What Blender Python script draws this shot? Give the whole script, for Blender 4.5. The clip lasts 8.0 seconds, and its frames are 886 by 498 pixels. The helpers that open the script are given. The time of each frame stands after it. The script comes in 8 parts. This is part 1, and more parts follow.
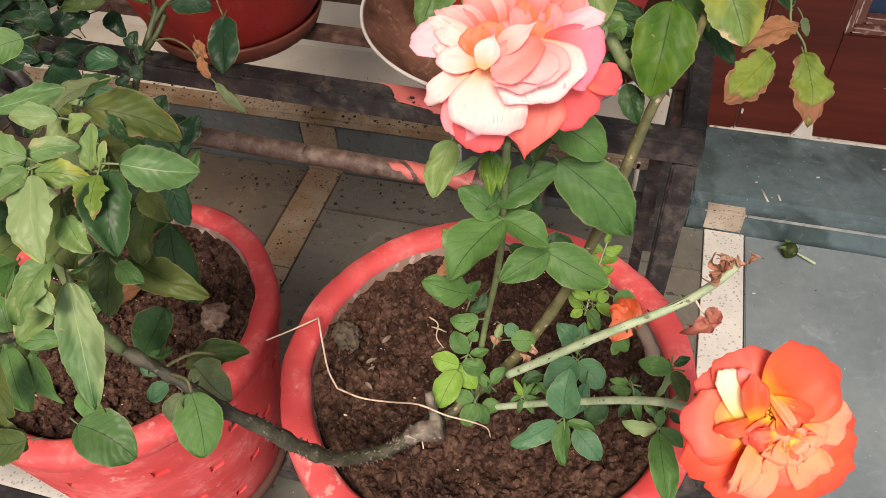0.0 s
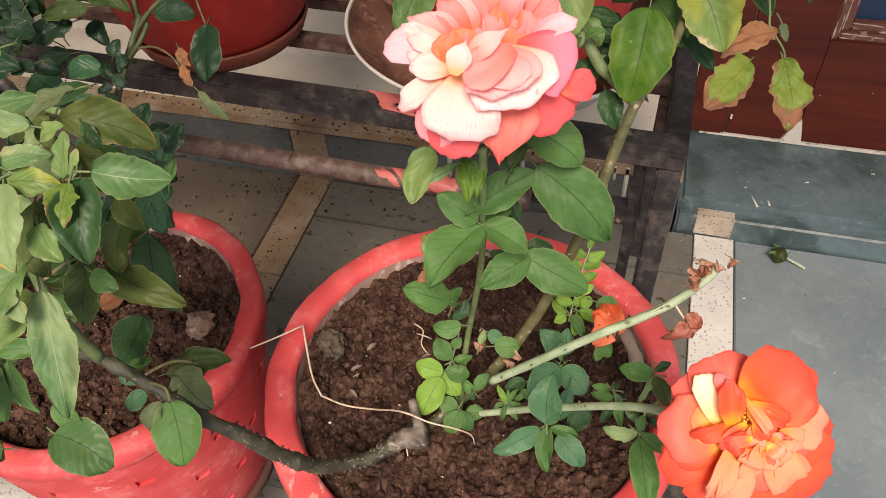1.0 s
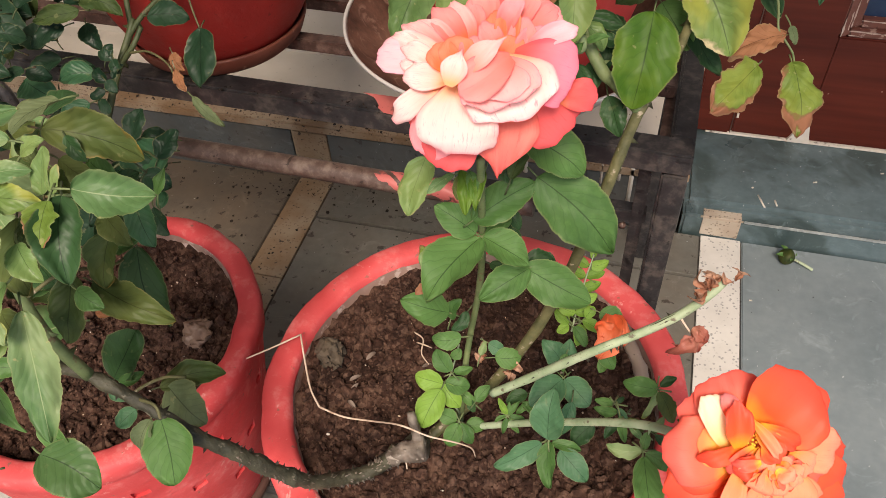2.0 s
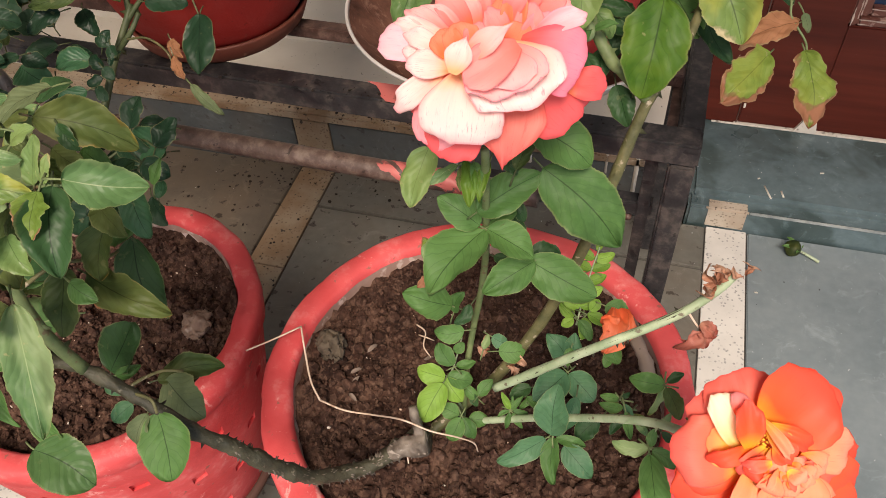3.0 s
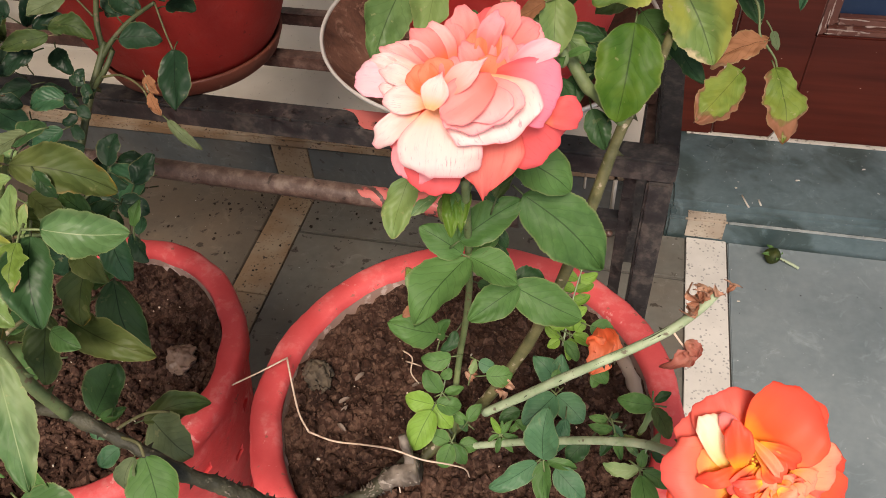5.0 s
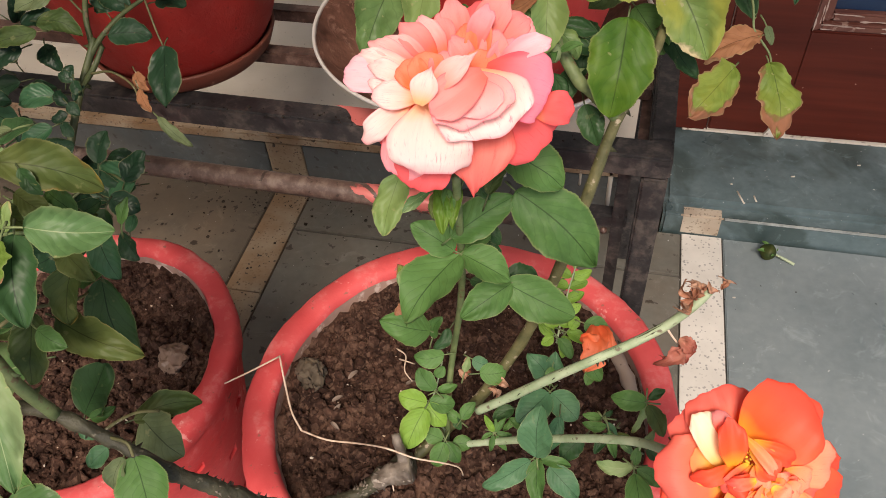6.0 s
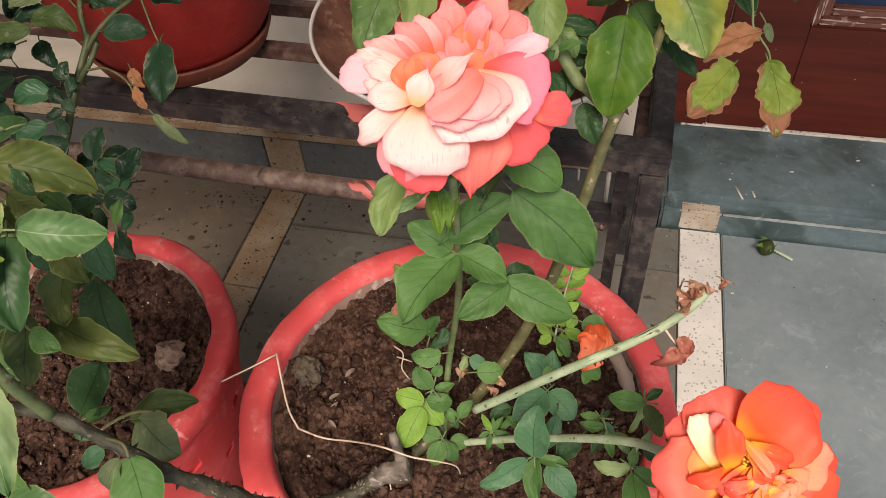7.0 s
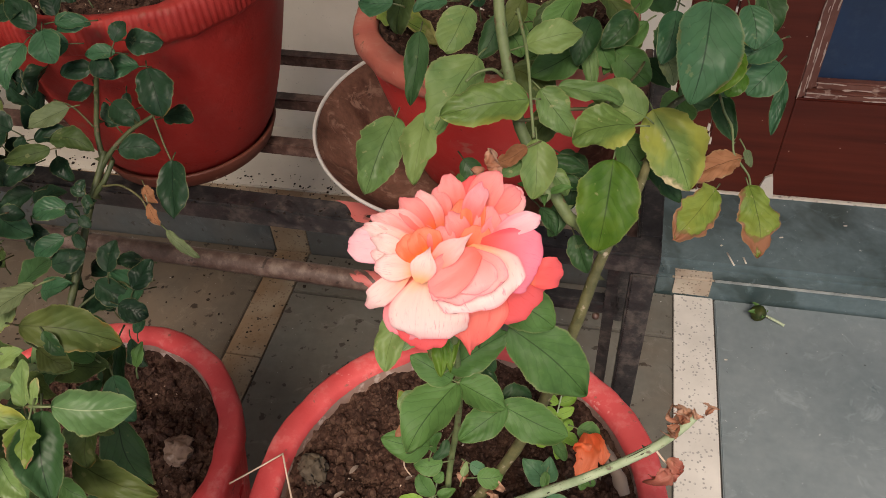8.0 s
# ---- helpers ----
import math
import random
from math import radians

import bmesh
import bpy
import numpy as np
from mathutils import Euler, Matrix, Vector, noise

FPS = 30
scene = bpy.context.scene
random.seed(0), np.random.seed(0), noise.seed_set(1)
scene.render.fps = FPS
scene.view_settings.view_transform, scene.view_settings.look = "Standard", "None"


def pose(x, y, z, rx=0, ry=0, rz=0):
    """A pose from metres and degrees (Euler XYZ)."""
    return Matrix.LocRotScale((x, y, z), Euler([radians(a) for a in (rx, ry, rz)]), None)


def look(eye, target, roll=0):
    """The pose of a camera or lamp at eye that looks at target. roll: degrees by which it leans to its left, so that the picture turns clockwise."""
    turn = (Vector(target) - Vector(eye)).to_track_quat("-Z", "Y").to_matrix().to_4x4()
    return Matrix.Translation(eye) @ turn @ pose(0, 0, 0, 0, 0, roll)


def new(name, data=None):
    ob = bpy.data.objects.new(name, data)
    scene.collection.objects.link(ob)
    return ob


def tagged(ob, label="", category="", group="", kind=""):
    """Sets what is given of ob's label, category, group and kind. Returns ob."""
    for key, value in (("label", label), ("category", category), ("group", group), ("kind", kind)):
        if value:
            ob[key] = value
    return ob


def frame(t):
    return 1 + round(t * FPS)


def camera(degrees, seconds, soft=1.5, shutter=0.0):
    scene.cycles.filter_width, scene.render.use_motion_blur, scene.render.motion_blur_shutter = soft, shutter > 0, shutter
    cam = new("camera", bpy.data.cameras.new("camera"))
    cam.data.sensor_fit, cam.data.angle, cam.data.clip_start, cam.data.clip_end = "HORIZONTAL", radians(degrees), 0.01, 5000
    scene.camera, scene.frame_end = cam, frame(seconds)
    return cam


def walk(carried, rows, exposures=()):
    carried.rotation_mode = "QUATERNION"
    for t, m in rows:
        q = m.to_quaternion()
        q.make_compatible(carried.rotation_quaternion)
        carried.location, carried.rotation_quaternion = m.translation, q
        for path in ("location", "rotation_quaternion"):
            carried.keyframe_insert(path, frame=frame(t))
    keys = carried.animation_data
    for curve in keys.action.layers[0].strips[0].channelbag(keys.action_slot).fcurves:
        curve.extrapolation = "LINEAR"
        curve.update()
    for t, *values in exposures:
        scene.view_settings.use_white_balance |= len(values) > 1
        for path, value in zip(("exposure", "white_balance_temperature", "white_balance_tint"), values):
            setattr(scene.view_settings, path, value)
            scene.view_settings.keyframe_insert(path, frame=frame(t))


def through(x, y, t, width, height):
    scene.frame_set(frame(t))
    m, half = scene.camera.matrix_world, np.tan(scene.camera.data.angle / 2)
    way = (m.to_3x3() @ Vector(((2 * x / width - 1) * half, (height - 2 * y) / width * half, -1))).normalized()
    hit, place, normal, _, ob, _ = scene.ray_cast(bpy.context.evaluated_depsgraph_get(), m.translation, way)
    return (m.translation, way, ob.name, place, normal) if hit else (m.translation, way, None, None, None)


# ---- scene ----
cam = camera(59.7, 8.0, 0.5)
PATH = [
    (0, (0.141, 0.176, 1.054), (-0.268, 1.474, -0.411), -3.3),
    (0.5, (0.148, 0.173, 1.053), (-0.254, 1.482, -0.405), -3.0),
    (1, (0.152, 0.179, 1.053), (-0.251, 1.492, -0.4), -3.3),
    (2.5, (0.152, 0.203, 1.045), (-0.266, 1.493, -0.425), -4.0),
    (3, (0.149, 0.207, 1.042), (-0.268, 1.487, -0.437), -3.9),
    (3.5, (0.146, 0.219, 1.045), (-0.257, 1.519, -0.42), -3.7),
    (4, (0.146, 0.216, 1.048), (-0.26, 1.521, -0.412), -4.2),
    (4.5, (0.145, 0.213, 1.048), (-0.259, 1.524, -0.407), -4.6),
    (4.7, (0.146, 0.212, 1.049), (-0.244, 1.531, -0.403), -4.8),
    (6, (0.15, 0.216, 1.045), (-0.221, 1.533, -0.414), -4.6),
    (6.5, (0.149, 0.216, 1.046), (-0.219, 1.529, -0.416), -4.6),
    (7, (0.15, 0.221, 1.046), (-0.215, 1.525, -0.425), -4.5),
    (7.2, (0.145, 0.232, 1.053), (-0.199, 1.554, -0.407), -4.6),
    (7.3, (0.146, 0.235, 1.075), (-0.245, 1.574, -0.358), -6.0),
    (7.5, (0.146, 0.244, 1.093), (-0.242, 1.619, -0.307), -5.8),
    (8, (0.146, 0.247, 1.112), (-0.222, 1.614, -0.301), -4.6),
]
walk(cam, [(t, look(eye, target, roll)) for t, eye, target, roll in PATH],
     [(0, 0.42, 7500, 16), (4.5, 0.3, 7500, 16), (7.0, 0.27, 7500, 16), (7.5, 0.06, 7500, 16), (8, 0.02, 7500, 16)])

# ---- world and light ----
world = bpy.data.worlds.new("World")
scene.world = world
world.use_nodes = True
wn = world.node_tree.nodes
sky = wn.new("ShaderNodeTexSky")
sky.sky_type, sky.sun_disc = "NISHITA", False
sky.sun_elevation, sky.sun_rotation = radians(52), radians(169.7)
world.node_tree.links.new(sky.outputs[0], wn["Background"].inputs[0])
wn["Background"].inputs[1].default_value = 0.135
sun = new("sun", bpy.data.lights.new("sun", "SUN"))
sun.data.energy, sun.data.angle, sun.data.color = 3.5, radians(22), (1.0, 0.94, 0.86)
sun.matrix_world = look((0.34, -1.87, 2.43), (0, 0, 0))


# ---- materials ----
class Mat:
    """A small wrapper round a node material."""

    def __init__(self, name, rough=0.6, metal=0.0, spec=0.5):
        self.m = bpy.data.materials.new(name)
        self.m.use_nodes = True
        self.nt = self.m.node_tree
        self.b = self.nt.nodes["Principled BSDF"]
        self.b.inputs["Roughness"].default_value = rough
        self.b.inputs["Metallic"].default_value = metal
        self.b.inputs["Specular IOR Level"].default_value = spec
        self.co = None

    def node(self, kind, **kw):
        n = self.nt.nodes.new(kind)
        for k, v in kw.items():
            n.inputs[k].default_value = v
        return n

    def link(self, a, b):
        self.nt.links.new(a, b)

    def place(self):
        if self.co is None:
            g = self.node("ShaderNodeNewGeometry")
            self.co = g.outputs["Position"]
        return self.co

    def noise(self, scale, detail=4, rough=0.55, distort=0.0):
        n = self.node("ShaderNodeTexNoise", Scale=scale, Detail=detail, Roughness=rough, Distortion=distort)
        self.link(self.place(), n.inputs["Vector"])
        return n.outputs["Fac"]

    def voronoi(self, scale):
        n = self.node("ShaderNodeTexVoronoi", Scale=scale)
        self.link(self.place(), n.inputs["Vector"])
        return n

    def ramp(self, fac, *stops):
        n = self.node("ShaderNodeValToRGB")
        e = n.color_ramp.elements
        while len(e) < len(stops):
            e.new(0.5)
        for el, (p, c) in zip(e, stops):
            el.position, el.color = p, (*c, 1) if len(c) == 3 else c
        self.link(fac, n.inputs[0])
        return n.outputs[0]

    def grey(self, fac, lo, hi, a=0.0, b=1.0):
        n = self.node("ShaderNodeMapRange")
        n.inputs[1].default_value, n.inputs[2].default_value = lo, hi
        n.inputs[3].default_value, n.inputs[4].default_value = a, b
        self.link(fac, n.inputs[0])
        return n.outputs[0]

    def mix(self, fac, a, b, mode="MIX"):
        n = self.node("ShaderNodeMix")
        n.data_type, n.blend_type = "RGBA", mode
        for sock, v in ((n.inputs[0], fac), (n.inputs[6], a), (n.inputs[7], b)):
            if hasattr(v, "is_output"):
                self.link(v, sock)
            elif isinstance(v, (int, float)):
                sock.default_value = v
            else:
                sock.default_value = (*v, 1)
        return n.outputs[2]

    def math(self, op, a, b=0.0):
        n = self.node("ShaderNodeMath")
        n.operation = op
        for sock, v in zip(n.inputs, (a, b)):
            if hasattr(v, "is_output"):
                self.link(v, sock)
            else:
                sock.default_value = v
        return n.outputs[0]

    def uv(self):
        n = self.node("ShaderNodeUVMap")
        n.uv_map = "blade"
        s = self.node("ShaderNodeSeparateXYZ")
        self.link(n.outputs[0], s.inputs[0])
        return s.outputs[0], s.outputs[1]

    def rand(self):
        return self.node("ShaderNodeObjectInfo").outputs["Random"]

    def colour(self, c):
        self.link(c, self.b.inputs["Base Color"])
        return self

    def rough(self, r):
        self.link(r, self.b.inputs["Roughness"])
        return self

    def bump(self, h, strength=0.3, dist=0.002):
        n = self.node("ShaderNodeBump", Strength=strength, Distance=dist)
        if self.b.inputs["Normal"].links:
            self.link(self.b.inputs["Normal"].links[0].from_socket, n.inputs["Normal"])
        self.link(h, n.inputs["Height"])
        self.link(n.outputs[0], self.b.inputs["Normal"])
        return self


def slate_material(name, a, b, dirt, tone=None):
    m = Mat(name, 0.5)
    big, fine = m.noise(5, 5), m.noise(60, 6)
    c = m.ramp(m.math("ADD", m.math("MULTIPLY", big, 0.7), m.math("MULTIPLY", fine, 0.3)), (0.35, a), (0.65, b))
    spots = m.grey(m.noise(48, 3, 0.5), 0.63, 0.67)
    if tone:
        c = m.mix(m.math("MULTIPLY", m.grey(m.noise(6.5, 4, 0.55, 0.6), 0.45, 0.56), 0.75), c, tone)
    if dirt:
        c = m.mix(m.math("MULTIPLY", m.grey(m.noise(9, 4), 0.4, 0.65), dirt), c, (0.135, 0.1, 0.072))
        c = m.mix(m.math("MULTIPLY", spots, min(1.0, dirt * 2)), c, (0.03, 0.02, 0.014))
    c = m.mix(m.grey(m.noise(140, 2), 0.73, 0.76), c, (0.5, 0.52, 0.52))
    # pale scuffs and wiped streaks
    sc = m.math("MULTIPLY", m.grey(m.noise(16, 7, 0.7, 1.5), 0.56, 0.7), 0.3)
    c = m.mix(sc, c, [min(1, x * 1.9 + 0.03) for x in b])
    m.colour(c).rough(m.grey(big, 0.3, 0.7, 0.26, 0.5)).bump(fine, 0.25, 0.0015).bump(big, 0.2, 0.004)
    return m.m


def terrazzo_material(name, base, chip, dirt=0.0):
    m = Mat(name, 0.55)
    v = m.voronoi(150)
    chips = m.math("MULTIPLY", m.grey(v.outputs["Distance"], 0.34, 0.24), m.grey(m.noise(55, 2), 0.42, 0.5))
    c = m.ramp(m.noise(14, 4), (0.3, [x * 0.82 for x in base]), (0.7, base))
    c = m.mix(m.math("MULTIPLY", chips, 0.95), c, chip)
    if dirt:
        c = m.mix(m.math("MULTIPLY", m.grey(m.noise(11, 5), 0.35, 0.6), dirt), c, (0.19, 0.105, 0.05))
        c = m.mix(m.grey(m.noise(85, 3), 0.64, 0.68), c, (0.035, 0.022, 0.015))
    m.colour(c).bump(m.noise(120, 3), 0.15, 0.001)
    return m.m


def paint_material(name, a, b, rough, worn, worn_amount, bump=0.15):
    m = Mat(name, rough)
    n1, n2 = m.noise(9, 5), m.noise(70, 5)
    c = m.ramp(n1, (0.3, a), (0.7, b))
    w = m.grey(m.math("ADD", m.math("MULTIPLY", n2, 0.6), m.math("MULTIPLY", m.noise(22, 4), 0.4)), 0.62 - worn_amount, 0.67 - worn_amount)
    c = m.mix(m.math("MULTIPLY", m.grey(m.noise(45, 4, 0.6), 0.5, 0.68), 0.22), c, [min(1, 0.75 * x + 0.25 * y + 0.03) for x, y in zip(b, worn)])
    c = m.mix(m.math("MULTIPLY", m.grey(m.noise(150, 3), 0.69, 0.72), 0.6), c, [x * 0.35 for x in a])
    m.colour(m.mix(m.math("MULTIPLY", w, 0.7), c, worn)).bump(m.noise(420, 3), bump * 0.6, 0.0006).rough(m.grey(n1, 0.3, 0.7, rough - 0.1, rough + 0.12)).bump(n2, bump, 0.0015)
    return m.m


def scuffed_material(name, a, b, pale, bare):
    """Old brushed paint on cement: mottled, chalky where rubbed, chipped to the cement here and there, splashed with mud."""
    m = Mat(name, 0.6, 0, 0.35)
    big, mid, fine = m.noise(7, 4), m.noise(28, 5, 0.6), m.noise(130, 5, 0.65)
    c = m.ramp(m.math("ADD", m.math("MULTIPLY", big, 0.6), m.math("MULTIPLY", mid, 0.4)), (0.36, a), (0.62, b))
    chalk = m.grey(m.math("ADD", m.math("MULTIPLY", mid, 0.6), m.math("MULTIPLY", fine, 0.4)), 0.52, 0.66)
    c = m.mix(m.math("MULTIPLY", chalk, 0.4), c, pale)
    c = m.mix(m.math("MULTIPLY", m.grey(m.math("ADD", m.math("MULTIPLY", m.noise(17, 5, 0.7, 0.8), 0.7), m.math("MULTIPLY", fine, 0.3)), 0.61, 0.64), 0.75), c, pale)
    c = m.mix(m.math("MULTIPLY", m.grey(m.noise(75, 4, 0.6), 0.66, 0.69), 0.85), c, bare)
    c = m.mix(m.math("MULTIPLY", m.grey(m.noise(13, 6, 0.7), 0.58, 0.72), 0.3), c, [x * 0.55 for x in a])
    m.colour(c).rough(m.grey(mid, 0.35, 0.65, 0.45, 0.75)).bump(fine, 0.35, 0.001).bump(mid, 0.4, 0.003)
    return m.m


def mud_material(name, dark, light, crust):
    m = Mat(name, 0.75, 0, 0.3)
    big, fine = m.noise(14, 5, 0.6, 0.6), m.noise(120, 5, 0.6)
    c = m.ramp(m.math("ADD", m.math("MULTIPLY", big, 0.75), m.math("MULTIPLY", fine, 0.25)), (0.38, dark), (0.62, light))
    c = m.mix(m.math("MULTIPLY", m.grey(m.noise(30, 5, 0.7, 1.0), 0.56, 0.64), 0.6), c, crust)
    m.colour(c).rough(m.grey(big, 0.35, 0.65, 0.5, 0.85)).bump(fine, 0.5, 0.0015).bump(m.noise(45, 4), 0.5, 0.004)
    return m.m


def metal_bar_material(name, a, b, c3):
    m = Mat(name, 0.5, 0.0, 0.5)
    n = m.math("ADD", m.math("MULTIPLY", m.noise(16, 5, 0.6), 0.45), m.math("MULTIPLY", m.noise(75, 6, 0.65), 0.55))
    c = m.ramp(n, (0.36, a), (0.5, b), (0.62, c3))
    # tar-dark drips and small chips
    c = m.mix(m.math("MULTIPLY", m.grey(m.noise(42, 4, 0.6, 0.6), 0.63, 0.66), 0.8), c, [x * 0.5 for x in a])
    m.colour(c).rough(m.grey(m.noise(14, 4), 0.3, 0.7, 0.3, 0.6)).bump(m.noise(160, 5), 0.35, 0.001)
    return m.m


def soil_material():
    m = Mat("garden_soil", 0.95, 0, 0.2)
    n, f = m.noise(26, 5), m.noise(240, 4, 0.6)
    c = m.ramp(m.math("ADD", m.math("MULTIPLY", n, 0.55), m.math("MULTIPLY", f, 0.45)), (0.34, (0.017, 0.008, 0.006)), (0.5, (0.048, 0.023, 0.016)), (0.66, (0.125, 0.067, 0.047)))
    # crumbs of several sizes, each with its own tone
    coarse, fine = m.voronoi(150), m.voronoi(360)
    for v, share in ((coarse, 0.45), (fine, 0.5)):
        tone = m.node("ShaderNodeSeparateXYZ")
        m.link(v.outputs["Color"], tone.inputs[0])
        c = m.mix(m.math("MULTIPLY", m.grey(tone.outputs[0], 0.55, 1.0), share), c, (0.018, 0.009, 0.007))
        c = m.mix(m.math("MULTIPLY", m.grey(tone.outputs[1], 0.72, 1.0), share), c, (0.17, 0.1, 0.072))
    m.colour(c).bump(coarse.outputs["Distance"], -1.0, 0.006).bump(fine.outputs["Distance"], -0.9, 0.0028).bump(f, 0.6, 0.002)
    return m.m


def leaf_material(name, dark, light, edge, edge_amount=0.0, spots=0.0, gloss=0.4, quilt=0.13, patch=None, half=0.0, rib_tone=None):
    m = Mat(name, gloss, 0, 0.24)
    u, v = m.uv()
    au = m.math("ABSOLUTE", u)
    r = m.rand()
    mottle = m.math("ADD", m.math("MULTIPLY", m.noise(45, 5), 0.6), m.math("MULTIPLY", r, 0.4))
    c = m.ramp(mottle, (0.3, dark), (0.68, light))
    c = m.mix(m.math("MULTIPLY", m.grey(m.noise(160, 4, 0.6), 0.5, 0.66), 0.16), c, [min(1, x * 1.5) for x in light])
    c = m.mix(m.math("MULTIPLY", m.grey(m.noise(24, 4, 0.6), 0.58, 0.66), 0.3), c, [x * 0.55 for x in dark])
    # side veins run forward from the midrib
    phase = m.math("ADD", m.math("SUBTRACT", m.math("MULTIPLY", v, 42.0), m.math("MULTIPLY", au, 16.0)), m.math("MULTIPLY", m.noise(55, 3), 11.0))
    wave = m.math("SINE", phase)
    vein = m.math("MULTIPLY", m.grey(wave, 0.86, 1.0), 0.5)
    rib = m.grey(au, 0.034, 0.014)
    c = m.mix(m.math("MULTIPLY", m.grey(m.noise(9, 4, 0.6), 0.45, 0.7), 0.35), c, [1.35 * x + 0.015 for x in light])
    c = m.mix(m.math("MULTIPLY", vein, 0.5), c, [x * 0.6 for x in dark])
    c = m.mix(m.math("MULTIPLY", rib, 0.75), c, rib_tone or [x * 0.38 for x in dark])
    # pale and worn patches with blurred outlines
    if patch:
        big = m.math("ADD", m.noise(26, 3, 0.5, 0.4), m.math("MULTIPLY", m.math("SUBTRACT", r, 0.5), 0.25))
        if half:
            # yellowed on one side of the midrib and towards the margin
            big = m.math("ADD", big, m.math("MULTIPLY", m.math("SUBTRACT", m.math("MULTIPLY", au, 0.6), m.math("MULTIPLY", u, 0.9)), half))
        c = m.mix(m.math("MULTIPLY", m.grey(big, 0.46, 0.62), patch[3]), c, patch[:3])
    if edge_amount:
        e = m.math("ADD", m.math("MULTIPLY", m.math("POWER", au, 3.0), 0.35), m.math("MULTIPLY", v, 0.5))
        e = m.math("ADD", e, m.math("MULTIPLY", m.math("SUBTRACT", m.noise(38, 4), 0.5), 1.6))
        e = m.math("ADD", e, m.math("MULTIPLY", m.math("SUBTRACT", r, 0.5), 0.4))
        c = m.mix(m.grey(e, 1.0 - edge_amount, 1.12 - edge_amount), c, edge)
        ring = m.math("MULTIPLY", m.grey(e, 1.0 - edge_amount, 1.05 - edge_amount), m.grey(e, 1.15 - edge_amount, 1.08 - edge_amount))
        c = m.mix(m.math("MULTIPLY", ring, 0.4), c, [x * 0.4 for x in edge])
    if spots:
        c = m.mix(m.math("MULTIPLY", m.grey(m.noise(120, 3), 0.66, 0.7), spots), c, (0.35, 0.33, 0.16))
    c = m.mix(m.math("MULTIPLY", m.grey(au, 0.92, 0.99), 0.3), c, (0.36, 0.33, 0.16))
    m.colour(c)
    m.rough(m.grey(m.noise(30, 3), 0.3, 0.7, gloss - 0.03, gloss + 0.2))
    m.bump(m.math("MULTIPLY", wave, -1.0), quilt * 0.8, 0.0009).bump(rib, -0.6, 0.001).bump(m.noise(40, 2), 0.3, 0.003).bump(m.noise(190, 3), 0.25, 0.0006)
    m.b.inputs["Subsurface Weight"].default_value = 0.0
    tr = m.node("ShaderNodeBsdfTranslucent")
    m.link(c, tr.inputs[0])
    mx = m.node("ShaderNodeMixShader", Fac=0.22)
    m.link(m.b.outputs[0], mx.inputs[1])
    m.link(tr.outputs[0], mx.inputs[2])
    m.link(mx.outputs[0], m.nt.nodes["Material Output"].inputs[0])
    return m.m


def petal_material(name, base, mid, tip, streak, amount, through=0.2):
    m = Mat(name, 0.5, 0, 0.3)
    u, v = m.uv()
    au = m.math("ABSOLUTE", u)
    t = m.math("ADD", v, m.math("MULTIPLY", m.math("SUBTRACT", m.noise(38, 3), 0.5), 0.35))
    c = m.ramp(t, (0.05, base), (0.32, mid), (0.85, tip))
    # fine flecks and streaks that fan from the base
    def fan(across, along):
        n = m.node("ShaderNodeTexNoise", Scale=1.0, Detail=5.0, Roughness=0.6)
        cv = m.node("ShaderNodeCombineXYZ")
        m.link(m.math("MULTIPLY", u, across), cv.inputs[0])
        m.link(m.math("MULTIPLY", v, along), cv.inputs[1])
        m.link(m.math("MULTIPLY", m.rand(), 40.0), cv.inputs[2])
        m.link(cv.outputs[0], n.inputs["Vector"])
        return n.outputs["Fac"]
    ribs, flecks = fan(14.0, 1.4), fan(17.0, 4.5)
    c = m.mix(m.math("MULTIPLY", m.math("MULTIPLY", m.grey(flecks, 0.58, 0.72), amount), m.grey(v, 0.2, 0.7)), c, streak)
    c = m.mix(m.math("MULTIPLY", m.grey(ribs, 0.5, 0.75), 0.16 * amount), c, streak)
    # a flush of colour on the margin
    rim = m.math("ADD", m.math("MAXIMUM", au, v), m.math("MULTIPLY", m.math("SUBTRACT", m.noise(90, 3), 0.5), 0.3))
    c = m.mix(m.math("MULTIPLY", m.grey(rim, 0.82, 1.06), 0.55 * amount), c, streak)
    edge = m.grey(m.math("MAXIMUM", au, v), 0.955, 0.995)
    c = m.mix(m.math("MULTIPLY", edge, 0.5), c, [x * 0.8 for x in streak])
    m.colour(c).bump(ribs, 0.16, 0.001).bump(m.noise(45, 2), 0.25, 0.003)
    tr = m.node("ShaderNodeBsdfTranslucent")
    m.link(c, tr.inputs[0])
    mx = m.node("ShaderNodeMixShader", Fac=through)
    m.link(m.b.outputs[0], mx.inputs[1])
    m.link(tr.outputs[0], mx.inputs[2])
    m.link(mx.outputs[0], m.nt.nodes["Material Output"].inputs[0])
    return m.m


def stem_material(name, a, b, scars, bump=0.4):
    m = Mat(name, 0.6)
    n = m.noise(70, 5)
    c = m.ramp(n, (0.35, a), (0.65, b))
    c = m.mix(m.math("MULTIPLY", m.grey(m.noise(130, 3), 0.62, 0.68), 0.8), c, scars)
    m.colour(c).bump(m.noise(190, 5), bump, 0.0015)
    return m.m


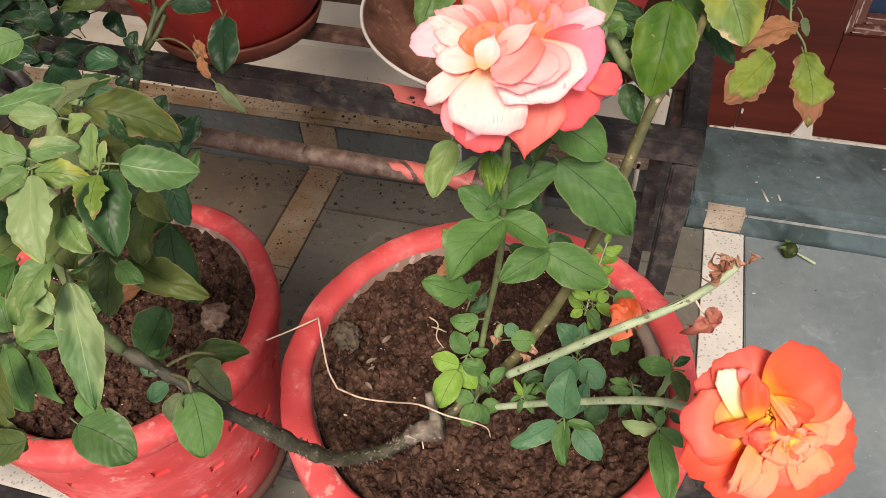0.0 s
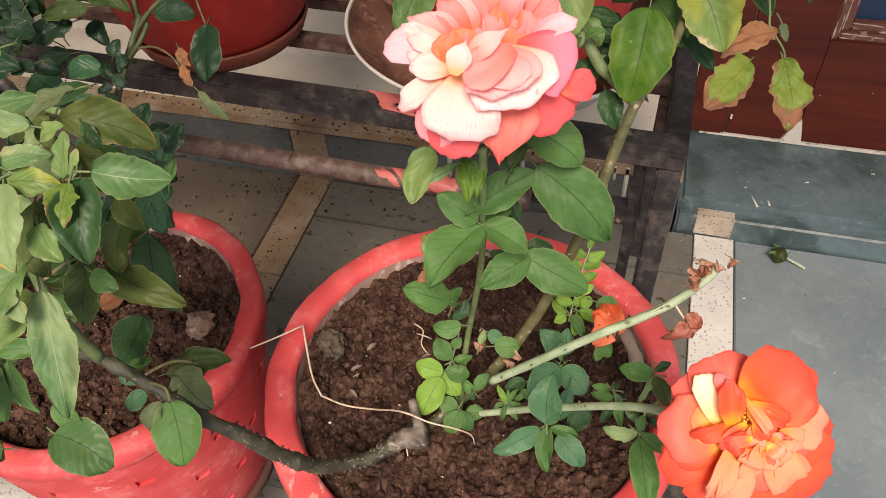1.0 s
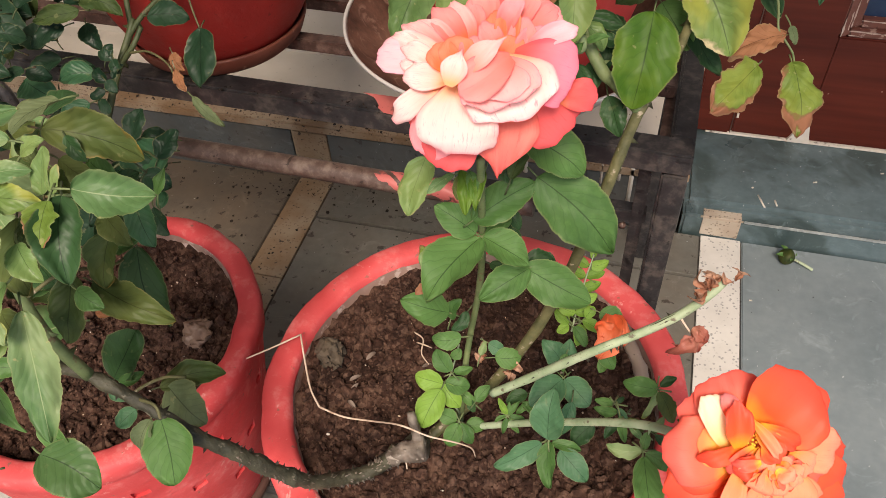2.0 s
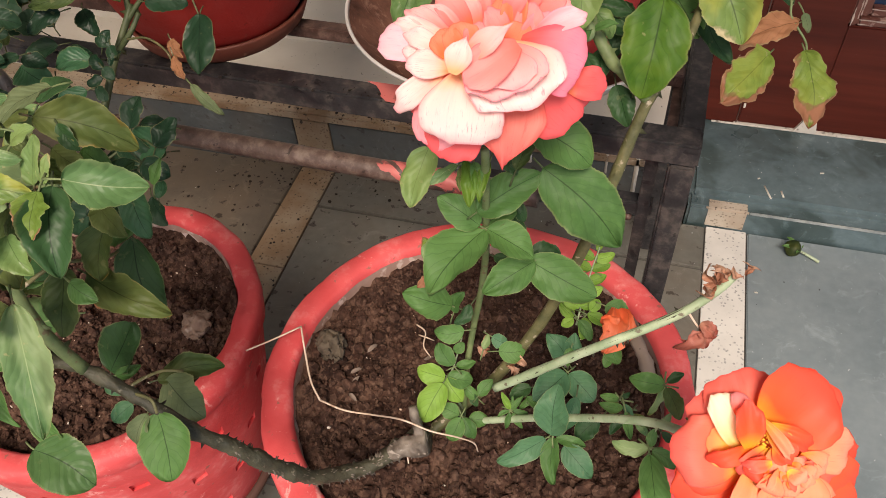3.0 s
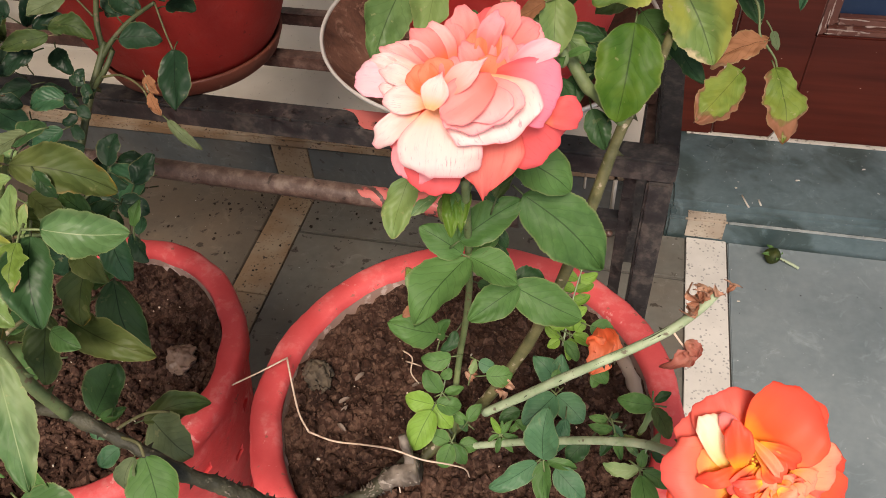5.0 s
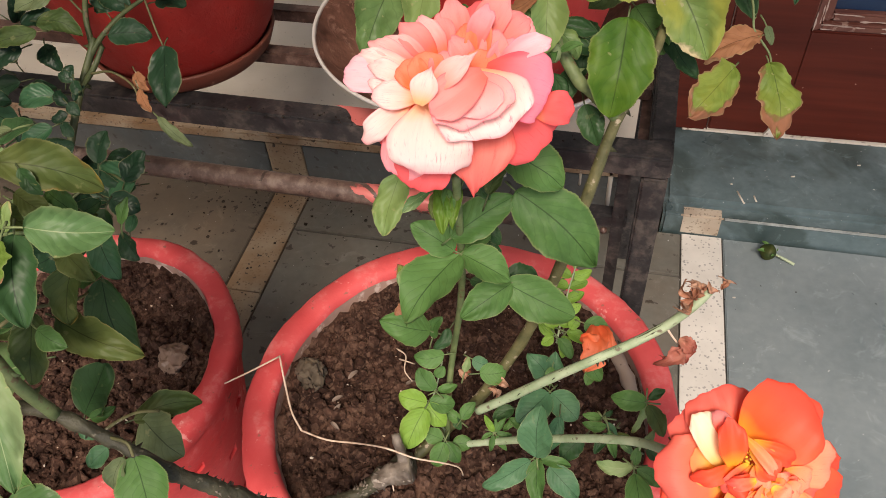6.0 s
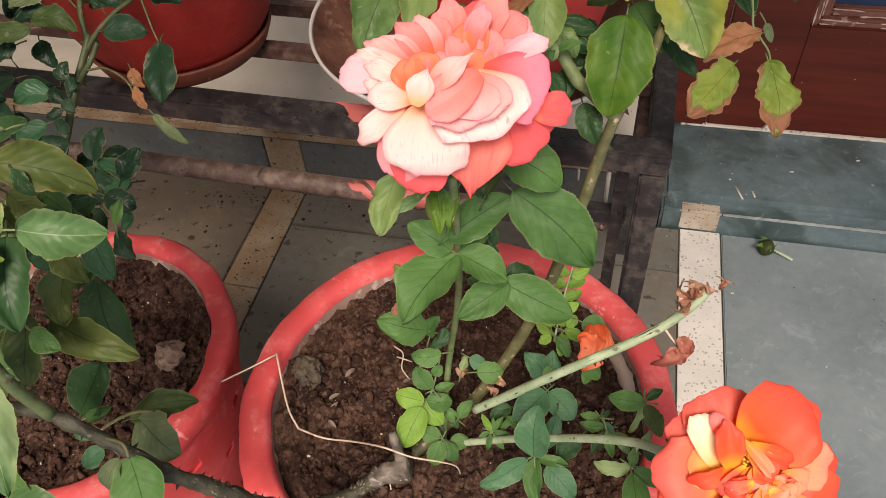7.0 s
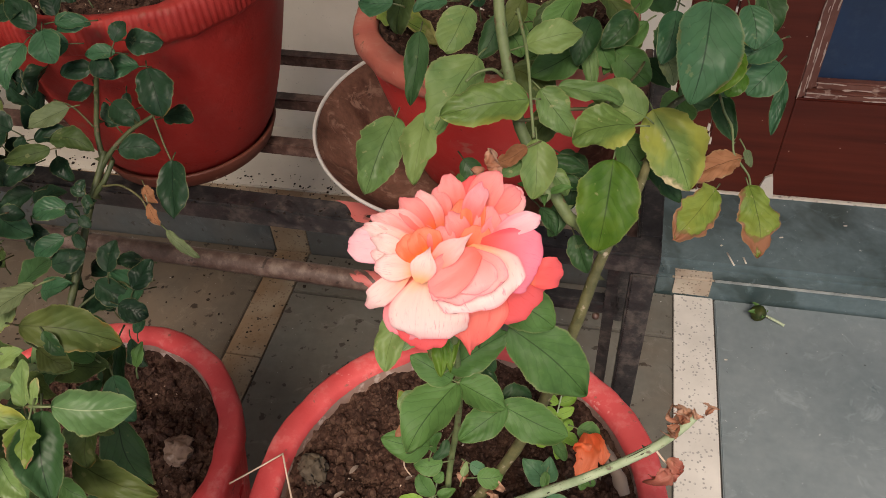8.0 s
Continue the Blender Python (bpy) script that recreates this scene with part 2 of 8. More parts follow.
def wood_material(name, a, b):
    m = Mat(name, 0.35, 0, 0.25)
    mp = m.node("ShaderNodeMapping")
    mp.inputs["Scale"].default_value = (3, 3, 60)
    m.link(m.place(), mp.inputs[0])
    n = m.node("ShaderNodeTexNoise", Scale=1.0, Detail=5.0)
    m.link(mp.outputs[0], n.inputs["Vector"])
    c = m.ramp(n.outputs["Fac"], (0.3, a), (0.7, b))
    c = m.mix(m.grey(m.noise(90, 3), 0.74, 0.77), c, (0.5, 0.4, 0.33))
    m.colour(c).rough(m.grey(m.noise(12, 4), 0.3, 0.7, 0.28, 0.5)).bump(n.outputs["Fac"], 0.15, 0.001)
    return m.m


SLATE = slate_material("grey_green_slate", (0.135, 0.172, 0.186), (0.21, 0.25, 0.264), 0.0)
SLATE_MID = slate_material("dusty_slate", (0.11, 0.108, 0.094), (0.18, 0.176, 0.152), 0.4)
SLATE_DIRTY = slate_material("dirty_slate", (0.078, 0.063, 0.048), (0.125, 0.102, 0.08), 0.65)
SLATE_STEP = slate_material("blue_green_step_slate", (0.05, 0.083, 0.092), (0.13, 0.185, 0.2), 0.06, (0.03, 0.052, 0.05))
STRIP = terrazzo_material("pale_terrazzo", (0.64, 0.62, 0.58), (0.3, 0.3, 0.29))
STRIP_DIRTY = terrazzo_material("stained_terrazzo", (0.33, 0.26, 0.185), (0.18, 0.135, 0.095), 0.75)
BOUNCE_GROUND = slate_material("pale_bounce_ground", (0.42, 0.4, 0.37), (0.56, 0.54, 0.5), 0.1)
RISER = slate_material("blue_grey_riser_slate", (0.055, 0.064, 0.067), (0.1, 0.115, 0.12), 0.3)
STRIP_STEP = terrazzo_material("worn_step_terrazzo", (0.5, 0.43, 0.35), (0.25, 0.21, 0.17), 0.35)
CRUMB = paint_material("black_earth_crumbs", (0.01, 0.007, 0.005), (0.03, 0.019, 0.013), 0.95, (0.06, 0.04, 0.03), 0.0, 0.6)
EDGE = slate_material("worn_glint_slate", (0.09, 0.12, 0.125), (0.42, 0.45, 0.44), 0.1)
MORTAR = slate_material("dark_mortar", (0.05, 0.05, 0.048), (0.09, 0.085, 0.08), 0.3)
CREAM = paint_material("cream_plaster", (0.57, 0.52, 0.45), (0.66, 0.61, 0.54), 0.6, (0.45, 0.38, 0.3), -0.05)
FILLER = paint_material("chipped_filler", (0.5, 0.46, 0.4), (0.66, 0.61, 0.54), 0.7, (0.08, 0.04, 0.03), 0.08)
LEDGE = terrazzo_material("stained_ledge", (0.42, 0.33, 0.24), (0.2, 0.13, 0.085), 0.85)
# plaster of the unseen west wall, dark so that it bounces little light
SHADE_WALL = paint_material("dark_shade_wall_plaster", (0.2, 0.18, 0.15), (0.3, 0.27, 0.23), 0.8, (0.12, 0.1, 0.08), 0.02)
POT_RED = scuffed_material("red_painted_cement", (0.58, 0.058, 0.062), (0.72, 0.108, 0.112), (0.76, 0.33, 0.31), (0.3, 0.12, 0.09))
POT_DARK = paint_material("dull_red_painted_clay", (0.27, 0.012, 0.009), (0.37, 0.024, 0.018), 0.6, (0.26, 0.055, 0.035), 0.015, 0.7)
POT_INSIDE = paint_material("crusted_pot_inside", (0.2, 0.11, 0.085), (0.38, 0.25, 0.205), 0.85, (0.6, 0.48, 0.43), 0.08)
CLAY_DARK = paint_material("dark_clay", (0.055, 0.025, 0.018), (0.1, 0.045, 0.032), 0.65, (0.2, 0.12, 0.09), 0.0)
SAUCER = paint_material("brown_clay", (0.13, 0.03, 0.018), (0.2, 0.058, 0.035), 0.6, (0.38, 0.2, 0.14), 0.0)
BLACK_BAR = metal_bar_material("black_painted_iron", (0.01, 0.01, 0.012), (0.027, 0.025, 0.027), (0.09, 0.076, 0.068))
DUSTY_BAR = metal_bar_material("dusty_brown_pipe", (0.05, 0.028, 0.023), (0.105, 0.066, 0.054), (0.2, 0.145, 0.12))
RUST_BAR = metal_bar_material("rusty_brown_iron", (0.03, 0.016, 0.013), (0.078, 0.041, 0.033), (0.17, 0.105, 0.085))
PINK_PAINT = paint_material("spilt_red_paint", (0.46, 0.1, 0.09), (0.6, 0.17, 0.155), 0.5, (0.1, 0.045, 0.04), 0.06)
SOIL = soil_material()
WOOD = wood_material("dark_red_varnished_wood", (0.062, 0.009, 0.005), (0.108, 0.018, 0.0095))
WOOD_WORN = paint_material("chipped_wood_edge", (0.1, 0.026, 0.018), (0.165, 0.058, 0.04), 0.5, (0.5, 0.34, 0.28), 0.015)
BARE_WOOD = paint_material("bare_rubbed_wood", (0.36, 0.24, 0.2), (0.52, 0.4, 0.35), 0.7, (0.16, 0.06, 0.045), 0.04)
BLUE = paint_material("dark_blue_panel", (0.002, 0.018, 0.056), (0.005, 0.028, 0.08), 0.45, (0.05, 0.08, 0.14), -0.1)
TIN = paint_material("dull_tin", (0.5, 0.48, 0.46), (0.62, 0.6, 0.57), 0.4, (0.35, 0.3, 0.27), -0.02)
PAN_DIRT = mud_material("dried_mud", (0.06, 0.024, 0.016), (0.2, 0.095, 0.066), (0.34, 0.2, 0.15))
CLAY_RIM = scuffed_material("faded_clay_rim", (0.4, 0.09, 0.065), (0.46, 0.15, 0.11), (0.5, 0.27, 0.2), (0.2, 0.1, 0.07))
STAMEN = paint_material("yellow_stamens", (0.75, 0.4, 0.03), (0.85, 0.55, 0.06), 0.7, (0.5, 0.2, 0.03), 0.0)
# faded clay of the back pot; sun on its body is put into the red
POT_SUNLIT = paint_material("sunlit_faded_red_clay", (0.56, 0.028, 0.026), (0.68, 0.06, 0.055), 0.6, (0.55, 0.17, 0.13), 0.03, 0.5)
CLOD = paint_material("dried_earth_lump", (0.05, 0.037, 0.025), (0.125, 0.095, 0.066), 0.95, (0.19, 0.14, 0.085), 0.03, 1.0)
CHIP = paint_material("pale_chips", (0.5, 0.44, 0.38), (0.72, 0.66, 0.58), 0.7, (0.4, 0.32, 0.26), 0.0)
HUSK = paint_material("dry_husk", (0.12, 0.085, 0.065), (0.22, 0.165, 0.135), 0.8, (0.3, 0.24, 0.2), 0.0, 0.4)
STONE = paint_material("dry_stone", (0.16, 0.1, 0.07), (0.28, 0.18, 0.13), 0.85, (0.42, 0.33, 0.27), 0.0, 0.5)
BARK = stem_material("grey_brown_bark", (0.024, 0.024, 0.014), (0.07, 0.066, 0.04), (0.19, 0.17, 0.125), 0.9)
BARK_PALE = stem_material("weathered_cut_wood", (0.07, 0.055, 0.043), (0.24, 0.2, 0.165), (0.42, 0.37, 0.32), 1.0)
STEM_OLD = stem_material("green_brown_stem", (0.06, 0.064, 0.024), (0.14, 0.13, 0.056), (0.36, 0.3, 0.22), 0.8)
STEM = stem_material("green_stem", (0.25, 0.34, 0.2), (0.41, 0.49, 0.33), (0.09, 0.05, 0.035), 0.45)
STEM_MID = stem_material("mid_green_stem", (0.085, 0.13, 0.05), (0.165, 0.21, 0.09), (0.12, 0.07, 0.04), 0.4)
STEM_DARK = stem_material("dark_green_stem", (0.03, 0.048, 0.017), (0.075, 0.09, 0.034), (0.16, 0.1, 0.06), 0.5)
STRAW = stem_material("dry_straw", (0.55, 0.41, 0.31), (0.7, 0.56, 0.45), (0.4, 0.26, 0.18), 0.2)
LEAVES = {
    "fresh": leaf_material("fresh_leaf", (0.05, 0.126, 0.034), (0.09, 0.198, 0.055), (0.25, 0.16, 0.04), 0.0, 0.0, 0.45),
    "lime": leaf_material("young_lime_leaf", (0.13, 0.26, 0.04), (0.2, 0.36, 0.06), (0.3, 0.2, 0.05), 0.0, 0.0, 0.45),
    "blue": leaf_material("blue_green_leaf", (0.022, 0.082, 0.038), (0.05, 0.135, 0.064), (0.2, 0.2, 0.06), 0.06, 0.2, 0.38, 0.2),
    "sage": leaf_material("pale_blue_green_leaf", (0.048, 0.135, 0.066), (0.088, 0.205, 0.102), (0.25, 0.28, 0.1), 0.06, 0.1, 0.42),
    "dark": leaf_material("dark_green_leaf", (0.014, 0.05, 0.017), (0.036, 0.092, 0.032), (0.12, 0.1, 0.03), 0.06, 0.12, 0.4),
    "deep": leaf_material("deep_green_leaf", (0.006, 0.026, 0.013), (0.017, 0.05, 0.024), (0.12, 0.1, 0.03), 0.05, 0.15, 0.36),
    "light": leaf_material("pale_spotted_leaf", (0.075, 0.165, 0.058), (0.145, 0.25, 0.1), (0.32, 0.36, 0.1), 0.16, 0.7, 0.36, 0.16, (0.28, 0.36, 0.17, 0.6), 0.12, (0.3, 0.38, 0.2)),
    "olive": leaf_material("olive_leaf", (0.036, 0.068, 0.02), (0.075, 0.115, 0.034), (0.22, 0.16, 0.03), 0.12, 0.2, 0.5, 0.2, (0.14, 0.14, 0.03, 0.3)),
    "grey": leaf_material("dusty_leaf", (0.085, 0.125, 0.058), (0.145, 0.185, 0.09), (0.3, 0.22, 0.1), 0.1, 0.3, 0.55, 0.2),
    "yellow": leaf_material("yellowing_leaf", (0.1, 0.19, 0.04), (0.18, 0.28, 0.06), (0.42, 0.4, 0.14), 0.3, 0.7, 0.42, 0.28, (0.38, 0.42, 0.09, 0.85)),
    "mid": leaf_material("plain_green_leaf", (0.032, 0.088, 0.026), (0.062, 0.135, 0.042), (0.25, 0.16, 0.05), 0.05, 0.1, 0.42, 0.25),
    # soft and turning greens are raised: stronger light on upper leaves is in the colour
    "soft": leaf_material("lit_soft_green_leaf", (0.092, 0.175, 0.055), (0.15, 0.25, 0.088), (0.4, 0.38, 0.16), 0.14, 0.5, 0.36, 0.13, (0.22, 0.3, 0.09, 0.5)),
    "turning": leaf_material("half_yellowed_leaf", (0.11, 0.19, 0.05), (0.17, 0.26, 0.075), (0.58, 0.5, 0.3), 0.26, 0.7, 0.36, 0.2, (0.38, 0.39, 0.075, 0.75), 0.16),
    "moss": leaf_material("glossy_moss_green_leaf", (0.03, 0.098, 0.01), (0.07, 0.16, 0.018), (0.28, 0.28, 0.06), 0.08, 0.4, 0.42, 0.12, (0.15, 0.24, 0.03, 0.4)),
    "scorched": leaf_material("scorched_leaf", (0.1, 0.18, 0.03), (0.2, 0.27, 0.05), (0.3, 0.13, 0.07), 0.62, 0.5, 0.5, 0.2, (0.28, 0.3, 0.05, 0.6)),
    "brown": leaf_material("withered_leaf", (0.2, 0.085, 0.04), (0.33, 0.15, 0.075), (0.4, 0.24, 0.14), 0.3, 0.0, 0.7),
}
PETALS = {
    "cream": petal_material("cream_pink_petal", (0.9, 0.22, 0.1), (0.9, 0.31, 0.27), (0.93, 0.53, 0.51), (0.87, 0.17, 0.24), 0.7),
    "white": petal_material("pinkish_white_petal", (0.94, 0.46, 0.22), (0.93, 0.58, 0.51), (0.94, 0.7, 0.67), (0.87, 0.18, 0.26), 0.75),
    "shell": petal_material("shell_cream_petal", (0.9, 0.26, 0.21), (0.92, 0.36, 0.34), (0.93, 0.49, 0.48), (0.87, 0.17, 0.26), 0.6),
    "pale": petal_material("pale_pink_petal", (0.92, 0.3, 0.3), (0.93, 0.42, 0.46), (0.95, 0.58, 0.63), (0.87, 0.14, 0.3), 0.4),
    "salmon": petal_material("salmon_petal", (0.88, 0.18, 0.14), (0.9, 0.26, 0.23), (0.9, 0.31, 0.29), (0.83, 0.13, 0.18), 0.4),
    "shellpink": petal_material("pink_lipped_petal", (0.9, 0.27, 0.17), (0.92, 0.36, 0.3), (0.94, 0.58, 0.56), (0.85, 0.15, 0.22), 0.5),
    "peach": petal_material("peach_petal", (0.92, 0.17, 0.04), (0.9, 0.18, 0.14), (0.93, 0.33, 0.32), (0.84, 0.12, 0.17), 0.55),
    "ember": petal_material("orange_throat_petal", (0.93, 0.3, 0.02), (0.9, 0.17, 0.06), (0.92, 0.27, 0.16), (0.82, 0.1, 0.06), 0.5),
    "coral": petal_material("coral_petal", (0.9, 0.3, 0.1), (0.88, 0.1, 0.09), (0.88, 0.13, 0.14), (0.8, 0.07, 0.08), 0.5),
    "flame": petal_material("streaked_coral_petal", (0.9, 0.26, 0.13), (0.88, 0.2, 0.15), (0.88, 0.17, 0.15), (0.8, 0.05, 0.06), 0.8),
    "blush": petal_material("blush_coral_petal", (0.92, 0.2, 0.08), (0.92, 0.2, 0.18), (0.94, 0.36, 0.4), (0.85, 0.12, 0.18), 0.4),
    "sheen": petal_material("bright_rose_pink_petal", (0.9, 0.1, 0.08), (0.93, 0.13, 0.16), (0.95, 0.27, 0.36), (0.9, 0.1, 0.22), 0.3),
    "orange": petal_material("orange_red_petal", (0.94, 0.4, 0.04), (0.89, 0.115, 0.035), (0.87, 0.09, 0.05), (0.8, 0.06, 0.035), 0.3),
    "gold": petal_material("orange_petal_with_gold_heart", (0.95, 0.55, 0.05), (0.93, 0.32, 0.06), (0.9, 0.2, 0.09), (0.85, 0.1, 0.05), 0.3),
    "rust": petal_material("faded_orange_petal", (0.6, 0.1, 0.04), (0.8, 0.16, 0.06), (0.75, 0.2, 0.1), (0.5, 0.08, 0.03), 0.6),
    "tang": petal_material("tangerine_coral_petal", (0.96, 0.58, 0.06), (0.9, 0.2, 0.1), (0.89, 0.15, 0.115), (0.82, 0.08, 0.07), 0.35),
    "apricot": petal_material("apricot_petal", (0.95, 0.36, 0.06), (0.92, 0.31, 0.14), (0.93, 0.36, 0.23), (0.85, 0.13, 0.08), 0.7),
    "glow": petal_material("yellow_hearted_petal", (0.98, 0.75, 0.07), (0.97, 0.66, 0.08), (0.93, 0.3, 0.1), (0.9, 0.2, 0.08), 0.2),
    "lemon": petal_material("pale_yellow_petal", (0.97, 0.72, 0.1), (0.97, 0.78, 0.4), (0.96, 0.8, 0.62), (0.93, 0.4, 0.2), 0.2),
    "parched": petal_material("parched_red_petal", (0.45, 0.22, 0.15), (0.5, 0.2, 0.15), (0.42, 0.12, 0.09), (0.2, 0.04, 0.03), 0.7),
    "dry": petal_material("withered_petal", (0.3, 0.13, 0.08), (0.45, 0.2, 0.12), (0.6, 0.36, 0.25), (0.16, 0.05, 0.03), 0.8),
}


# ---- mesh helpers ----
ORIGIN = {}


def thing(name, at, label, category, group="", kind=""):
    """An Empty at a thing's base, which parents its parts."""
    ob = tagged(new(name), label, category, group, kind)
    ob.location = at
    ORIGIN[ob] = Vector(at)
    return ob


def mesh_of(bm, name, smooth=True):
    me = bpy.data.meshes.new(name)
    flat = bm.faces.layers.int.get("flat")
    bm.to_mesh(me)
    bm.free()
    for p in me.polygons:
        p.use_smooth = smooth and not flat
    return me


def part(name, bm, material, parent=None, label="", smooth=True):
    """One mesh object, built in the world's coordinates, alone or under a thing or a part."""
    origin = Vector((0, 0, 0))
    if parent:
        origin = ORIGIN[parent]
        bmesh.ops.translate(bm, verts=bm.verts, vec=-origin)
    ob = new(name, mesh_of(bm, name, smooth))
    ob.data.materials.append(material)
    if parent:
        ob.parent = parent
    ORIGIN[ob] = origin
    if label:
        ob["label"] = label
    return ob


def box(lo, hi, bevel=0.0, turn=0.0, about=(0, 0)):
    bm = bmesh.new()
    c, s = (Vector(lo) + Vector(hi)) / 2, Vector(hi) - Vector(lo)
    bmesh.ops.create_cube(bm, size=1, matrix=Matrix.Translation(c) @ Matrix.Diagonal((*s, 1)))
    if bevel:
        bmesh.ops.bevel(bm, geom=list(bm.edges), offset=bevel, segments=2, affect="EDGES")
    if turn:
        bmesh.ops.rotate(bm, verts=bm.verts, cent=(*about, 0), matrix=Matrix.Rotation(radians(turn), 3, "Z"))
    bm.faces.layers.int.new("flat")
    return bm


def lathe(profile, at, steps=96, wobble=0.0, closed=False):
    """Turns rows of (radius, z) round an upright axis."""
    bm = bmesh.new()
    rings = []
    for r, z in profile:
        ring = []
        for i in range(steps):
            a = 2 * math.pi * i / steps
            k = 1 + wobble * noise.noise((3 * math.cos(a), 3 * math.sin(a), 9 * z + at[0] * 7))
            ring.append(bm.verts.new((at[0] + r * k * math.cos(a), at[1] + r * k * math.sin(a), at[2] + z)))
        rings.append(ring)
    pairs = list(zip(rings, rings[1:])) + ([(rings[-1], rings[0])] if closed else [])
    for a, b in pairs:
        for i in range(steps):
            j = (i + 1) % steps
            bm.faces.new((a[i], a[j], b[j], b[i]))
    return bm


def smooth_line(points, n):
    """A smooth line through points (Catmull-Rom), in n pieces a stretch."""
    p = [Vector(q) for q in points]
    p = [2 * p[0] - p[1]] + p + [2 * p[-1] - p[-2]]
    out = []
    for a, b, c, d in zip(p, p[1:], p[2:], p[3:]):
        for i in range(n):
            t = i / n
            out.append(0.5 * (2 * b + (c - a) * t + (2 * a - 5 * b + 4 * c - d) * t * t + (3 * b - a - 3 * c + d) * t ** 3))
    out.append(p[-2])
    return out


def tube(points, r0, r1, sides=9, n=6, rough=0.0, thorns=0, knots=0.0, thorn=1.0):
    """A round stem through points, tapering from r0 to r1, with hooked thorns if wanted."""
    line = smooth_line(points, n)
    bm = bmesh.new()
    rings = []
    side = Vector((0.3, 0.8, 0.5))
    total = len(line) - 1
    for i, p in enumerate(line):
        d = (line[min(i + 1, total)] - line[max(i - 1, 0)]).normalized()
        x = (side - d * side.dot(d)).normalized()
        y = d.cross(x)
        side = x
        r = r0 + (r1 - r0) * i / total
        r *= 1 + knots * max(0, noise.noise(p * 60)) * 2
        ring = []
        for k in range(sides):
            a = 2 * math.pi * k / sides
            q = r * (1 + rough * noise.noise(p * 140 + Vector((math.cos(a), math.sin(a), 0)) * 2))
            ring.append(bm.verts.new(p + (x * math.cos(a) + y * math.sin(a)) * q))
        rings.append(ring)
    for a, b in zip(rings, rings[1:]):
        for k in range(sides):
            j = (k + 1) % sides
            bm.faces.new((a[k], a[j], b[j], b[k]))
    bm.faces.new(rings[0][::-1])
    bm.faces.new(rings[-1])
    for _ in range(thorns):
        i = random.randrange(1, total)
        p, d = line[i], (line[i] - line[i - 1]).normalized()
        out = d.cross(Vector((random.uniform(-1, 1), random.uniform(-1, 1), random.uniform(-1, 1)))).normalized()
        r = r0 + (r1 - r0) * i / total
        a, b = p + out * r * 0.7 + d * 0.0022 * thorn, p + out * r * 0.7 - d * 0.0022 * thorn
        side2 = d.cross(out) * 0.0011 * thorn
        t = bm.verts.new(p + out * (r + 0.005 * thorn) - d * 0.001)
        q = [bm.verts.new(v) for v in (a + side2 * 0.6, a - side2 * 0.6, b - side2, b + side2)]
        for m, o in zip(q, q[1:] + q[:1]):
            bm.faces.new((m, o, t))
    return bm


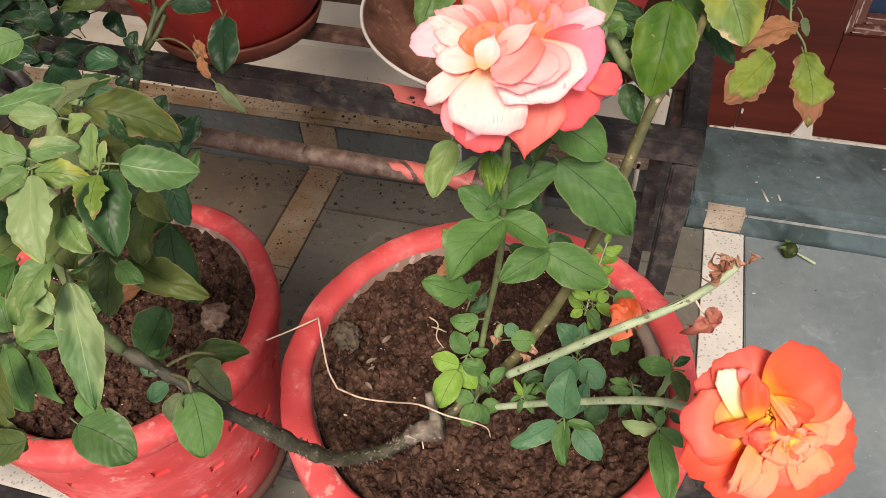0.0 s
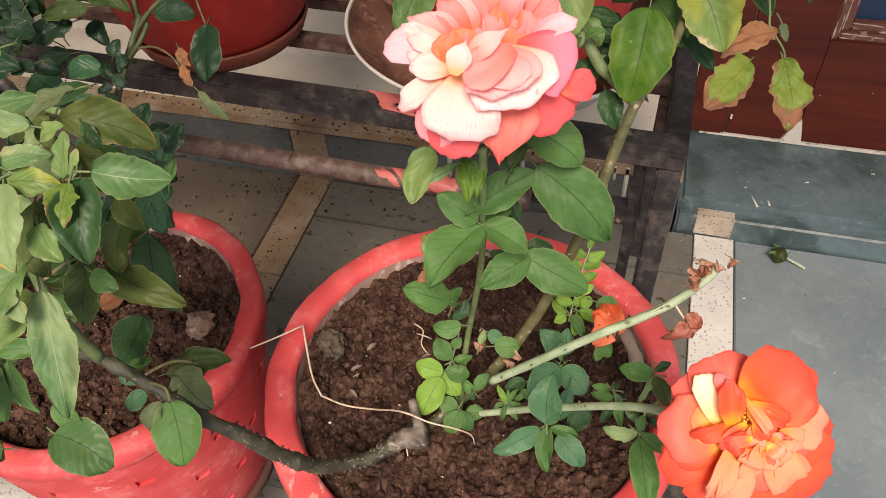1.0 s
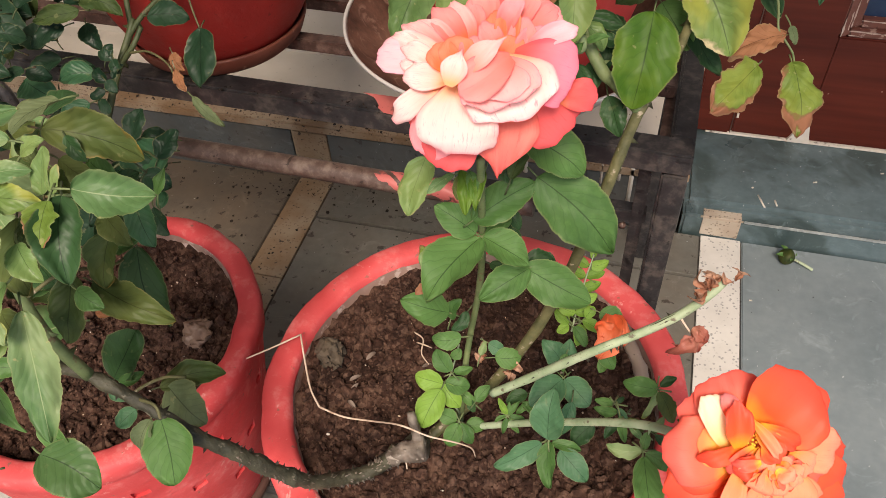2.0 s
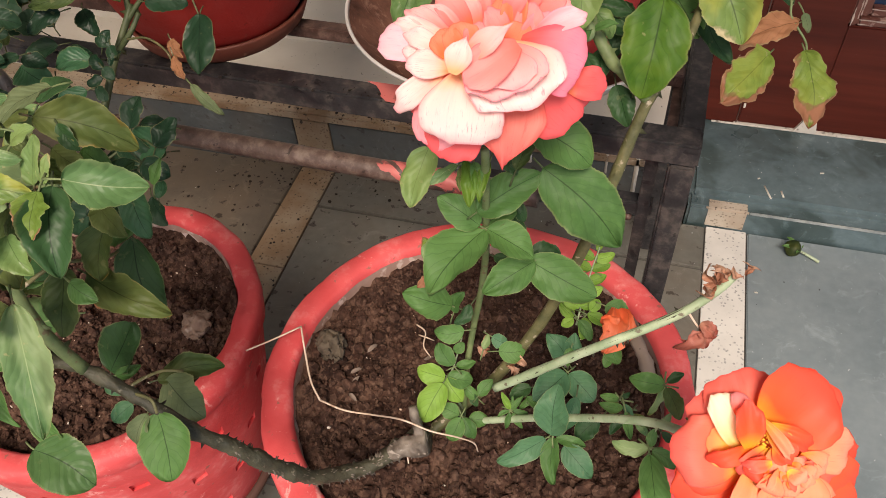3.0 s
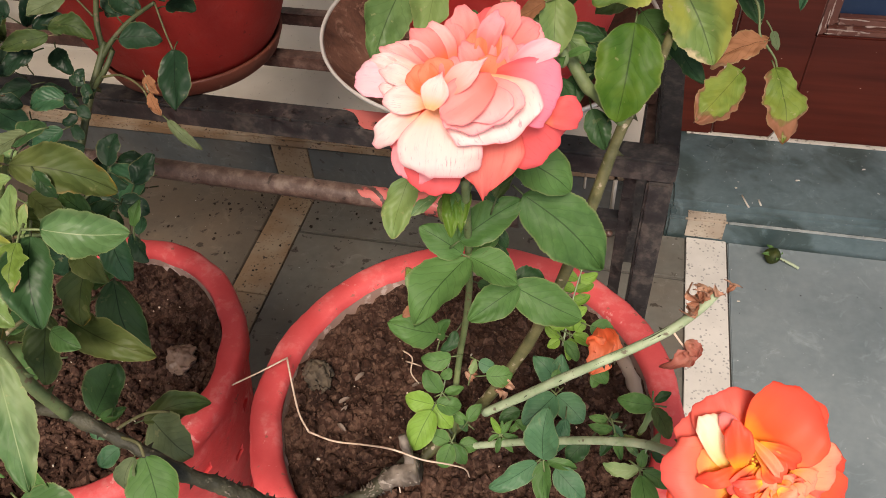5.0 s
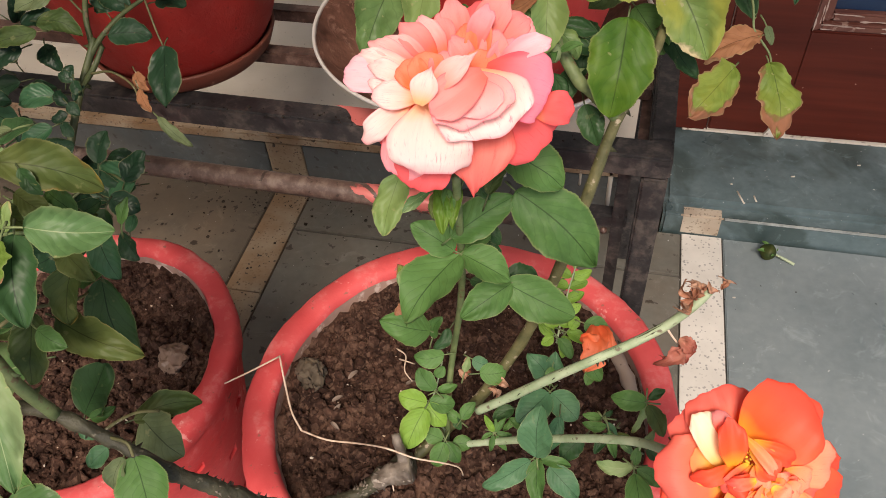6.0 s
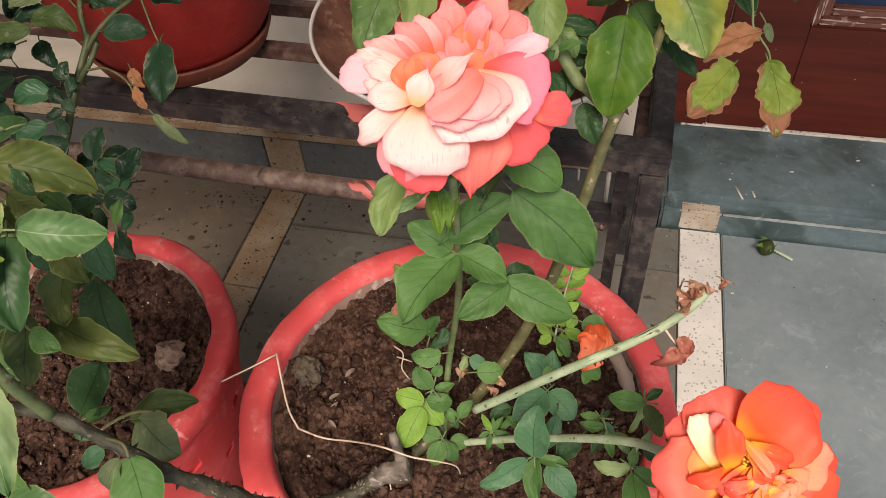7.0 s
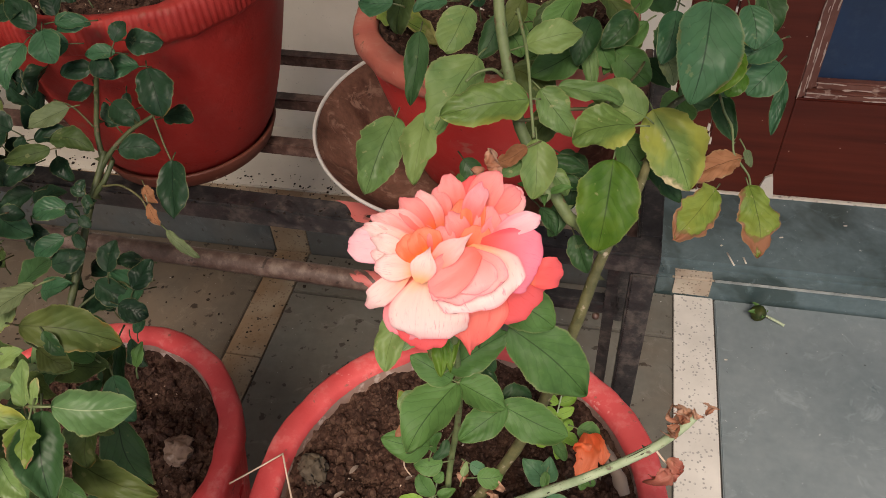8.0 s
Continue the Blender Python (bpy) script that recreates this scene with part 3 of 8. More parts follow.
def blade(base, tip, width, face, droop=0.1, fold=0.25, shape="leaf", ruffle=0.0, curl=0.0, teeth=0.0, rows=14, cols=8, seed=0.0, crumple=0.0, ragged=0.0, roll=0.0):
    """A leaf or petal from base to tip. width: of its length; face: the way its upper side looks; droop: how far its middle
    arches up; fold: how far the sides lift; curl: how far the end bends back; crumple, ragged, roll: dents, an uneven margin
    and margins that turn over."""
    base, tip, face = Vector(base), Vector(tip), Vector(face)
    along = tip - base
    size = along.length
    y = along / size
    n = (face - y * face.dot(y))
    n = n.normalized() if n.length > 1e-4 else y.orthogonal()
    x = y.cross(n)
    bm = bmesh.new()
    uv = bm.loops.layers.uv.new("blade")
    grid, where, reach = [], {}, 1.0
    sickle = 0.16 * noise.noise((seed * 1.7, 2.5, 0.5)) * (crumple > 0)
    for i in range(rows + 1):
        v = i / rows
        if shape == "leaf":
            w = (math.sin(math.pi * min(1, v ** 0.86)) ** 0.6) * (1 - 0.12 * v) * 1.08
        elif shape == "round":
            w = math.sin(math.pi * v ** 0.9) ** 0.55
        else:
            end = {"petal": (0.62, 2.2), "square": (0.78, 3.2), "pointed": (0.5, 1.3)}[shape]
            w = 0.3 + 0.7 * math.sin(math.pi / 2 * min(1, v / end[0])) ** 0.8
            if v > end[0]:
                w *= max(0.02, 1 - ((v - end[0]) / (1.005 - end[0])) ** end[1]) ** 0.62
            w *= 1 + 0.16 * noise.noise((seed * 5, v * 5, 0))
        w *= width * size / 2
        row = []
        for j in range(-cols // 2, cols // 2 + 1):
            u = 2 * j / cols
            ww = w
            side = 1 if u > 0 else -1
            if ragged:
                cut = noise.noise((v * 5 + seed, side * 3.3, seed)) + 0.6 * noise.noise((v * 13 + seed, side * 5.1, seed))
                ww *= 1 + ragged * cut * abs(u) * min(1, 4 * v)
            if teeth and abs(u) == 1 and 0 < i < rows:
                ww *= 1 + teeth * (1 if i % 2 else -0.35)
            lift = fold * w * (abs(u) ** 1.5 - (0.9 * max(0, abs(u) - 0.7) * 2 if shape in ("petal", "square") else 0)) + droop * size * math.sin(math.pi * v)
            bend = -curl * size * max(0, v - 0.55) ** 2 * 4
            if shape in ("petal", "square", "pointed"):
                reach = 1 + 0.1 * v * v * noise.noise((u * 2.2 + seed * 3, seed, 4)) + 0.015 * v * v * noise.noise((u * 6 + seed * 3, seed, 8))
            wave = ruffle * size * noise.noise(Vector((u * 1.7 + seed, v * 2.6, seed * 3))) * (0.35 + abs(u)) * (0.3 + v)
            if crumple:
                wave += crumple * size * (noise.noise((u * 1.5 + seed, v * 3, 7 + seed)) + 0.45 * noise.noise((u * 3.4 + seed, v * 7, seed))) * (0.4 + 0.6 * abs(u))
            if roll:
                wave += roll * w * 5 * max(0, abs(u) - 0.5) ** 2 * noise.noise((v * 2.2 + seed, side * 4.7, 1))
            p = base + y * ((v if shape in ("leaf", "round") else v * reach) * size - abs(bend) * 0.3) + x * (u * ww + sickle * size * math.sin(math.pi * v)) + n * (lift + bend + wave)
            vert = bm.verts.new(p)
            where[vert] = (u, v)
            row.append(vert)
        grid.append(row)
    for a, b in zip(grid, grid[1:]):
        for k in range(cols):
            f = bm.faces.new((a[k], a[k + 1], b[k + 1], b[k]))
            for loop in f.loops:
                loop[uv].uv = where[loop.vert]
    return bm


WORN_LEAF = {"turning": (0.06, 0.2, 0.7), "soft": (0.05, 0.16, 0.6), "yellow": (0.075, 0.2, 0.7), "scorched": (0.09, 0.3, 0.9), "light": (0.06, 0.18, 0.6), "olive": (0.06, 0.18, 0.6), "grey": (0.05, 0.16, 0.6),
             "brown": (0.12, 0.35, 1.2), "moss": (0.06, 0.13, 0.5), "dark": (0.045, 0.13, 0.5), "deep": (0.045, 0.13, 0.5), "blue": (0.04, 0.1, 0.4), "fresh": (0.035, 0.09, 0.35)}
UPWARD = Vector((0.05, -0.55, 0.83))
counter = [0]


def leaf(plant, base, tip, width=0.55, kind="fresh", fold=0.32, droop=0.07, ruffle=0.085, face=None, label=""):
    counter[0] += 1
    rnd = random.Random(counter[0])
    f = Vector(face) if face else UPWARD + Vector((rnd.uniform(-0.35, 0.4), rnd.uniform(-0.35, 0.25), rnd.uniform(-0.2, 0.2)))
    shape = "round" if width > 0.68 else "leaf"
    wear = WORN_LEAF.get(kind, (0.03, 0.08, 0.3))
    if width > 0.75:
        fold, wear = fold * 0.5, (wear[0] * 0.6, wear[1], wear[2] * 0.6)
    y = (Vector(tip) - Vector(base)).normalized()
    stem_end = Vector(base) - y * 0.009 - f.normalized() * 0.005
    stem = STEM_DARK if kind in ("dark", "deep", "blue", "olive") else STEM_OLD if kind == "brown" else STEM_MID
    part("leaf_stalk", tube([stem_end, Vector(base) - y * 0.003 - f.normalized() * 0.0016, Vector(base) + y * 0.003 - f.normalized() * 0.0006], 0.0007, 0.0005, 5, 2), stem, plant)
    bm = blade(base, tip, width, f, droop * rnd.uniform(0.4, 1.4), fold * rnd.uniform(0.3, 1.3), shape, ruffle, rnd.uniform(0, 0.16), 0.017, 56, 10, counter[0] * 0.37, *wear)
    return part("leaf", bm, LEAVES[kind], plant, label)


def stalk(plant, points, r0=0.0011, r1=0.0008, material=None, name="leaf_stalk"):
    return part(name, tube(points, r0, r1, 6, 4), material or STEM, plant)

# ---- the setting: floor, step, platform, wall, door ----
WALL_Y, RISER_Y, LEDGE_Z, DOOR_X = 1.505, 1.272, 0.138, 0.272

def yard():
    """One sheet of unseen ground, pale to bounce light: raised to the porch floor in front, lower round its sides and
    back.
    """
    bm = bmesh.new()
    for lo, hi in (((-40, -60, -0.3), (40, -0.783, -0.02)), ((-40, -0.783, -0.3), (-2.402, 40, -0.08)), ((2.402, -0.783, -0.3), (40, 40, -0.08)), ((-2.402, 1.71, -0.3), (2.402, 40, -0.08))):
        c, d = (Vector(lo) + Vector(hi)) / 2, Vector(hi) - Vector(lo)
        bmesh.ops.create_cube(bm, size=1, matrix=Matrix.Translation(c) @ Matrix.Diagonal((*d, 1)))
    bm.faces.layers.int.new("flat")
    return bm


# pale ground out of view, added to throw light up at the pot sides
ground = tagged(part("ground", yard(), BOUNCE_GROUND), "unseen pale ground added to bounce light onto the pots", "ground", kind="structure")
floor = tagged(part("floor", box((-2.4, -0.78, -0.06), (2.4, RISER_Y, -0.006)), MORTAR), "grey-green slate slab floor with pale terrazzo strips", "floor", kind="structure")
ORIGIN[floor] = Vector((0, 0, 0))
STRIPS_X = ((-1.286, -1.214), (-0.486, -0.414), (0.311, 0.383), (1.11, 1.182))
JOINTS_Y = (-0.78, -0.1, 0.485, 1.165, RISER_Y)
for i, (x0, x1) in enumerate(STRIPS_X):
    cuts = (-0.78, -0.2, 1.0, RISER_Y - 0.001) if i == 1 else (-0.78, 0.3, RISER_Y - 0.001)
    for y0, y1 in zip(cuts, cuts[1:]):
        part("terrazzo_strip", box((x0 + 0.001, y0 + 0.001, -0.02), (x1 - 0.001, y1 - 0.001, 0.0005), 0.0008), STRIP if i > 1 else STRIP_DIRTY, floor)
bays = [-2.4] + [x for pair in STRIPS_X for x in pair] + [2.4]
for i in range(0, len(bays), 2):
    x0, x1 = bays[i], bays[i + 1]
    cuts = (-0.78, -0.1, 0.43, 0.63, RISER_Y) if i == 2 else JOINTS_Y if i < 5 else (-0.78, -0.55, 0.12, 0.72, RISER_Y)
    for y0, y1 in zip(cuts, cuts[1:]):
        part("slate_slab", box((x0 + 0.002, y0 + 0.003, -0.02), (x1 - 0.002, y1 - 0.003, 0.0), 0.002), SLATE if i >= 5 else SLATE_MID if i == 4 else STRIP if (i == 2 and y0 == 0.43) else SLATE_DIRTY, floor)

# doorstep on the right: a low riser, a narrow tread and a threshold slab
doorstep = tagged(part("doorstep", box((DOOR_X, RISER_Y, -0.06), (2.4, 1.32, 0.046), 0.005), SLATE_STEP), "low blue-green slate doorstep before the door", "step", kind="structure")
ORIGIN[doorstep] = Vector((0, 0, 0))
part("threshold_slab", box((DOOR_X, 1.297, -0.05), (2.4, WALL_Y + 0.04, 0.06), 0.009), SLATE_STEP, doorstep)
# pale strip: the arris's shine is painted in together with its wear
part("worn_edge", box((0.379, RISER_Y - 0.0016, 0.0425), (2.4, RISER_Y + 0.003, 0.0471), 0.001), EDGE, doorstep)
part("terrazzo_insert", box((0.304, RISER_Y - 0.002, 0.0), (0.378, 1.296, 0.0475), 0.004), STRIP_STEP, doorstep)

# raised platform on the left, with a slate riser and a stained cream top
platform = tagged(part("platform", box((-2.4, RISER_Y + 0.012, -0.06), (DOOR_X - 0.004, WALL_Y + 0.04, LEDGE_Z - 0.008)), CREAM), "raised platform with a slate riser and a stained cream top", "platform", kind="structure")
ORIGIN[platform] = Vector((0, 0, 0))
part("platform_edge", box((-2.4, RISER_Y - 0.003, LEDGE_Z - 0.019), (DOOR_X - 0.004, RISER_Y + 0.034, LEDGE_Z), 0.003), LEDGE, platform)
for x0, x1 in ((-2.4, -1.3), (-1.298, DOOR_X - 0.004)):
    part("platform_tile", box((x0, RISER_Y + 0.036, LEDGE_Z - 0.008), (x1, WALL_Y + 0.02, LEDGE_Z - 0.001), 0.002), CREAM, platform)
edges = [-2.4, -1.29, -1.212, -0.488, -0.412, 0.09, DOOR_X - 0.004]
for k, (x0, x1) in enumerate(zip(edges, edges[1:])):
    part("riser_slab", box((x0 + 0.001, RISER_Y, -0.02), (x1 - 0.001, RISER_Y + 0.014, LEDGE_Z - 0.021), 0.001), STRIP_DIRTY if k in (1, 3) else RISER, platform)
# cream paint that ran down the riser
drips = bmesh.new()
rnd = random.Random(4)
for x in (0.118, 0.138, 0.149, 0.171, 0.192, 0.2, 0.221, -0.02, -0.16):
    h = rnd.uniform(0.03, 0.1)
    w = rnd.uniform(0.004, 0.009)
    m = Matrix.Translation((x, RISER_Y - 0.001, LEDGE_Z - h / 2)) @ Matrix.Diagonal((w, 0.004, h, 1))
    bmesh.ops.create_cube(drips, size=1, matrix=m)
bmesh.ops.bevel(drips, geom=list(drips.edges), offset=0.0015, segments=2, affect="EDGES")
part("paint_drips", drips, CREAM, platform, "cream paint runs")

wall = tagged(part("wall_north", box((-2.4, WALL_Y, 0.0), (DOOR_X, WALL_Y + 0.2, 2.6)), CREAM), "plain cream plastered wall behind the plant rack", "wall", kind="structure")
lintel = tagged(part("wall_above_door", box((DOOR_X, WALL_Y, 2.2), (2.4, WALL_Y + 0.2, 2.6)), CREAM), "cream plastered wall above the door", "wall", kind="structure")
# unseen wall, added to keep sky light off the left side
wall_w = tagged(part("wall_west", box((-1.42, -1.2, 0.0), (-1.22, WALL_Y, 2.6)), SHADE_WALL), "dark unseen side wall added to shade the left", "wall", kind="structure")
# ceiling out of view; its front edge is set to shade rack and door
ceiling = tagged(part("ceiling", box((-2.4, -0.45, 2.6), (2.4, WALL_Y + 0.2, 2.72)), CREAM), "unseen cream porch ceiling added to shade the rear", "ceiling", kind="structure")


def build_door():
    door = thing("door_1", (0.9, WALL_Y + 0.02, 0.06), "dark red varnished wooden door with a blue panel and chipped mouldings", "door", kind="structure")
    y = WALL_Y
    # frame post, bottom rail and stiles
    part("door_frame", box((DOOR_X, y - 0.004, 0.062), (0.345, y + 0.09, 2.2), 0.004), WOOD, door)
    part("stile", box((0.347, y, 0.064), (0.478, y + 0.05, 2.18), 0.003), WOOD, door)
    part("bottom_rail", box((0.478, y + 0.001, 0.064), (1.2, y + 0.05, 0.292), 0.003), WOOD, door)
    part("stile", box((1.2, y, 0.064), (1.34, y + 0.05, 2.18), 0.003), WOOD, door)
    part("top_rail", box((0.478, y + 0.001, 1.02), (1.2, y + 0.05, 1.14), 0.003), WOOD, door)
    part("upper_panel", box((0.478, y + 0.02, 1.14), (1.2, y + 0.045, 2.18)), BLUE, door)
    part("door_panel", box((0.47, y + 0.028, 0.28), (1.21, y + 0.045, 1.03)), BLUE, door, "dark blue painted panel")
    # stepped moulding round the panel, its arrises rubbed bare in broken lines
    rnd = random.Random(33)

    def rubbed(x0, x1, z0, z1, front, share):
        """Short ragged flakes of bare pale wood along one arris, from (x0, z0) to (x1, z1)."""
        upright = x1 - x0 < z1 - z0
        a, end = (z0, z1) if upright else (x0, x1)
        bm = bmesh.new()
        bm.faces.layers.int.new("flat")
        while a < end - 0.01:
            step = min(rnd.uniform(0.01, 0.055), end - a)
            if rnd.random() < share:
                n = max(2, int(step / 0.005))
                rows = []
                for k in range(n + 1):
                    t = a + step * k / n
                    w = (0.0007 + 0.0042 * noise.noise((t * 70, front * 90, x0 * 13)) ** 2 + 0.0016 * rnd.random()) * (0.3 if k in (0, n) else 1.0)
                    shift = 0.0022 * noise.noise((t * 45, x0 * 7, z0 * 9))
                    mid = (x0 if upright else z0) + shift
                    rows.append([bm.verts.new((mid + d * w, depth, t) if upright else (t, depth, mid + d * w)) for d, depth in ((-0.5, front + 0.002), (-0.5, front), (0.5, front), (0.5, front + 0.002))])
                for p, q in zip(rows, rows[1:]):
                    for i in range(3):
                        bm.faces.new((p[i], p[i + 1], q[i + 1], q[i]) if upright else (p[i], q[i], q[i + 1], p[i + 1]))
            a += step
        return bm

    for inset, wide, out in ((0.0, 0.014, 0.006), (0.014, 0.016, 0.016)):
        x0, x1, z0, z1 = 0.478 + inset, 1.2 - inset, 0.292 + inset, 1.02 - inset
        front = y + out - 0.004
        sides = [part("moulding", box((x0, front, z0), (x0 + wide, y + 0.03, z1), 0.003), WOOD_WORN, door),
                 part("moulding", box((x1 - wide, front, z0), (x1, y + 0.03, z1), 0.003), WOOD_WORN, door),
                 part("moulding", box((x0 + wide, front, z0), (x1 - wide, y + 0.03, z0 + wide), 0.003), WOOD_WORN, door),
                 part("moulding", box((x0 + wide, front, z1 - wide), (x1 - wide, y + 0.03, z1), 0.003), WOOD_WORN, door)]
        part("bare_edge", rubbed(x0 + 0.003, x0 + 0.003, z0, z1, front - 0.0008, 0.8), BARE_WOOD, sides[0], "pale rubbed wood", False)
        part("bare_edge", rubbed(x0 + wide - 0.003, x0 + wide - 0.003, z0 + wide, z1 - wide, front - 0.0008, 0.55), BARE_WOOD, sides[0], "pale rubbed wood", False)
        part("bare_edge", rubbed(x0 + wide, x1 - wide, z0 + wide - 0.003, z0 + wide - 0.003, front - 0.0008, 0.75), BARE_WOOD, sides[2], "pale rubbed wood", False)
        part("bare_edge", rubbed(x0 + wide, x1 - wide, z0 + 0.003, z0 + 0.003, front - 0.0008, 0.5), BARE_WOOD, sides[2], "pale rubbed wood", False)
    # pale strip of bare filler along the foot of the door
    part("weather_strip", box((0.30, y - 0.005, 0.0605), (1.34, y + 0.01, 0.0645), 0.001), FILLER, door, "pale chipped filler strip")
    patch = bmesh.new()
    for k in range(2):
        v = [patch.verts.new((x, y - 0.006 + 0.008 * k, z)) for x, z in ((0.452, 0.0645), (0.493, 0.0645), (0.488, 0.088), (0.481, 0.118), (0.468, 0.112), (0.462, 0.086))]
        patch.faces.new(v if k else v[::-1])
    front = list(patch.verts)
    for i in range(6):
        patch.faces.new((front[i], front[(i + 1) % 6], front[6 + (i + 1) % 6], front[6 + i]))
    part("filler_patch", patch, FILLER, door, "pale patch of filler", False)
    part("jamb_groove", box((0.3452, y - 0.002, 0.064), (0.3468, y + 0.012, 2.18)), RUST_BAR, door)
    rnd.seed(21)
    for _ in range(22):
        x, z, l = rnd.choice((0.343, 0.35, 0.477)) + rnd.uniform(-0.003, 0.003), rnd.uniform(0.08, 0.75), rnd.uniform(0.003, 0.02)
        part("paint_chip", box((x, y - 0.0048, z), (x + rnd.uniform(0.002, 0.006), y + 0.004, z + l), 0.0004), CREAM, door)
    part("door_frame", box((1.342, y - 0.004, 0.062), (1.42, y + 0.09, 2.2), 0.004), WOOD, door)
    return door


build_door()
tagged(part("wall_east", box((1.42, WALL_Y, 0.0), (2.4, WALL_Y + 0.2, 2.2)), CREAM), "cream plastered wall beside the door", "wall", kind="structure")


# ---- the plant rack and the low stand ----
TURN_RACK, ABOUT = -1.6, (0.216, 0.79)


def build_rack():
    rack = thing("plant_rack", (-0.35, 1.0, 0.0), "black and rust-brown welded iron plant rack with paint spills", "rack")
    top = 0.566

    def bar(name, lo, hi, material, bevel=0.0025, label=""):
        return part(name, box(lo, hi, bevel, TURN_RACK, ABOUT), material, rack, label)

    def spill(over, x0, x1, y0, y1, z0, z1, seed):
        """Dried paint with ragged ends, over the top and the front of a bar."""
        bm = bmesh.new()
        depth = z1 - z0
        rows = [(y1 - (y1 - y0) * k / 5, z1 + 0.0006) for k in range(5)] + [(y0 - 0.0006, z1 + 0.0004 - depth * k / 4) for k in range(5)]
        grid = []
        for k, (y, z) in enumerate(rows):
            lo = x0 + 0.035 * noise.noise((seed, k * 0.35, 0)) + 0.006 * noise.noise((seed, k * 1.3, 3)) + 0.008 * k
            hi = x1 + 0.035 * noise.noise((seed, k * 0.35, 5)) - 0.006 * k
            grid.append([bm.verts.new((lo + (hi - lo) * i / 12, y, z + (0.003 * noise.noise((seed, i * 0.9, 9)) if k == 9 else 0))) for i in range(13)])
        for p, q in zip(grid, grid[1:]):
            for i in range(12):
                bm.faces.new((p[i], p[i + 1], q[i + 1], q[i]))
        bmesh.ops.rotate(bm, verts=bm.verts, cent=(*ABOUT, 0), matrix=Matrix.Rotation(radians(TURN_RACK), 3, "Z"))
        bm.faces.layers.int.new("flat")
        return part("paint_spill", bm, PINK_PAINT, over, "spilt red paint")

    front = bar("front_bar", (-1.15, 0.793, top - 0.026), (0.216, 0.822, top), BLACK_BAR)
    spill(front, -0.128, 0.06, 0.793, 0.821, top - 0.008, top, 2.0)
    pipe = tube([(-1.15, 0.812, 0.452), (-0.6, 0.812, 0.452), (0.0, 0.812, 0.451), (0.06, 0.812, 0.451)], 0.0125, 0.0125, 16, 4)
    bmesh.ops.rotate(pipe, verts=pipe.verts, cent=(*ABOUT, 0), matrix=Matrix.Rotation(radians(TURN_RACK), 3, "Z"))
    low = part("lower_pipe", pipe, DUSTY_BAR, rack)
    spilt = tube([(-0.13, 0.812, 0.4518), (-0.065, 0.811, 0.4528), (-0.02, 0.8118, 0.4522)], 0.0113, 0.013, 20, 14, 0.2)
    bmesh.ops.rotate(spilt, verts=spilt.verts, cent=(*ABOUT, 0), matrix=Matrix.Rotation(radians(TURN_RACK), 3, "Z"))
    part("paint_spill", spilt, PINK_PAINT, low, "spilt red paint")
    for y in (0.906, 0.996, 1.096):
        bar("slat", (-1.15, y, top - 0.0175), (0.19, y + 0.018, top - 0.002), RUST_BAR, 0.0015)
    for x in (0.186, -1.18):
        bar("side_rail", (x + 0.007, 0.822, top - 0.026), (x + 0.03, 1.215, top), BLACK_BAR)
        bar("rail_flange", (x - 0.004, 0.824, top - 0.026), (x + 0.0065, 1.215, top - 0.021), RUST_BAR, 0.001)
        bar("leg", (x + 0.004, 0.793, 0.0), (x + 0.029, 0.818, top - 0.027), BLACK_BAR)
        bar("leg", (x, 1.186, 0.0), (x + 0.029, 1.214, top - 0.033), BLACK_BAR)
    bar("leg_flange", (0.168, 0.822, 0.0), (0.181, 0.829, 0.52), BLACK_BAR, 0.001)
    bar("brace", (0.0, 0.824, 0.436), (0.184, 0.842, 0.455), BLACK_BAR)
    bolt = lathe([(0.0001, 0), (0.0042, 0.0), (0.0042, 0.004), (0.0001, 0.006)], (0.162, 0.826, 0.43), 8)
    part("bolt", bolt, RUST_BAR, rack)
    ring = [(-0.625 + 0.036 * math.cos(a / 10) * (1 - a / 120), 0.812, 0.505 + 0.036 * math.sin(a / 10) * (1 - a / 120)) for a in range(-12, 58, 5)]
    part("scroll", tube(ring, 0.009, 0.007, 8, 3), BLACK_BAR, rack, "black iron scroll")
    return rack


build_rack()

STAND_Z = 0.15


def build_stand():
    stand = thing("low_stand", (-0.15, 0.55, 0.0), "low black iron stand under the red pots", "stand")
    for y in (0.43, 0.56, 0.655):
        part("bar", box((-0.95, y, STAND_Z - 0.025), (0.33, y + 0.025, STAND_Z), 0.002), BLACK_BAR, stand)
    for x in (-0.95, 0.305):
        part("end_bar", box((x, 0.457, STAND_Z - 0.05), (x + 0.025, 0.653, STAND_Z - 0.0255), 0.002), BLACK_BAR, stand)
        for y in (0.43, 0.655):
            part("leg", box((x, y, 0.0), (x + 0.025, y + 0.025, STAND_Z - 0.0255), 0.002), BLACK_BAR, stand)
    return stand


build_stand()


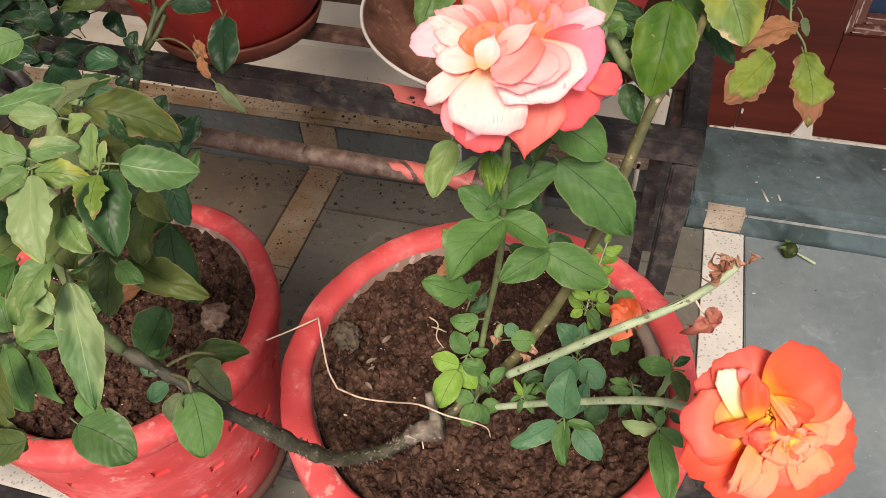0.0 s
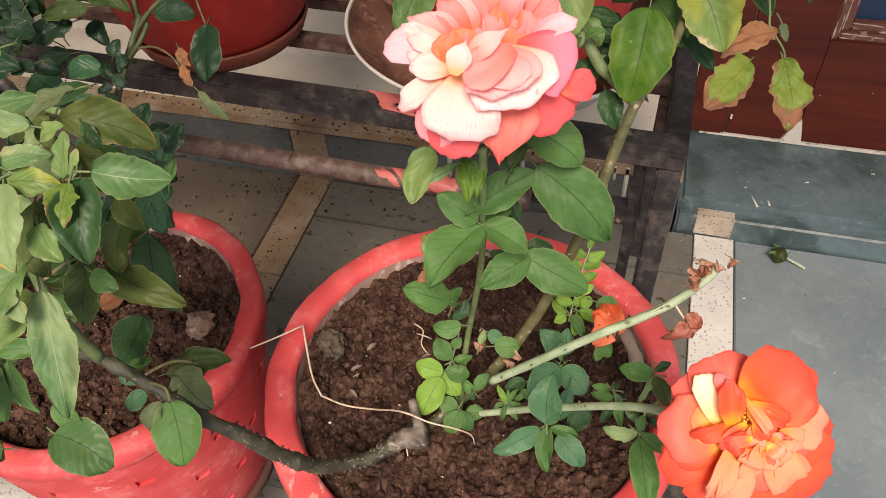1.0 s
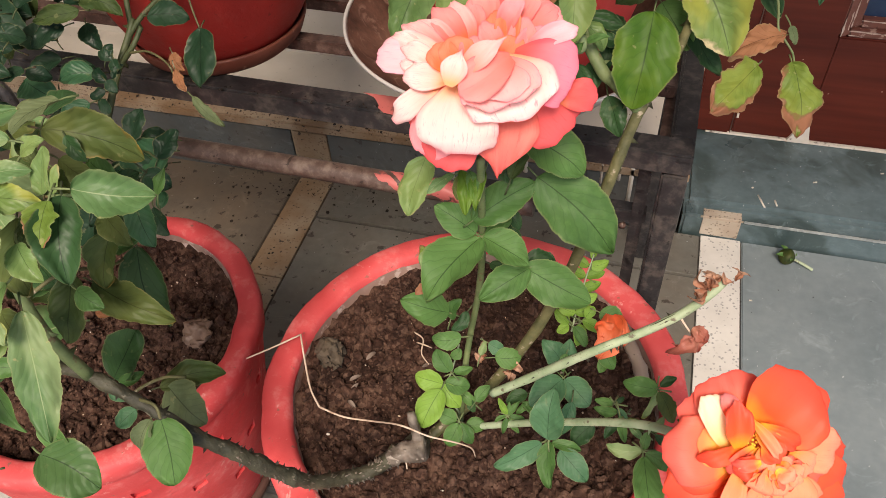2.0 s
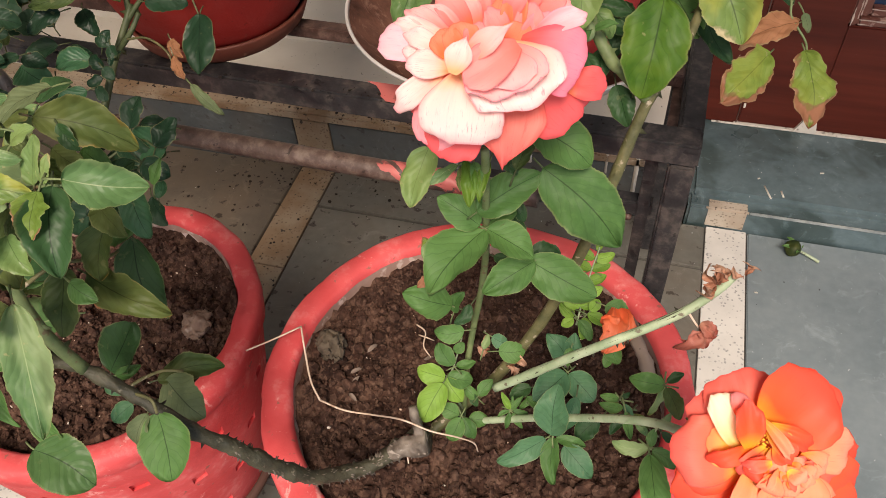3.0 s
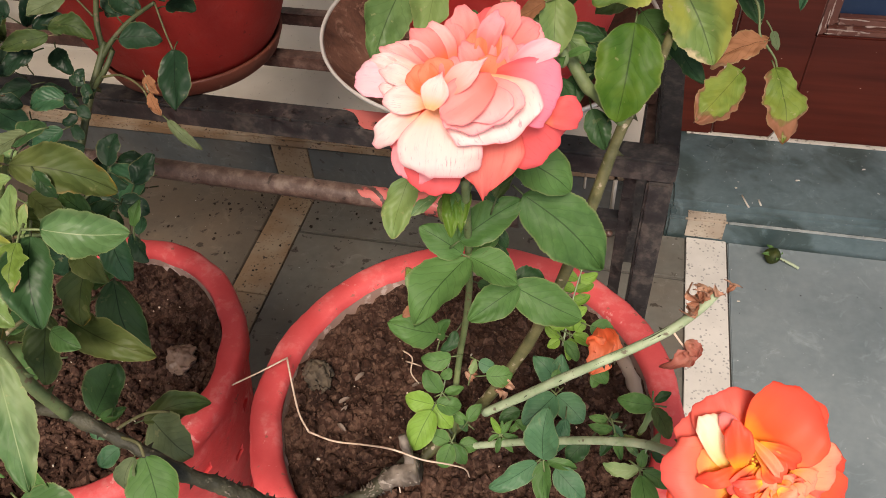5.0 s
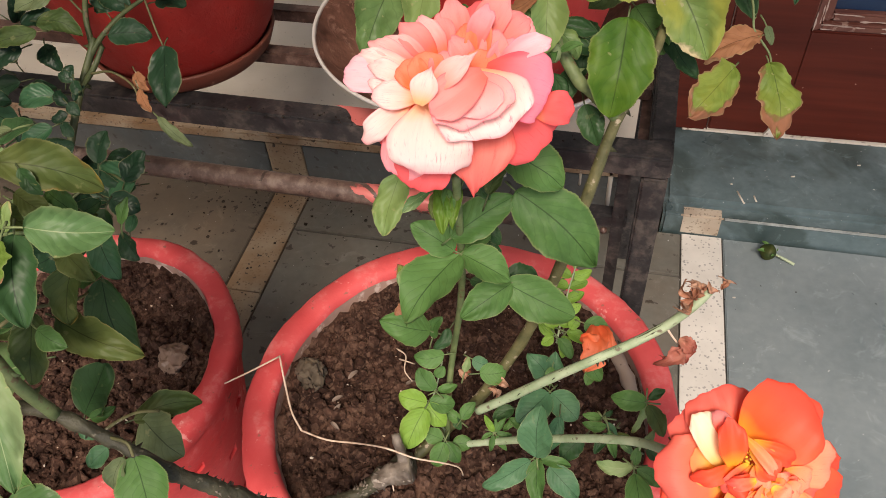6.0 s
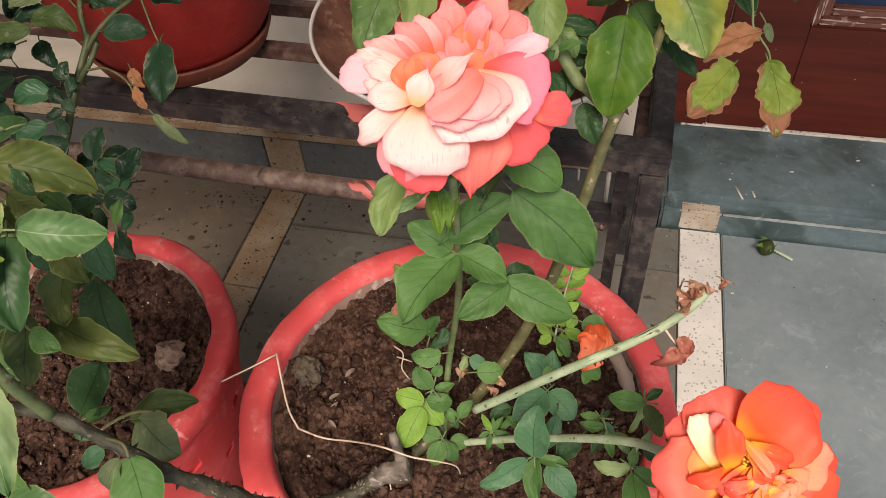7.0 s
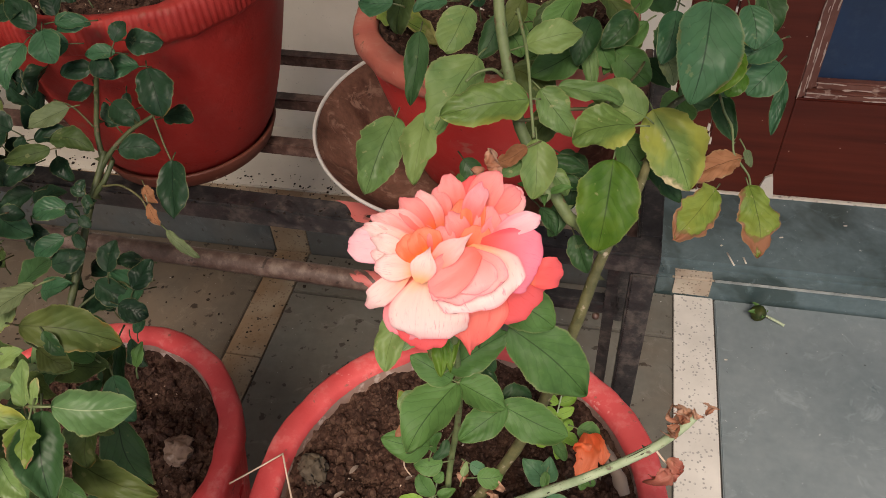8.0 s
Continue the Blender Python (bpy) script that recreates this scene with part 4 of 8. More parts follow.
# ---- pots, soil, pan ----
def build_pot(at, height, r_top, r_foot, rim, material, label, lip=0.03, relief=False, inside=0.05, ribs=0, rim_material=None, swell=0.9):
    """A flower pot with a thick rim: body, rim, inside wall and, on one, small brick-like relief."""
    pot = thing("flower_pot", at, label, "flower pot", "flower pots")
    z1 = height - lip
    k = r_top - (0.004 if relief else rim * 0.35)
    def radius(z):
        return r_foot + (k - r_foot) * max(0.0, (z - 0.006) / (z1 - 0.006)) ** swell

    levels = [0.006 + (z1 - 0.006) * i / 10 for i in range(1, 11)]
    courses = [z1 * (0.22 + 0.2 * row) for row in range(4)] if relief else []
    body = [(0.001, 0.0), (r_foot - 0.006, 0.0), (r_foot, 0.006)]
    for z in sorted([z for z in levels if all(abs(z - c) > 0.023 for c in courses)] + [c + d for c in courses for d in (-0.0125, -0.0095, -0.007, 0.007, 0.0095, 0.0165, 0.0172, 0.0179, 0.02)]):
        groove = 0.0001 if any(abs(z - c - 0.0172) < 1e-6 for c in courses) else 0.0
        body.append((radius(z) - groove, z))
    bm = lathe(body, at, 120, 0.006)
    if relief:
        ring = [(r_foot - 0.004, 0.0), (r_foot + 0.008, 0.0), (r_foot + 0.0095, 0.004), (r_foot + 0.0095, 0.01), (r_foot + 0.006, 0.013), (r_foot - 0.004, 0.013)]
        part("foot_ring", lathe(ring, at, 96, 0.004, True), CLAY_DARK, pot, "dark clay foot ring")
        # pressed-in brick-like notches, two faces wide, in staggered courses
        cut = []
        for f in bm.faces:
            c = f.calc_center_median() - Vector(at)
            for row, z in enumerate(courses):
                turn = int(math.degrees(math.atan2(c.y, c.x)) % 360 / 3)
                if abs(c.z - z) < 0.0005 and (turn + 5 * (row % 2) + (row * 37) % 4) % 10 < 2:
                    cut.append(f)
        made = bmesh.ops.inset_region(bm, faces=cut, thickness=0.0007, use_even_offset=True)
        for v in {v for f in cut for v in f.verts}:
            out = Vector((v.co.x - at[0], v.co.y - at[1], 0)).normalized()
            v.co -= out * 0.0034
        sharp = {e for f in cut + made["faces"] for e in f.edges}
        bmesh.ops.split_edges(bm, edges=list(sharp))
    part("body", bm, material, pot)
    edge = [(k - 0.001, z1 - 0.002), (r_top - 0.004, z1 + 0.001), (r_top, z1 + 0.006), (r_top, height - 0.008), (r_top - 0.0015, height - 0.003), (r_top - 0.005, height),
            (r_top - rim + 0.005, height), (r_top - rim + 0.0015, height - 0.003), (r_top - rim, height - 0.009)]
    bm = lathe(edge, at, 4 * ribs if ribs else 160, 0.012)
    for v in bm.verts:
        d = Vector((v.co.x - at[0], v.co.y - at[1], 0))
        a = math.atan2(d.y, d.x)
        if ribs and d.length > r_top * 0.985:
            v.co -= d.normalized() * 0.0011 * (1 + math.sin(a * ribs)) * (0.6 + 0.6 * noise.noise((a * 9, 3, 0)))
        v.co += noise.noise_vector(v.co * 30) * 0.0018 + noise.noise_vector(v.co * 95) * 0.0008
    part("rim", bm, rim_material or material, pot)
    wall_in = [(r_top - rim, height - 0.0085), (r_top - rim - 0.003, height - 0.03), (r_top - rim - 0.008, height - inside - 0.05)]
    part("inside_wall", lathe(wall_in, at, 96, 0.008), POT_INSIDE, pot, "crusted pale inside wall")
    return pot


def ball(subdivisions):
    bm = bmesh.new()
    bmesh.ops.create_icosphere(bm, subdivisions=subdivisions, radius=1)
    made = np.array([v.co for v in bm.verts]), np.array([[v.index for v in f.verts] for f in bm.faces])
    bm.free()
    return made


def build_soil(at, radius, seed, label, lumps=500, rough=0.007):
    """Uneven earth with loose clods, in a pot."""
    rnd = random.Random(seed)
    bm = bmesh.new()
    rings, steps = (84, 230) if lumps > 500 else (40, 100)
    last = None

    def height(x, y):
        p = Vector((x, y, seed))
        return rough * (1.2 * noise.noise(p * 18) + 0.9 * noise.noise(p * 45) + 0.7 * noise.noise(p * 105) + 0.55 * noise.noise(p * 220) + 0.4 * noise.noise(p * 430))

    centre = bm.verts.new((at[0], at[1], at[2] + height(0, 0)))
    for i in range(1, rings + 1):
        r = radius * i / rings
        ring = []
        for k in range(steps):
            a = 2 * math.pi * k / steps
            x, y = r * math.cos(a), r * math.sin(a)
            ring.append(bm.verts.new((at[0] + x, at[1] + y, at[2] + height(x, y) + 0.009 * (r / radius) ** 8)))
        for k in range(steps):
            j = (k + 1) % steps
            if last:
                bm.faces.new((last[k], ring[k], ring[j], last[j]))
            else:
                bm.faces.new((centre, ring[k], ring[j]))
        last = ring
    earth = tagged(part("soil", bm, SOIL), label, "soil", kind="stuff")
    ORIGIN[earth] = Vector((0, 0, 0))
    seeds = np.random.RandomState(int(seed))
    for name, count, low, high, power in (("clods", lumps, 0.001, 0.0062, 3.4), ("crumbs", lumps * 3, 0.0005, 0.0014, 1.5)):
        verts, faces = [], []
        points, sides = ball(2 if name == "clods" else 1)
        for _ in range(count):
            r, a = (radius - 0.006) * math.sqrt(rnd.random()), rnd.uniform(0, 6.283)
            x, y = r * math.cos(a), r * math.sin(a)
            s = low + (high - low) * rnd.random() ** power
            turn = np.array(Euler((rnd.random() * 6, rnd.random() * 6, rnd.random() * 6)).to_matrix())
            lump = points * (1 + 0.75 * np.abs(points @ seeds.randn(3, 3)).min(1, keepdims=True) + 0.25 * (seeds.rand(len(points), 1) - 0.5)) * (1, rnd.uniform(0.65, 1), rnd.uniform(0.55, 0.9))
            faces.extend((sides + len(verts)).tolist())
            verts.extend((lump @ turn.T * s + (at[0] + x, at[1] + y, at[2] + height(x, y) + 0.009 * (r / radius) ** 8 + s * 0.35)).tolist())
        me = bpy.data.meshes.new(name)
        me.from_pydata(verts, [], faces)
        me.polygons.foreach_set("use_smooth", [False] * len(faces))
        me.materials.append(SOIL)
        loose = tagged(new(name, me), kind="stuff")
        loose.parent = earth
    for name, count, material, low, high in (("grit", 90, STRAW, 0.0007, 0.0016), ("chips", 36, CHIP, 0.001, 0.0024)):
        grit = bmesh.new()
        for _ in range(count):
            r, a = (radius - 0.006) * math.sqrt(rnd.random()), rnd.uniform(0, 6.283)
            x, y = r * math.cos(a), r * math.sin(a)
            s = rnd.uniform(low, high)
            bmesh.ops.create_icosphere(grit, subdivisions=1, radius=s, matrix=Matrix.Translation((at[0] + x, at[1] + y, at[2] + height(x, y) + s * 0.9)) @ Euler((rnd.random() * 6, rnd.random() * 6, 0)).to_matrix().to_4x4() @ Matrix.Diagonal((1, 0.75, 0.45, 1)))
        tagged(part(name, grit, material, earth, smooth=False), kind="stuff")
    return earth


def pebble(name, at, size, material, label, category, seed=1):
    bm = bmesh.new()
    bmesh.ops.create_icosphere(bm, subdivisions=4, radius=1, matrix=Matrix.Translation(at) @ Matrix.Diagonal((*size, 1)))
    for v in bm.verts:
        v.co += noise.noise_vector(v.co * 70 + Vector((seed, 0, 0))) * size[0] * 0.4 + noise.noise_vector(v.co * 210) * size[0] * 0.25 + noise.noise_vector(v.co * 520) * size[0] * 0.14
    return tagged(part(name, bm, material), label, category)


POT_A, POT_L, POT_U, POT_V = (0.053, 0.572, STAND_Z), (-0.342, 0.56, STAND_Z), (-0.332, 0.913, 0.5775), (0.035, 0.92, 0.578)
build_pot(POT_A, 0.31, 0.192, 0.13, 0.028, POT_RED, "large round red painted cement pot with a pink rose bush", 0.03, False, 0.06)
build_pot(POT_L, 0.29, 0.169, 0.12, 0.025, POT_RED, "round red painted cement pot with brick-like relief", 0.028, True, 0.05)
build_pot(POT_U, 0.2275, 0.158, 0.0925, 0.02, POT_DARK, "dull red clay pot with a ribbed rim on the rack", 0.034, False, 0.0, 150, swell=0.7)
build_pot(POT_V, 0.175, 0.137, 0.085, 0.025, POT_SUNLIT, "red clay pot with a faded rim standing in a tin pan", 0.022, rim_material=CLAY_RIM)
build_soil((POT_A[0], POT_A[1], 0.435), 0.1632, 3.0, "dark brown crumbly soil in the large pot", 2100, 0.0075)
build_soil((POT_L[0], POT_L[1], 0.413), 0.1425, 8.0, "dark brown crumbly soil in the pot", 1600, 0.0075)
build_soil((POT_U[0], POT_U[1], 0.765), 0.133, 14.0, "dry brown soil in the pot", 250, 0.004)
build_soil((POT_V[0], POT_V[1], 0.738), 0.1105, 19.0, "dry brown soil in the pot", 200, 0.004)

saucer = thing("saucer", (POT_U[0], POT_U[1], 0.566), "brown clay saucer under a red pot", "saucer")
part("dish", lathe([(0.001, 0.0), (0.09, 0.0), (0.097, 0.006), (0.1035, 0.022), (0.1035, 0.0245), (0.1, 0.0245), (0.0965, 0.012), (0.001, 0.01)], (POT_U[0], POT_U[1], 0.566)), SAUCER, saucer)
PAN = (0.012, 0.93, 0.566)
pan = thing("pan", PAN, "round dull tin pan with dried mud inside", "pan")
part("outside", lathe([(0.001, 0.0), (0.12, 0.0), (0.135, 0.006), (0.176, 0.052)], PAN), TIN, pan)
part("rim", lathe([(0.1755, 0.0515), (0.1782, 0.0525), (0.1788, 0.0545), (0.178, 0.0562), (0.176, 0.056), (0.1746, 0.0538)], PAN, 128, 0.0, True), TIN, pan, "pale rolled rim")
part("inside", lathe([(0.1745, 0.0535), (0.16, 0.037), (0.148, 0.0255), (0.136, 0.0125), (0.118, 0.0075), (0.08, 0.007), (0.001, 0.0065)], PAN, 96, 0.004), PAN_DIRT, pan, "mud-stained inside")


# ---- plants ----

# the rose bush in the large pot: old wood and canes
bush_a = thing("rose_bush", (0.03, 0.495, 0.44), "rose bush with one pink-cream and one orange-red bloom and spotted leaves", "rose bush", "rose bushes")
part("old_branch", tube([(0.021, 0.511, 0.429), (0.022, 0.500, 0.467), (0.010, 0.484, 0.469), (-0.006, 0.464, 0.470), (-0.024, 0.447, 0.480), (-0.037, 0.427, 0.507), (-0.054, 0.414, 0.542), (-0.073, 0.403, 0.584), (-0.088, 0.397, 0.605), (-0.108, 0.398, 0.624), (-0.127, 0.399, 0.637), (-0.151, 0.400, 0.651), (-0.179, 0.398, 0.657)], 0.007, 0.0032, 12, 12, 0.3, 40, 0.3, 0.7), BARK, bush_a)
part("bristles", tube([(0.010, 0.484, 0.469), (-0.006, 0.464, 0.470), (-0.024, 0.447, 0.480), (-0.037, 0.427, 0.507), (-0.054, 0.414, 0.542), (-0.073, 0.403, 0.584)], 0.0056, 0.0042, 8, 12, 0.2, 170, 0.0, 0.7), BARK_PALE, bush_a)
part("stump", tube([(0.006, 0.477, 0.470), (0.018, 0.482, 0.478), (0.034, 0.486, 0.482)], 0.0068, 0.0088, 18, 12, 0.35, 8, 0.15, 0.7), BARK_PALE, bush_a)
part("stump_stub", tube([(0.028, 0.489, 0.481), (0.024, 0.494, 0.498), (0.019, 0.500, 0.510)], 0.0045, 0.003, 12, 8, 0.4, 0, 0.2), BARK_PALE, bush_a)
part("main_cane", tube([(0.022, 0.519, 0.435), (0.043, 0.540, 0.448), (0.066, 0.553, 0.474), (0.088, 0.564, 0.512), (0.109, 0.580, 0.554), (0.124, 0.586, 0.603), (0.134, 0.594, 0.641), (0.144, 0.606, 0.683), (0.152, 0.621, 0.715), (0.157, 0.628, 0.734)], 0.0052, 0.0037, 12, 6, 0.12, 7, 0.08), STEM_OLD, bush_a)
part("cane", tube([(0.157, 0.628, 0.734), (0.138, 0.637, 0.747), (0.127, 0.638, 0.758), (0.095, 0.668, 0.795), (0.089, 0.677, 0.812), (0.083, 0.685, 0.829), (0.079, 0.692, 0.842), (0.074, 0.704, 0.857), (0.071, 0.714, 0.875)], 0.0044, 0.0036, 10, 6, 0.05, 7, 0.05, 0.8), STEM_MID, bush_a)
part("cane", tube([(0.156, 0.627, 0.732), (0.163, 0.644, 0.739), (0.176, 0.677, 0.751), (0.184, 0.710, 0.764), (0.193, 0.740, 0.775), (0.216, 0.766, 0.778)], 0.0042, 0.0022, 9, 6, 0.05, 6), STEM_OLD, bush_a)
part("twig", tube([(0.227, 0.794, 0.775), (0.233, 0.783, 0.762), (0.238, 0.774, 0.752), (0.244, 0.768, 0.745), (0.246, 0.761, 0.739), (0.248, 0.753, 0.730), (0.254, 0.748, 0.724), (0.261, 0.743, 0.717), (0.263, 0.734, 0.713)], 0.001, 0.0008, 7, 5, 0.1, 10, 0.1, 0.35), STEM_MID, bush_a)
part("twig", tube([(0.083, 0.722, 0.858), (0.088, 0.708, 0.851), (0.093, 0.691, 0.847), (0.097, 0.676, 0.838), (0.100, 0.661, 0.829), (0.105, 0.640, 0.815)], 0.0013, 0.001, 7, 5, 0.05, 6, 0, 0.4), STEM_MID, bush_a)
part("dry_stick", tube([(0.176, 0.607, 0.518), (0.188, 0.590, 0.514), (0.197, 0.574, 0.504)], 0.0055, 0.0045, 9, 5, 0.4, 0, 0.3), HUSK, bush_a)

# cane of the pink bloom
part("flower_cane", tube([(0.049, 0.536, 0.443), (0.051, 0.554, 0.506), (0.054, 0.564, 0.542), (0.062, 0.559, 0.597), (0.068, 0.550, 0.655), (0.072, 0.533, 0.721), (0.076, 0.515, 0.772)], 0.0028, 0.0024, 9, 6, 0.04, 4), STEM_MID, bush_a)

# cane of the orange bloom and the spent cane
part("flower_cane", tube([(0.047, 0.525, 0.454), (0.073, 0.520, 0.477), (0.107, 0.512, 0.508), (0.142, 0.498, 0.547), (0.172, 0.479, 0.590), (0.194, 0.464, 0.619), (0.210, 0.443, 0.650), (0.233, 0.431, 0.674)], 0.003, 0.0028, 9, 6, 0.04, 5, 0, 0.6), STEM, bush_a)
part("spent_cane", tube([(0.080, 0.528, 0.517), (0.107, 0.527, 0.548), (0.135, 0.526, 0.581), (0.160, 0.526, 0.608), (0.185, 0.535, 0.622), (0.205, 0.542, 0.637), (0.220, 0.549, 0.653), (0.227, 0.554, 0.662)], 0.0035, 0.0029, 10, 8, 0.06, 0, 0.08), STEM, bush_a)
part("prickles", tube([(0.107, 0.527, 0.548), (0.135, 0.526, 0.581), (0.160, 0.526, 0.608), (0.185, 0.535, 0.622), (0.205, 0.542, 0.637)], 0.0033, 0.0029, 8, 8, 0, 15, 0, 0.6), BARK, bush_a)
part("twig", tube([(0.204, 0.541, 0.637), (0.210, 0.539, 0.629), (0.217, 0.537, 0.621)], 0.0009, 0.0007, 6, 4), STRAW, bush_a)

# leaves under the pink bloom
leaf(bush_a, (0.070, 0.536, 0.687), (0.045, 0.487, 0.674), 0.60, "fresh")
leaf(bush_a, (0.072, 0.537, 0.687), (0.105, 0.529, 0.677), 0.66, "fresh")
leaf(bush_a, (0.067, 0.537, 0.689), (0.039, 0.540, 0.706), 0.62, "fresh")
leaf(bush_a, (0.066, 0.535, 0.703), (0.102, 0.553, 0.727), 0.52, "fresh")
leaf(bush_a, (0.068, 0.541, 0.685), (0.088, 0.554, 0.691), 0.56, "fresh")
leaf(bush_a, (0.102, 0.547, 0.653), (0.072, 0.519, 0.643), 0.54, "fresh")
leaf(bush_a, (0.097, 0.548, 0.652), (0.147, 0.540, 0.634), 0.52, "fresh")
leaf(bush_a, (0.096, 0.559, 0.645), (0.118, 0.564, 0.644), 0.85, "dark")
leaf(bush_a, (0.102, 0.557, 0.727), (0.156, 0.541, 0.685), 0.54, "fresh")
leaf(bush_a, (0.093, 0.556, 0.760), (0.133, 0.550, 0.740), 0.62, "fresh")
leaf(bush_a, (0.088, 0.543, 0.735), (0.096, 0.559, 0.755), 0.38, "olive")
leaf(bush_a, (0.033, 0.550, 0.737), (0.028, 0.517, 0.716), 0.52, "soft")
leaf(bush_a, (0.052, 0.543, 0.732), (0.039, 0.527, 0.728), 0.36, "light")
leaf(bush_a, (0.061, 0.528, 0.750), (0.069, 0.506, 0.735), 0.36, "moss")
leaf(bush_a, (0.067, 0.526, 0.752), (0.071, 0.514, 0.743), 0.50, "fresh")
leaf(bush_a, (0.075, 0.529, 0.751), (0.074, 0.507, 0.739), 0.28, "moss")
leaf(bush_a, (0.062, 0.528, 0.747), (0.062, 0.513, 0.740), 0.34, "olive")
leaf(bush_a, (0.084, 0.559, 0.682), (0.096, 0.548, 0.669), 0.50, "dark")
leaf(bush_a, (0.081, 0.561, 0.692), (0.094, 0.553, 0.682), 0.55, "dark")
leaf(bush_a, (0.054, 0.540, 0.681), (0.050, 0.531, 0.674), 0.60, "sage")
leaf(bush_a, (0.042, 0.537, 0.668), (0.031, 0.523, 0.665), 0.70, "light")
leaf(bush_a, (0.039, 0.533, 0.658), (0.028, 0.536, 0.670), 0.60, "scorched")
leaf(bush_a, (0.036, 0.532, 0.644), (0.028, 0.517, 0.640), 0.50, "scorched")
leaf(bush_a, (0.046, 0.535, 0.603), (0.014, 0.524, 0.623), 0.62, "fresh")
leaf(bush_a, (0.047, 0.535, 0.596), (0.053, 0.541, 0.613), 0.60, "fresh")
leaf(bush_a, (0.055, 0.554, 0.583), (0.045, 0.540, 0.573), 0.50, "dark")
leaf(bush_a, (0.073, 0.552, 0.645), (0.088, 0.550, 0.639), 0.60, "dark")
leaf(bush_a, (0.102, 0.570, 0.736), (0.118, 0.562, 0.725), 0.50, "dark")
leaf(bush_a, (0.078, 0.549, 0.737), (0.089, 0.544, 0.730), 0.60, "dark")

# small leaves near the soil
leaf(bush_a, (0.050, 0.550, 0.554), (0.027, 0.544, 0.554), 0.66, "fresh")
leaf(bush_a, (0.044, 0.534, 0.527), (0.030, 0.544, 0.540), 0.76, "fresh")
leaf(bush_a, (0.037, 0.533, 0.508), (0.013, 0.532, 0.513), 0.75, "lime")
leaf(bush_a, (0.037, 0.527, 0.509), (0.027, 0.497, 0.492), 0.62, "lime")
leaf(bush_a, (0.037, 0.533, 0.507), (0.054, 0.523, 0.493), 0.66, "lime")
leaf(bush_a, (0.039, 0.535, 0.509), (0.060, 0.538, 0.506), 0.74, "fresh")
leaf(bush_a, (0.045, 0.540, 0.518), (0.060, 0.547, 0.520), 0.50, "fresh")
leaf(bush_a, (0.042, 0.545, 0.530), (0.049, 0.552, 0.535), 0.80, "fresh")
leaf(bush_a, (0.076, 0.557, 0.525), (0.097, 0.563, 0.525), 0.82, "fresh")
leaf(bush_a, (0.069, 0.564, 0.533), (0.082, 0.563, 0.529), 0.88, "sage")
leaf(bush_a, (0.064, 0.555, 0.527), (0.066, 0.565, 0.535), 0.50, "light")
leaf(bush_a, (0.054, 0.514, 0.484), (0.048, 0.498, 0.471), 0.72, "fresh")
leaf(bush_a, (0.056, 0.514, 0.484), (0.068, 0.504, 0.471), 0.62, "fresh")
leaf(bush_a, (0.052, 0.517, 0.482), (0.036, 0.518, 0.487), 0.85, "fresh")
leaf(bush_a, (0.060, 0.516, 0.478), (0.076, 0.521, 0.479), 0.80, "fresh")
leaf(bush_a, (0.065, 0.533, 0.492), (0.074, 0.545, 0.501), 0.62, "fresh")
leaf(bush_a, (0.063, 0.536, 0.482), (0.049, 0.541, 0.490), 0.55, "fresh")
leaf(bush_a, (0.058, 0.538, 0.485), (0.064, 0.531, 0.477), 0.60, "dark")
leaf(bush_a, (0.094, 0.519, 0.505), (0.085, 0.527, 0.514), 0.36, "lime")
leaf(bush_a, (0.095, 0.519, 0.505), (0.102, 0.529, 0.512), 0.36, "fresh")
leaf(bush_a, (0.096, 0.519, 0.504), (0.109, 0.520, 0.502), 0.36, "fresh")
leaf(bush_a, (0.096, 0.517, 0.503), (0.106, 0.510, 0.494), 0.36, "fresh")
leaf(bush_a, (0.094, 0.517, 0.503), (0.093, 0.507, 0.494), 0.36, "fresh")
leaf(bush_a, (0.093, 0.518, 0.504), (0.085, 0.512, 0.501), 0.36, "fresh")
leaf(bush_a, (0.094, 0.520, 0.506), (0.094, 0.527, 0.512), 0.36, "fresh")
part("leaf_stalk", tube([(0.049, 0.538, 0.458), (0.040, 0.533, 0.498), (0.041, 0.551, 0.507), (0.043, 0.567, 0.520)], 0.001, 0.0007, 6, 4), STEM, bush_a)

# leaves along the orange bloom's cane
leaf(bush_a, (0.131, 0.482, 0.545), (0.129, 0.503, 0.578), 0.64, "sage")
leaf(bush_a, (0.126, 0.494, 0.516), (0.094, 0.468, 0.508), 0.42, "sage")
leaf(bush_a, (0.131, 0.496, 0.517), (0.137, 0.466, 0.501), 0.42, "fresh")
leaf(bush_a, (0.140, 0.494, 0.512), (0.164, 0.479, 0.499), 0.62, "sage")
leaf(bush_a, (0.133, 0.496, 0.516), (0.157, 0.498, 0.511), 0.36, "fresh")
leaf(bush_a, (0.132, 0.553, 0.519), (0.111, 0.525, 0.514), 0.72, "sage")
leaf(bush_a, (0.134, 0.553, 0.519), (0.157, 0.537, 0.512), 0.78, "sage")
leaf(bush_a, (0.143, 0.530, 0.524), (0.140, 0.509, 0.505), 0.50, "blue")
leaf(bush_a, (0.162, 0.522, 0.511), (0.148, 0.506, 0.501), 0.70, "dark")
leaf(bush_a, (0.131, 0.565, 0.517), (0.113, 0.571, 0.541), 0.66, "sage")
leaf(bush_a, (0.132, 0.566, 0.518), (0.133, 0.577, 0.541), 0.60, "sage")
leaf(bush_a, (0.132, 0.568, 0.533), (0.131, 0.556, 0.523), 0.50, "fresh")
leaf(bush_a, (0.106, 0.543, 0.504), (0.090, 0.533, 0.499), 0.60, "dark")
leaf(bush_a, (0.117, 0.530, 0.502), (0.104, 0.531, 0.508), 0.60, "fresh")
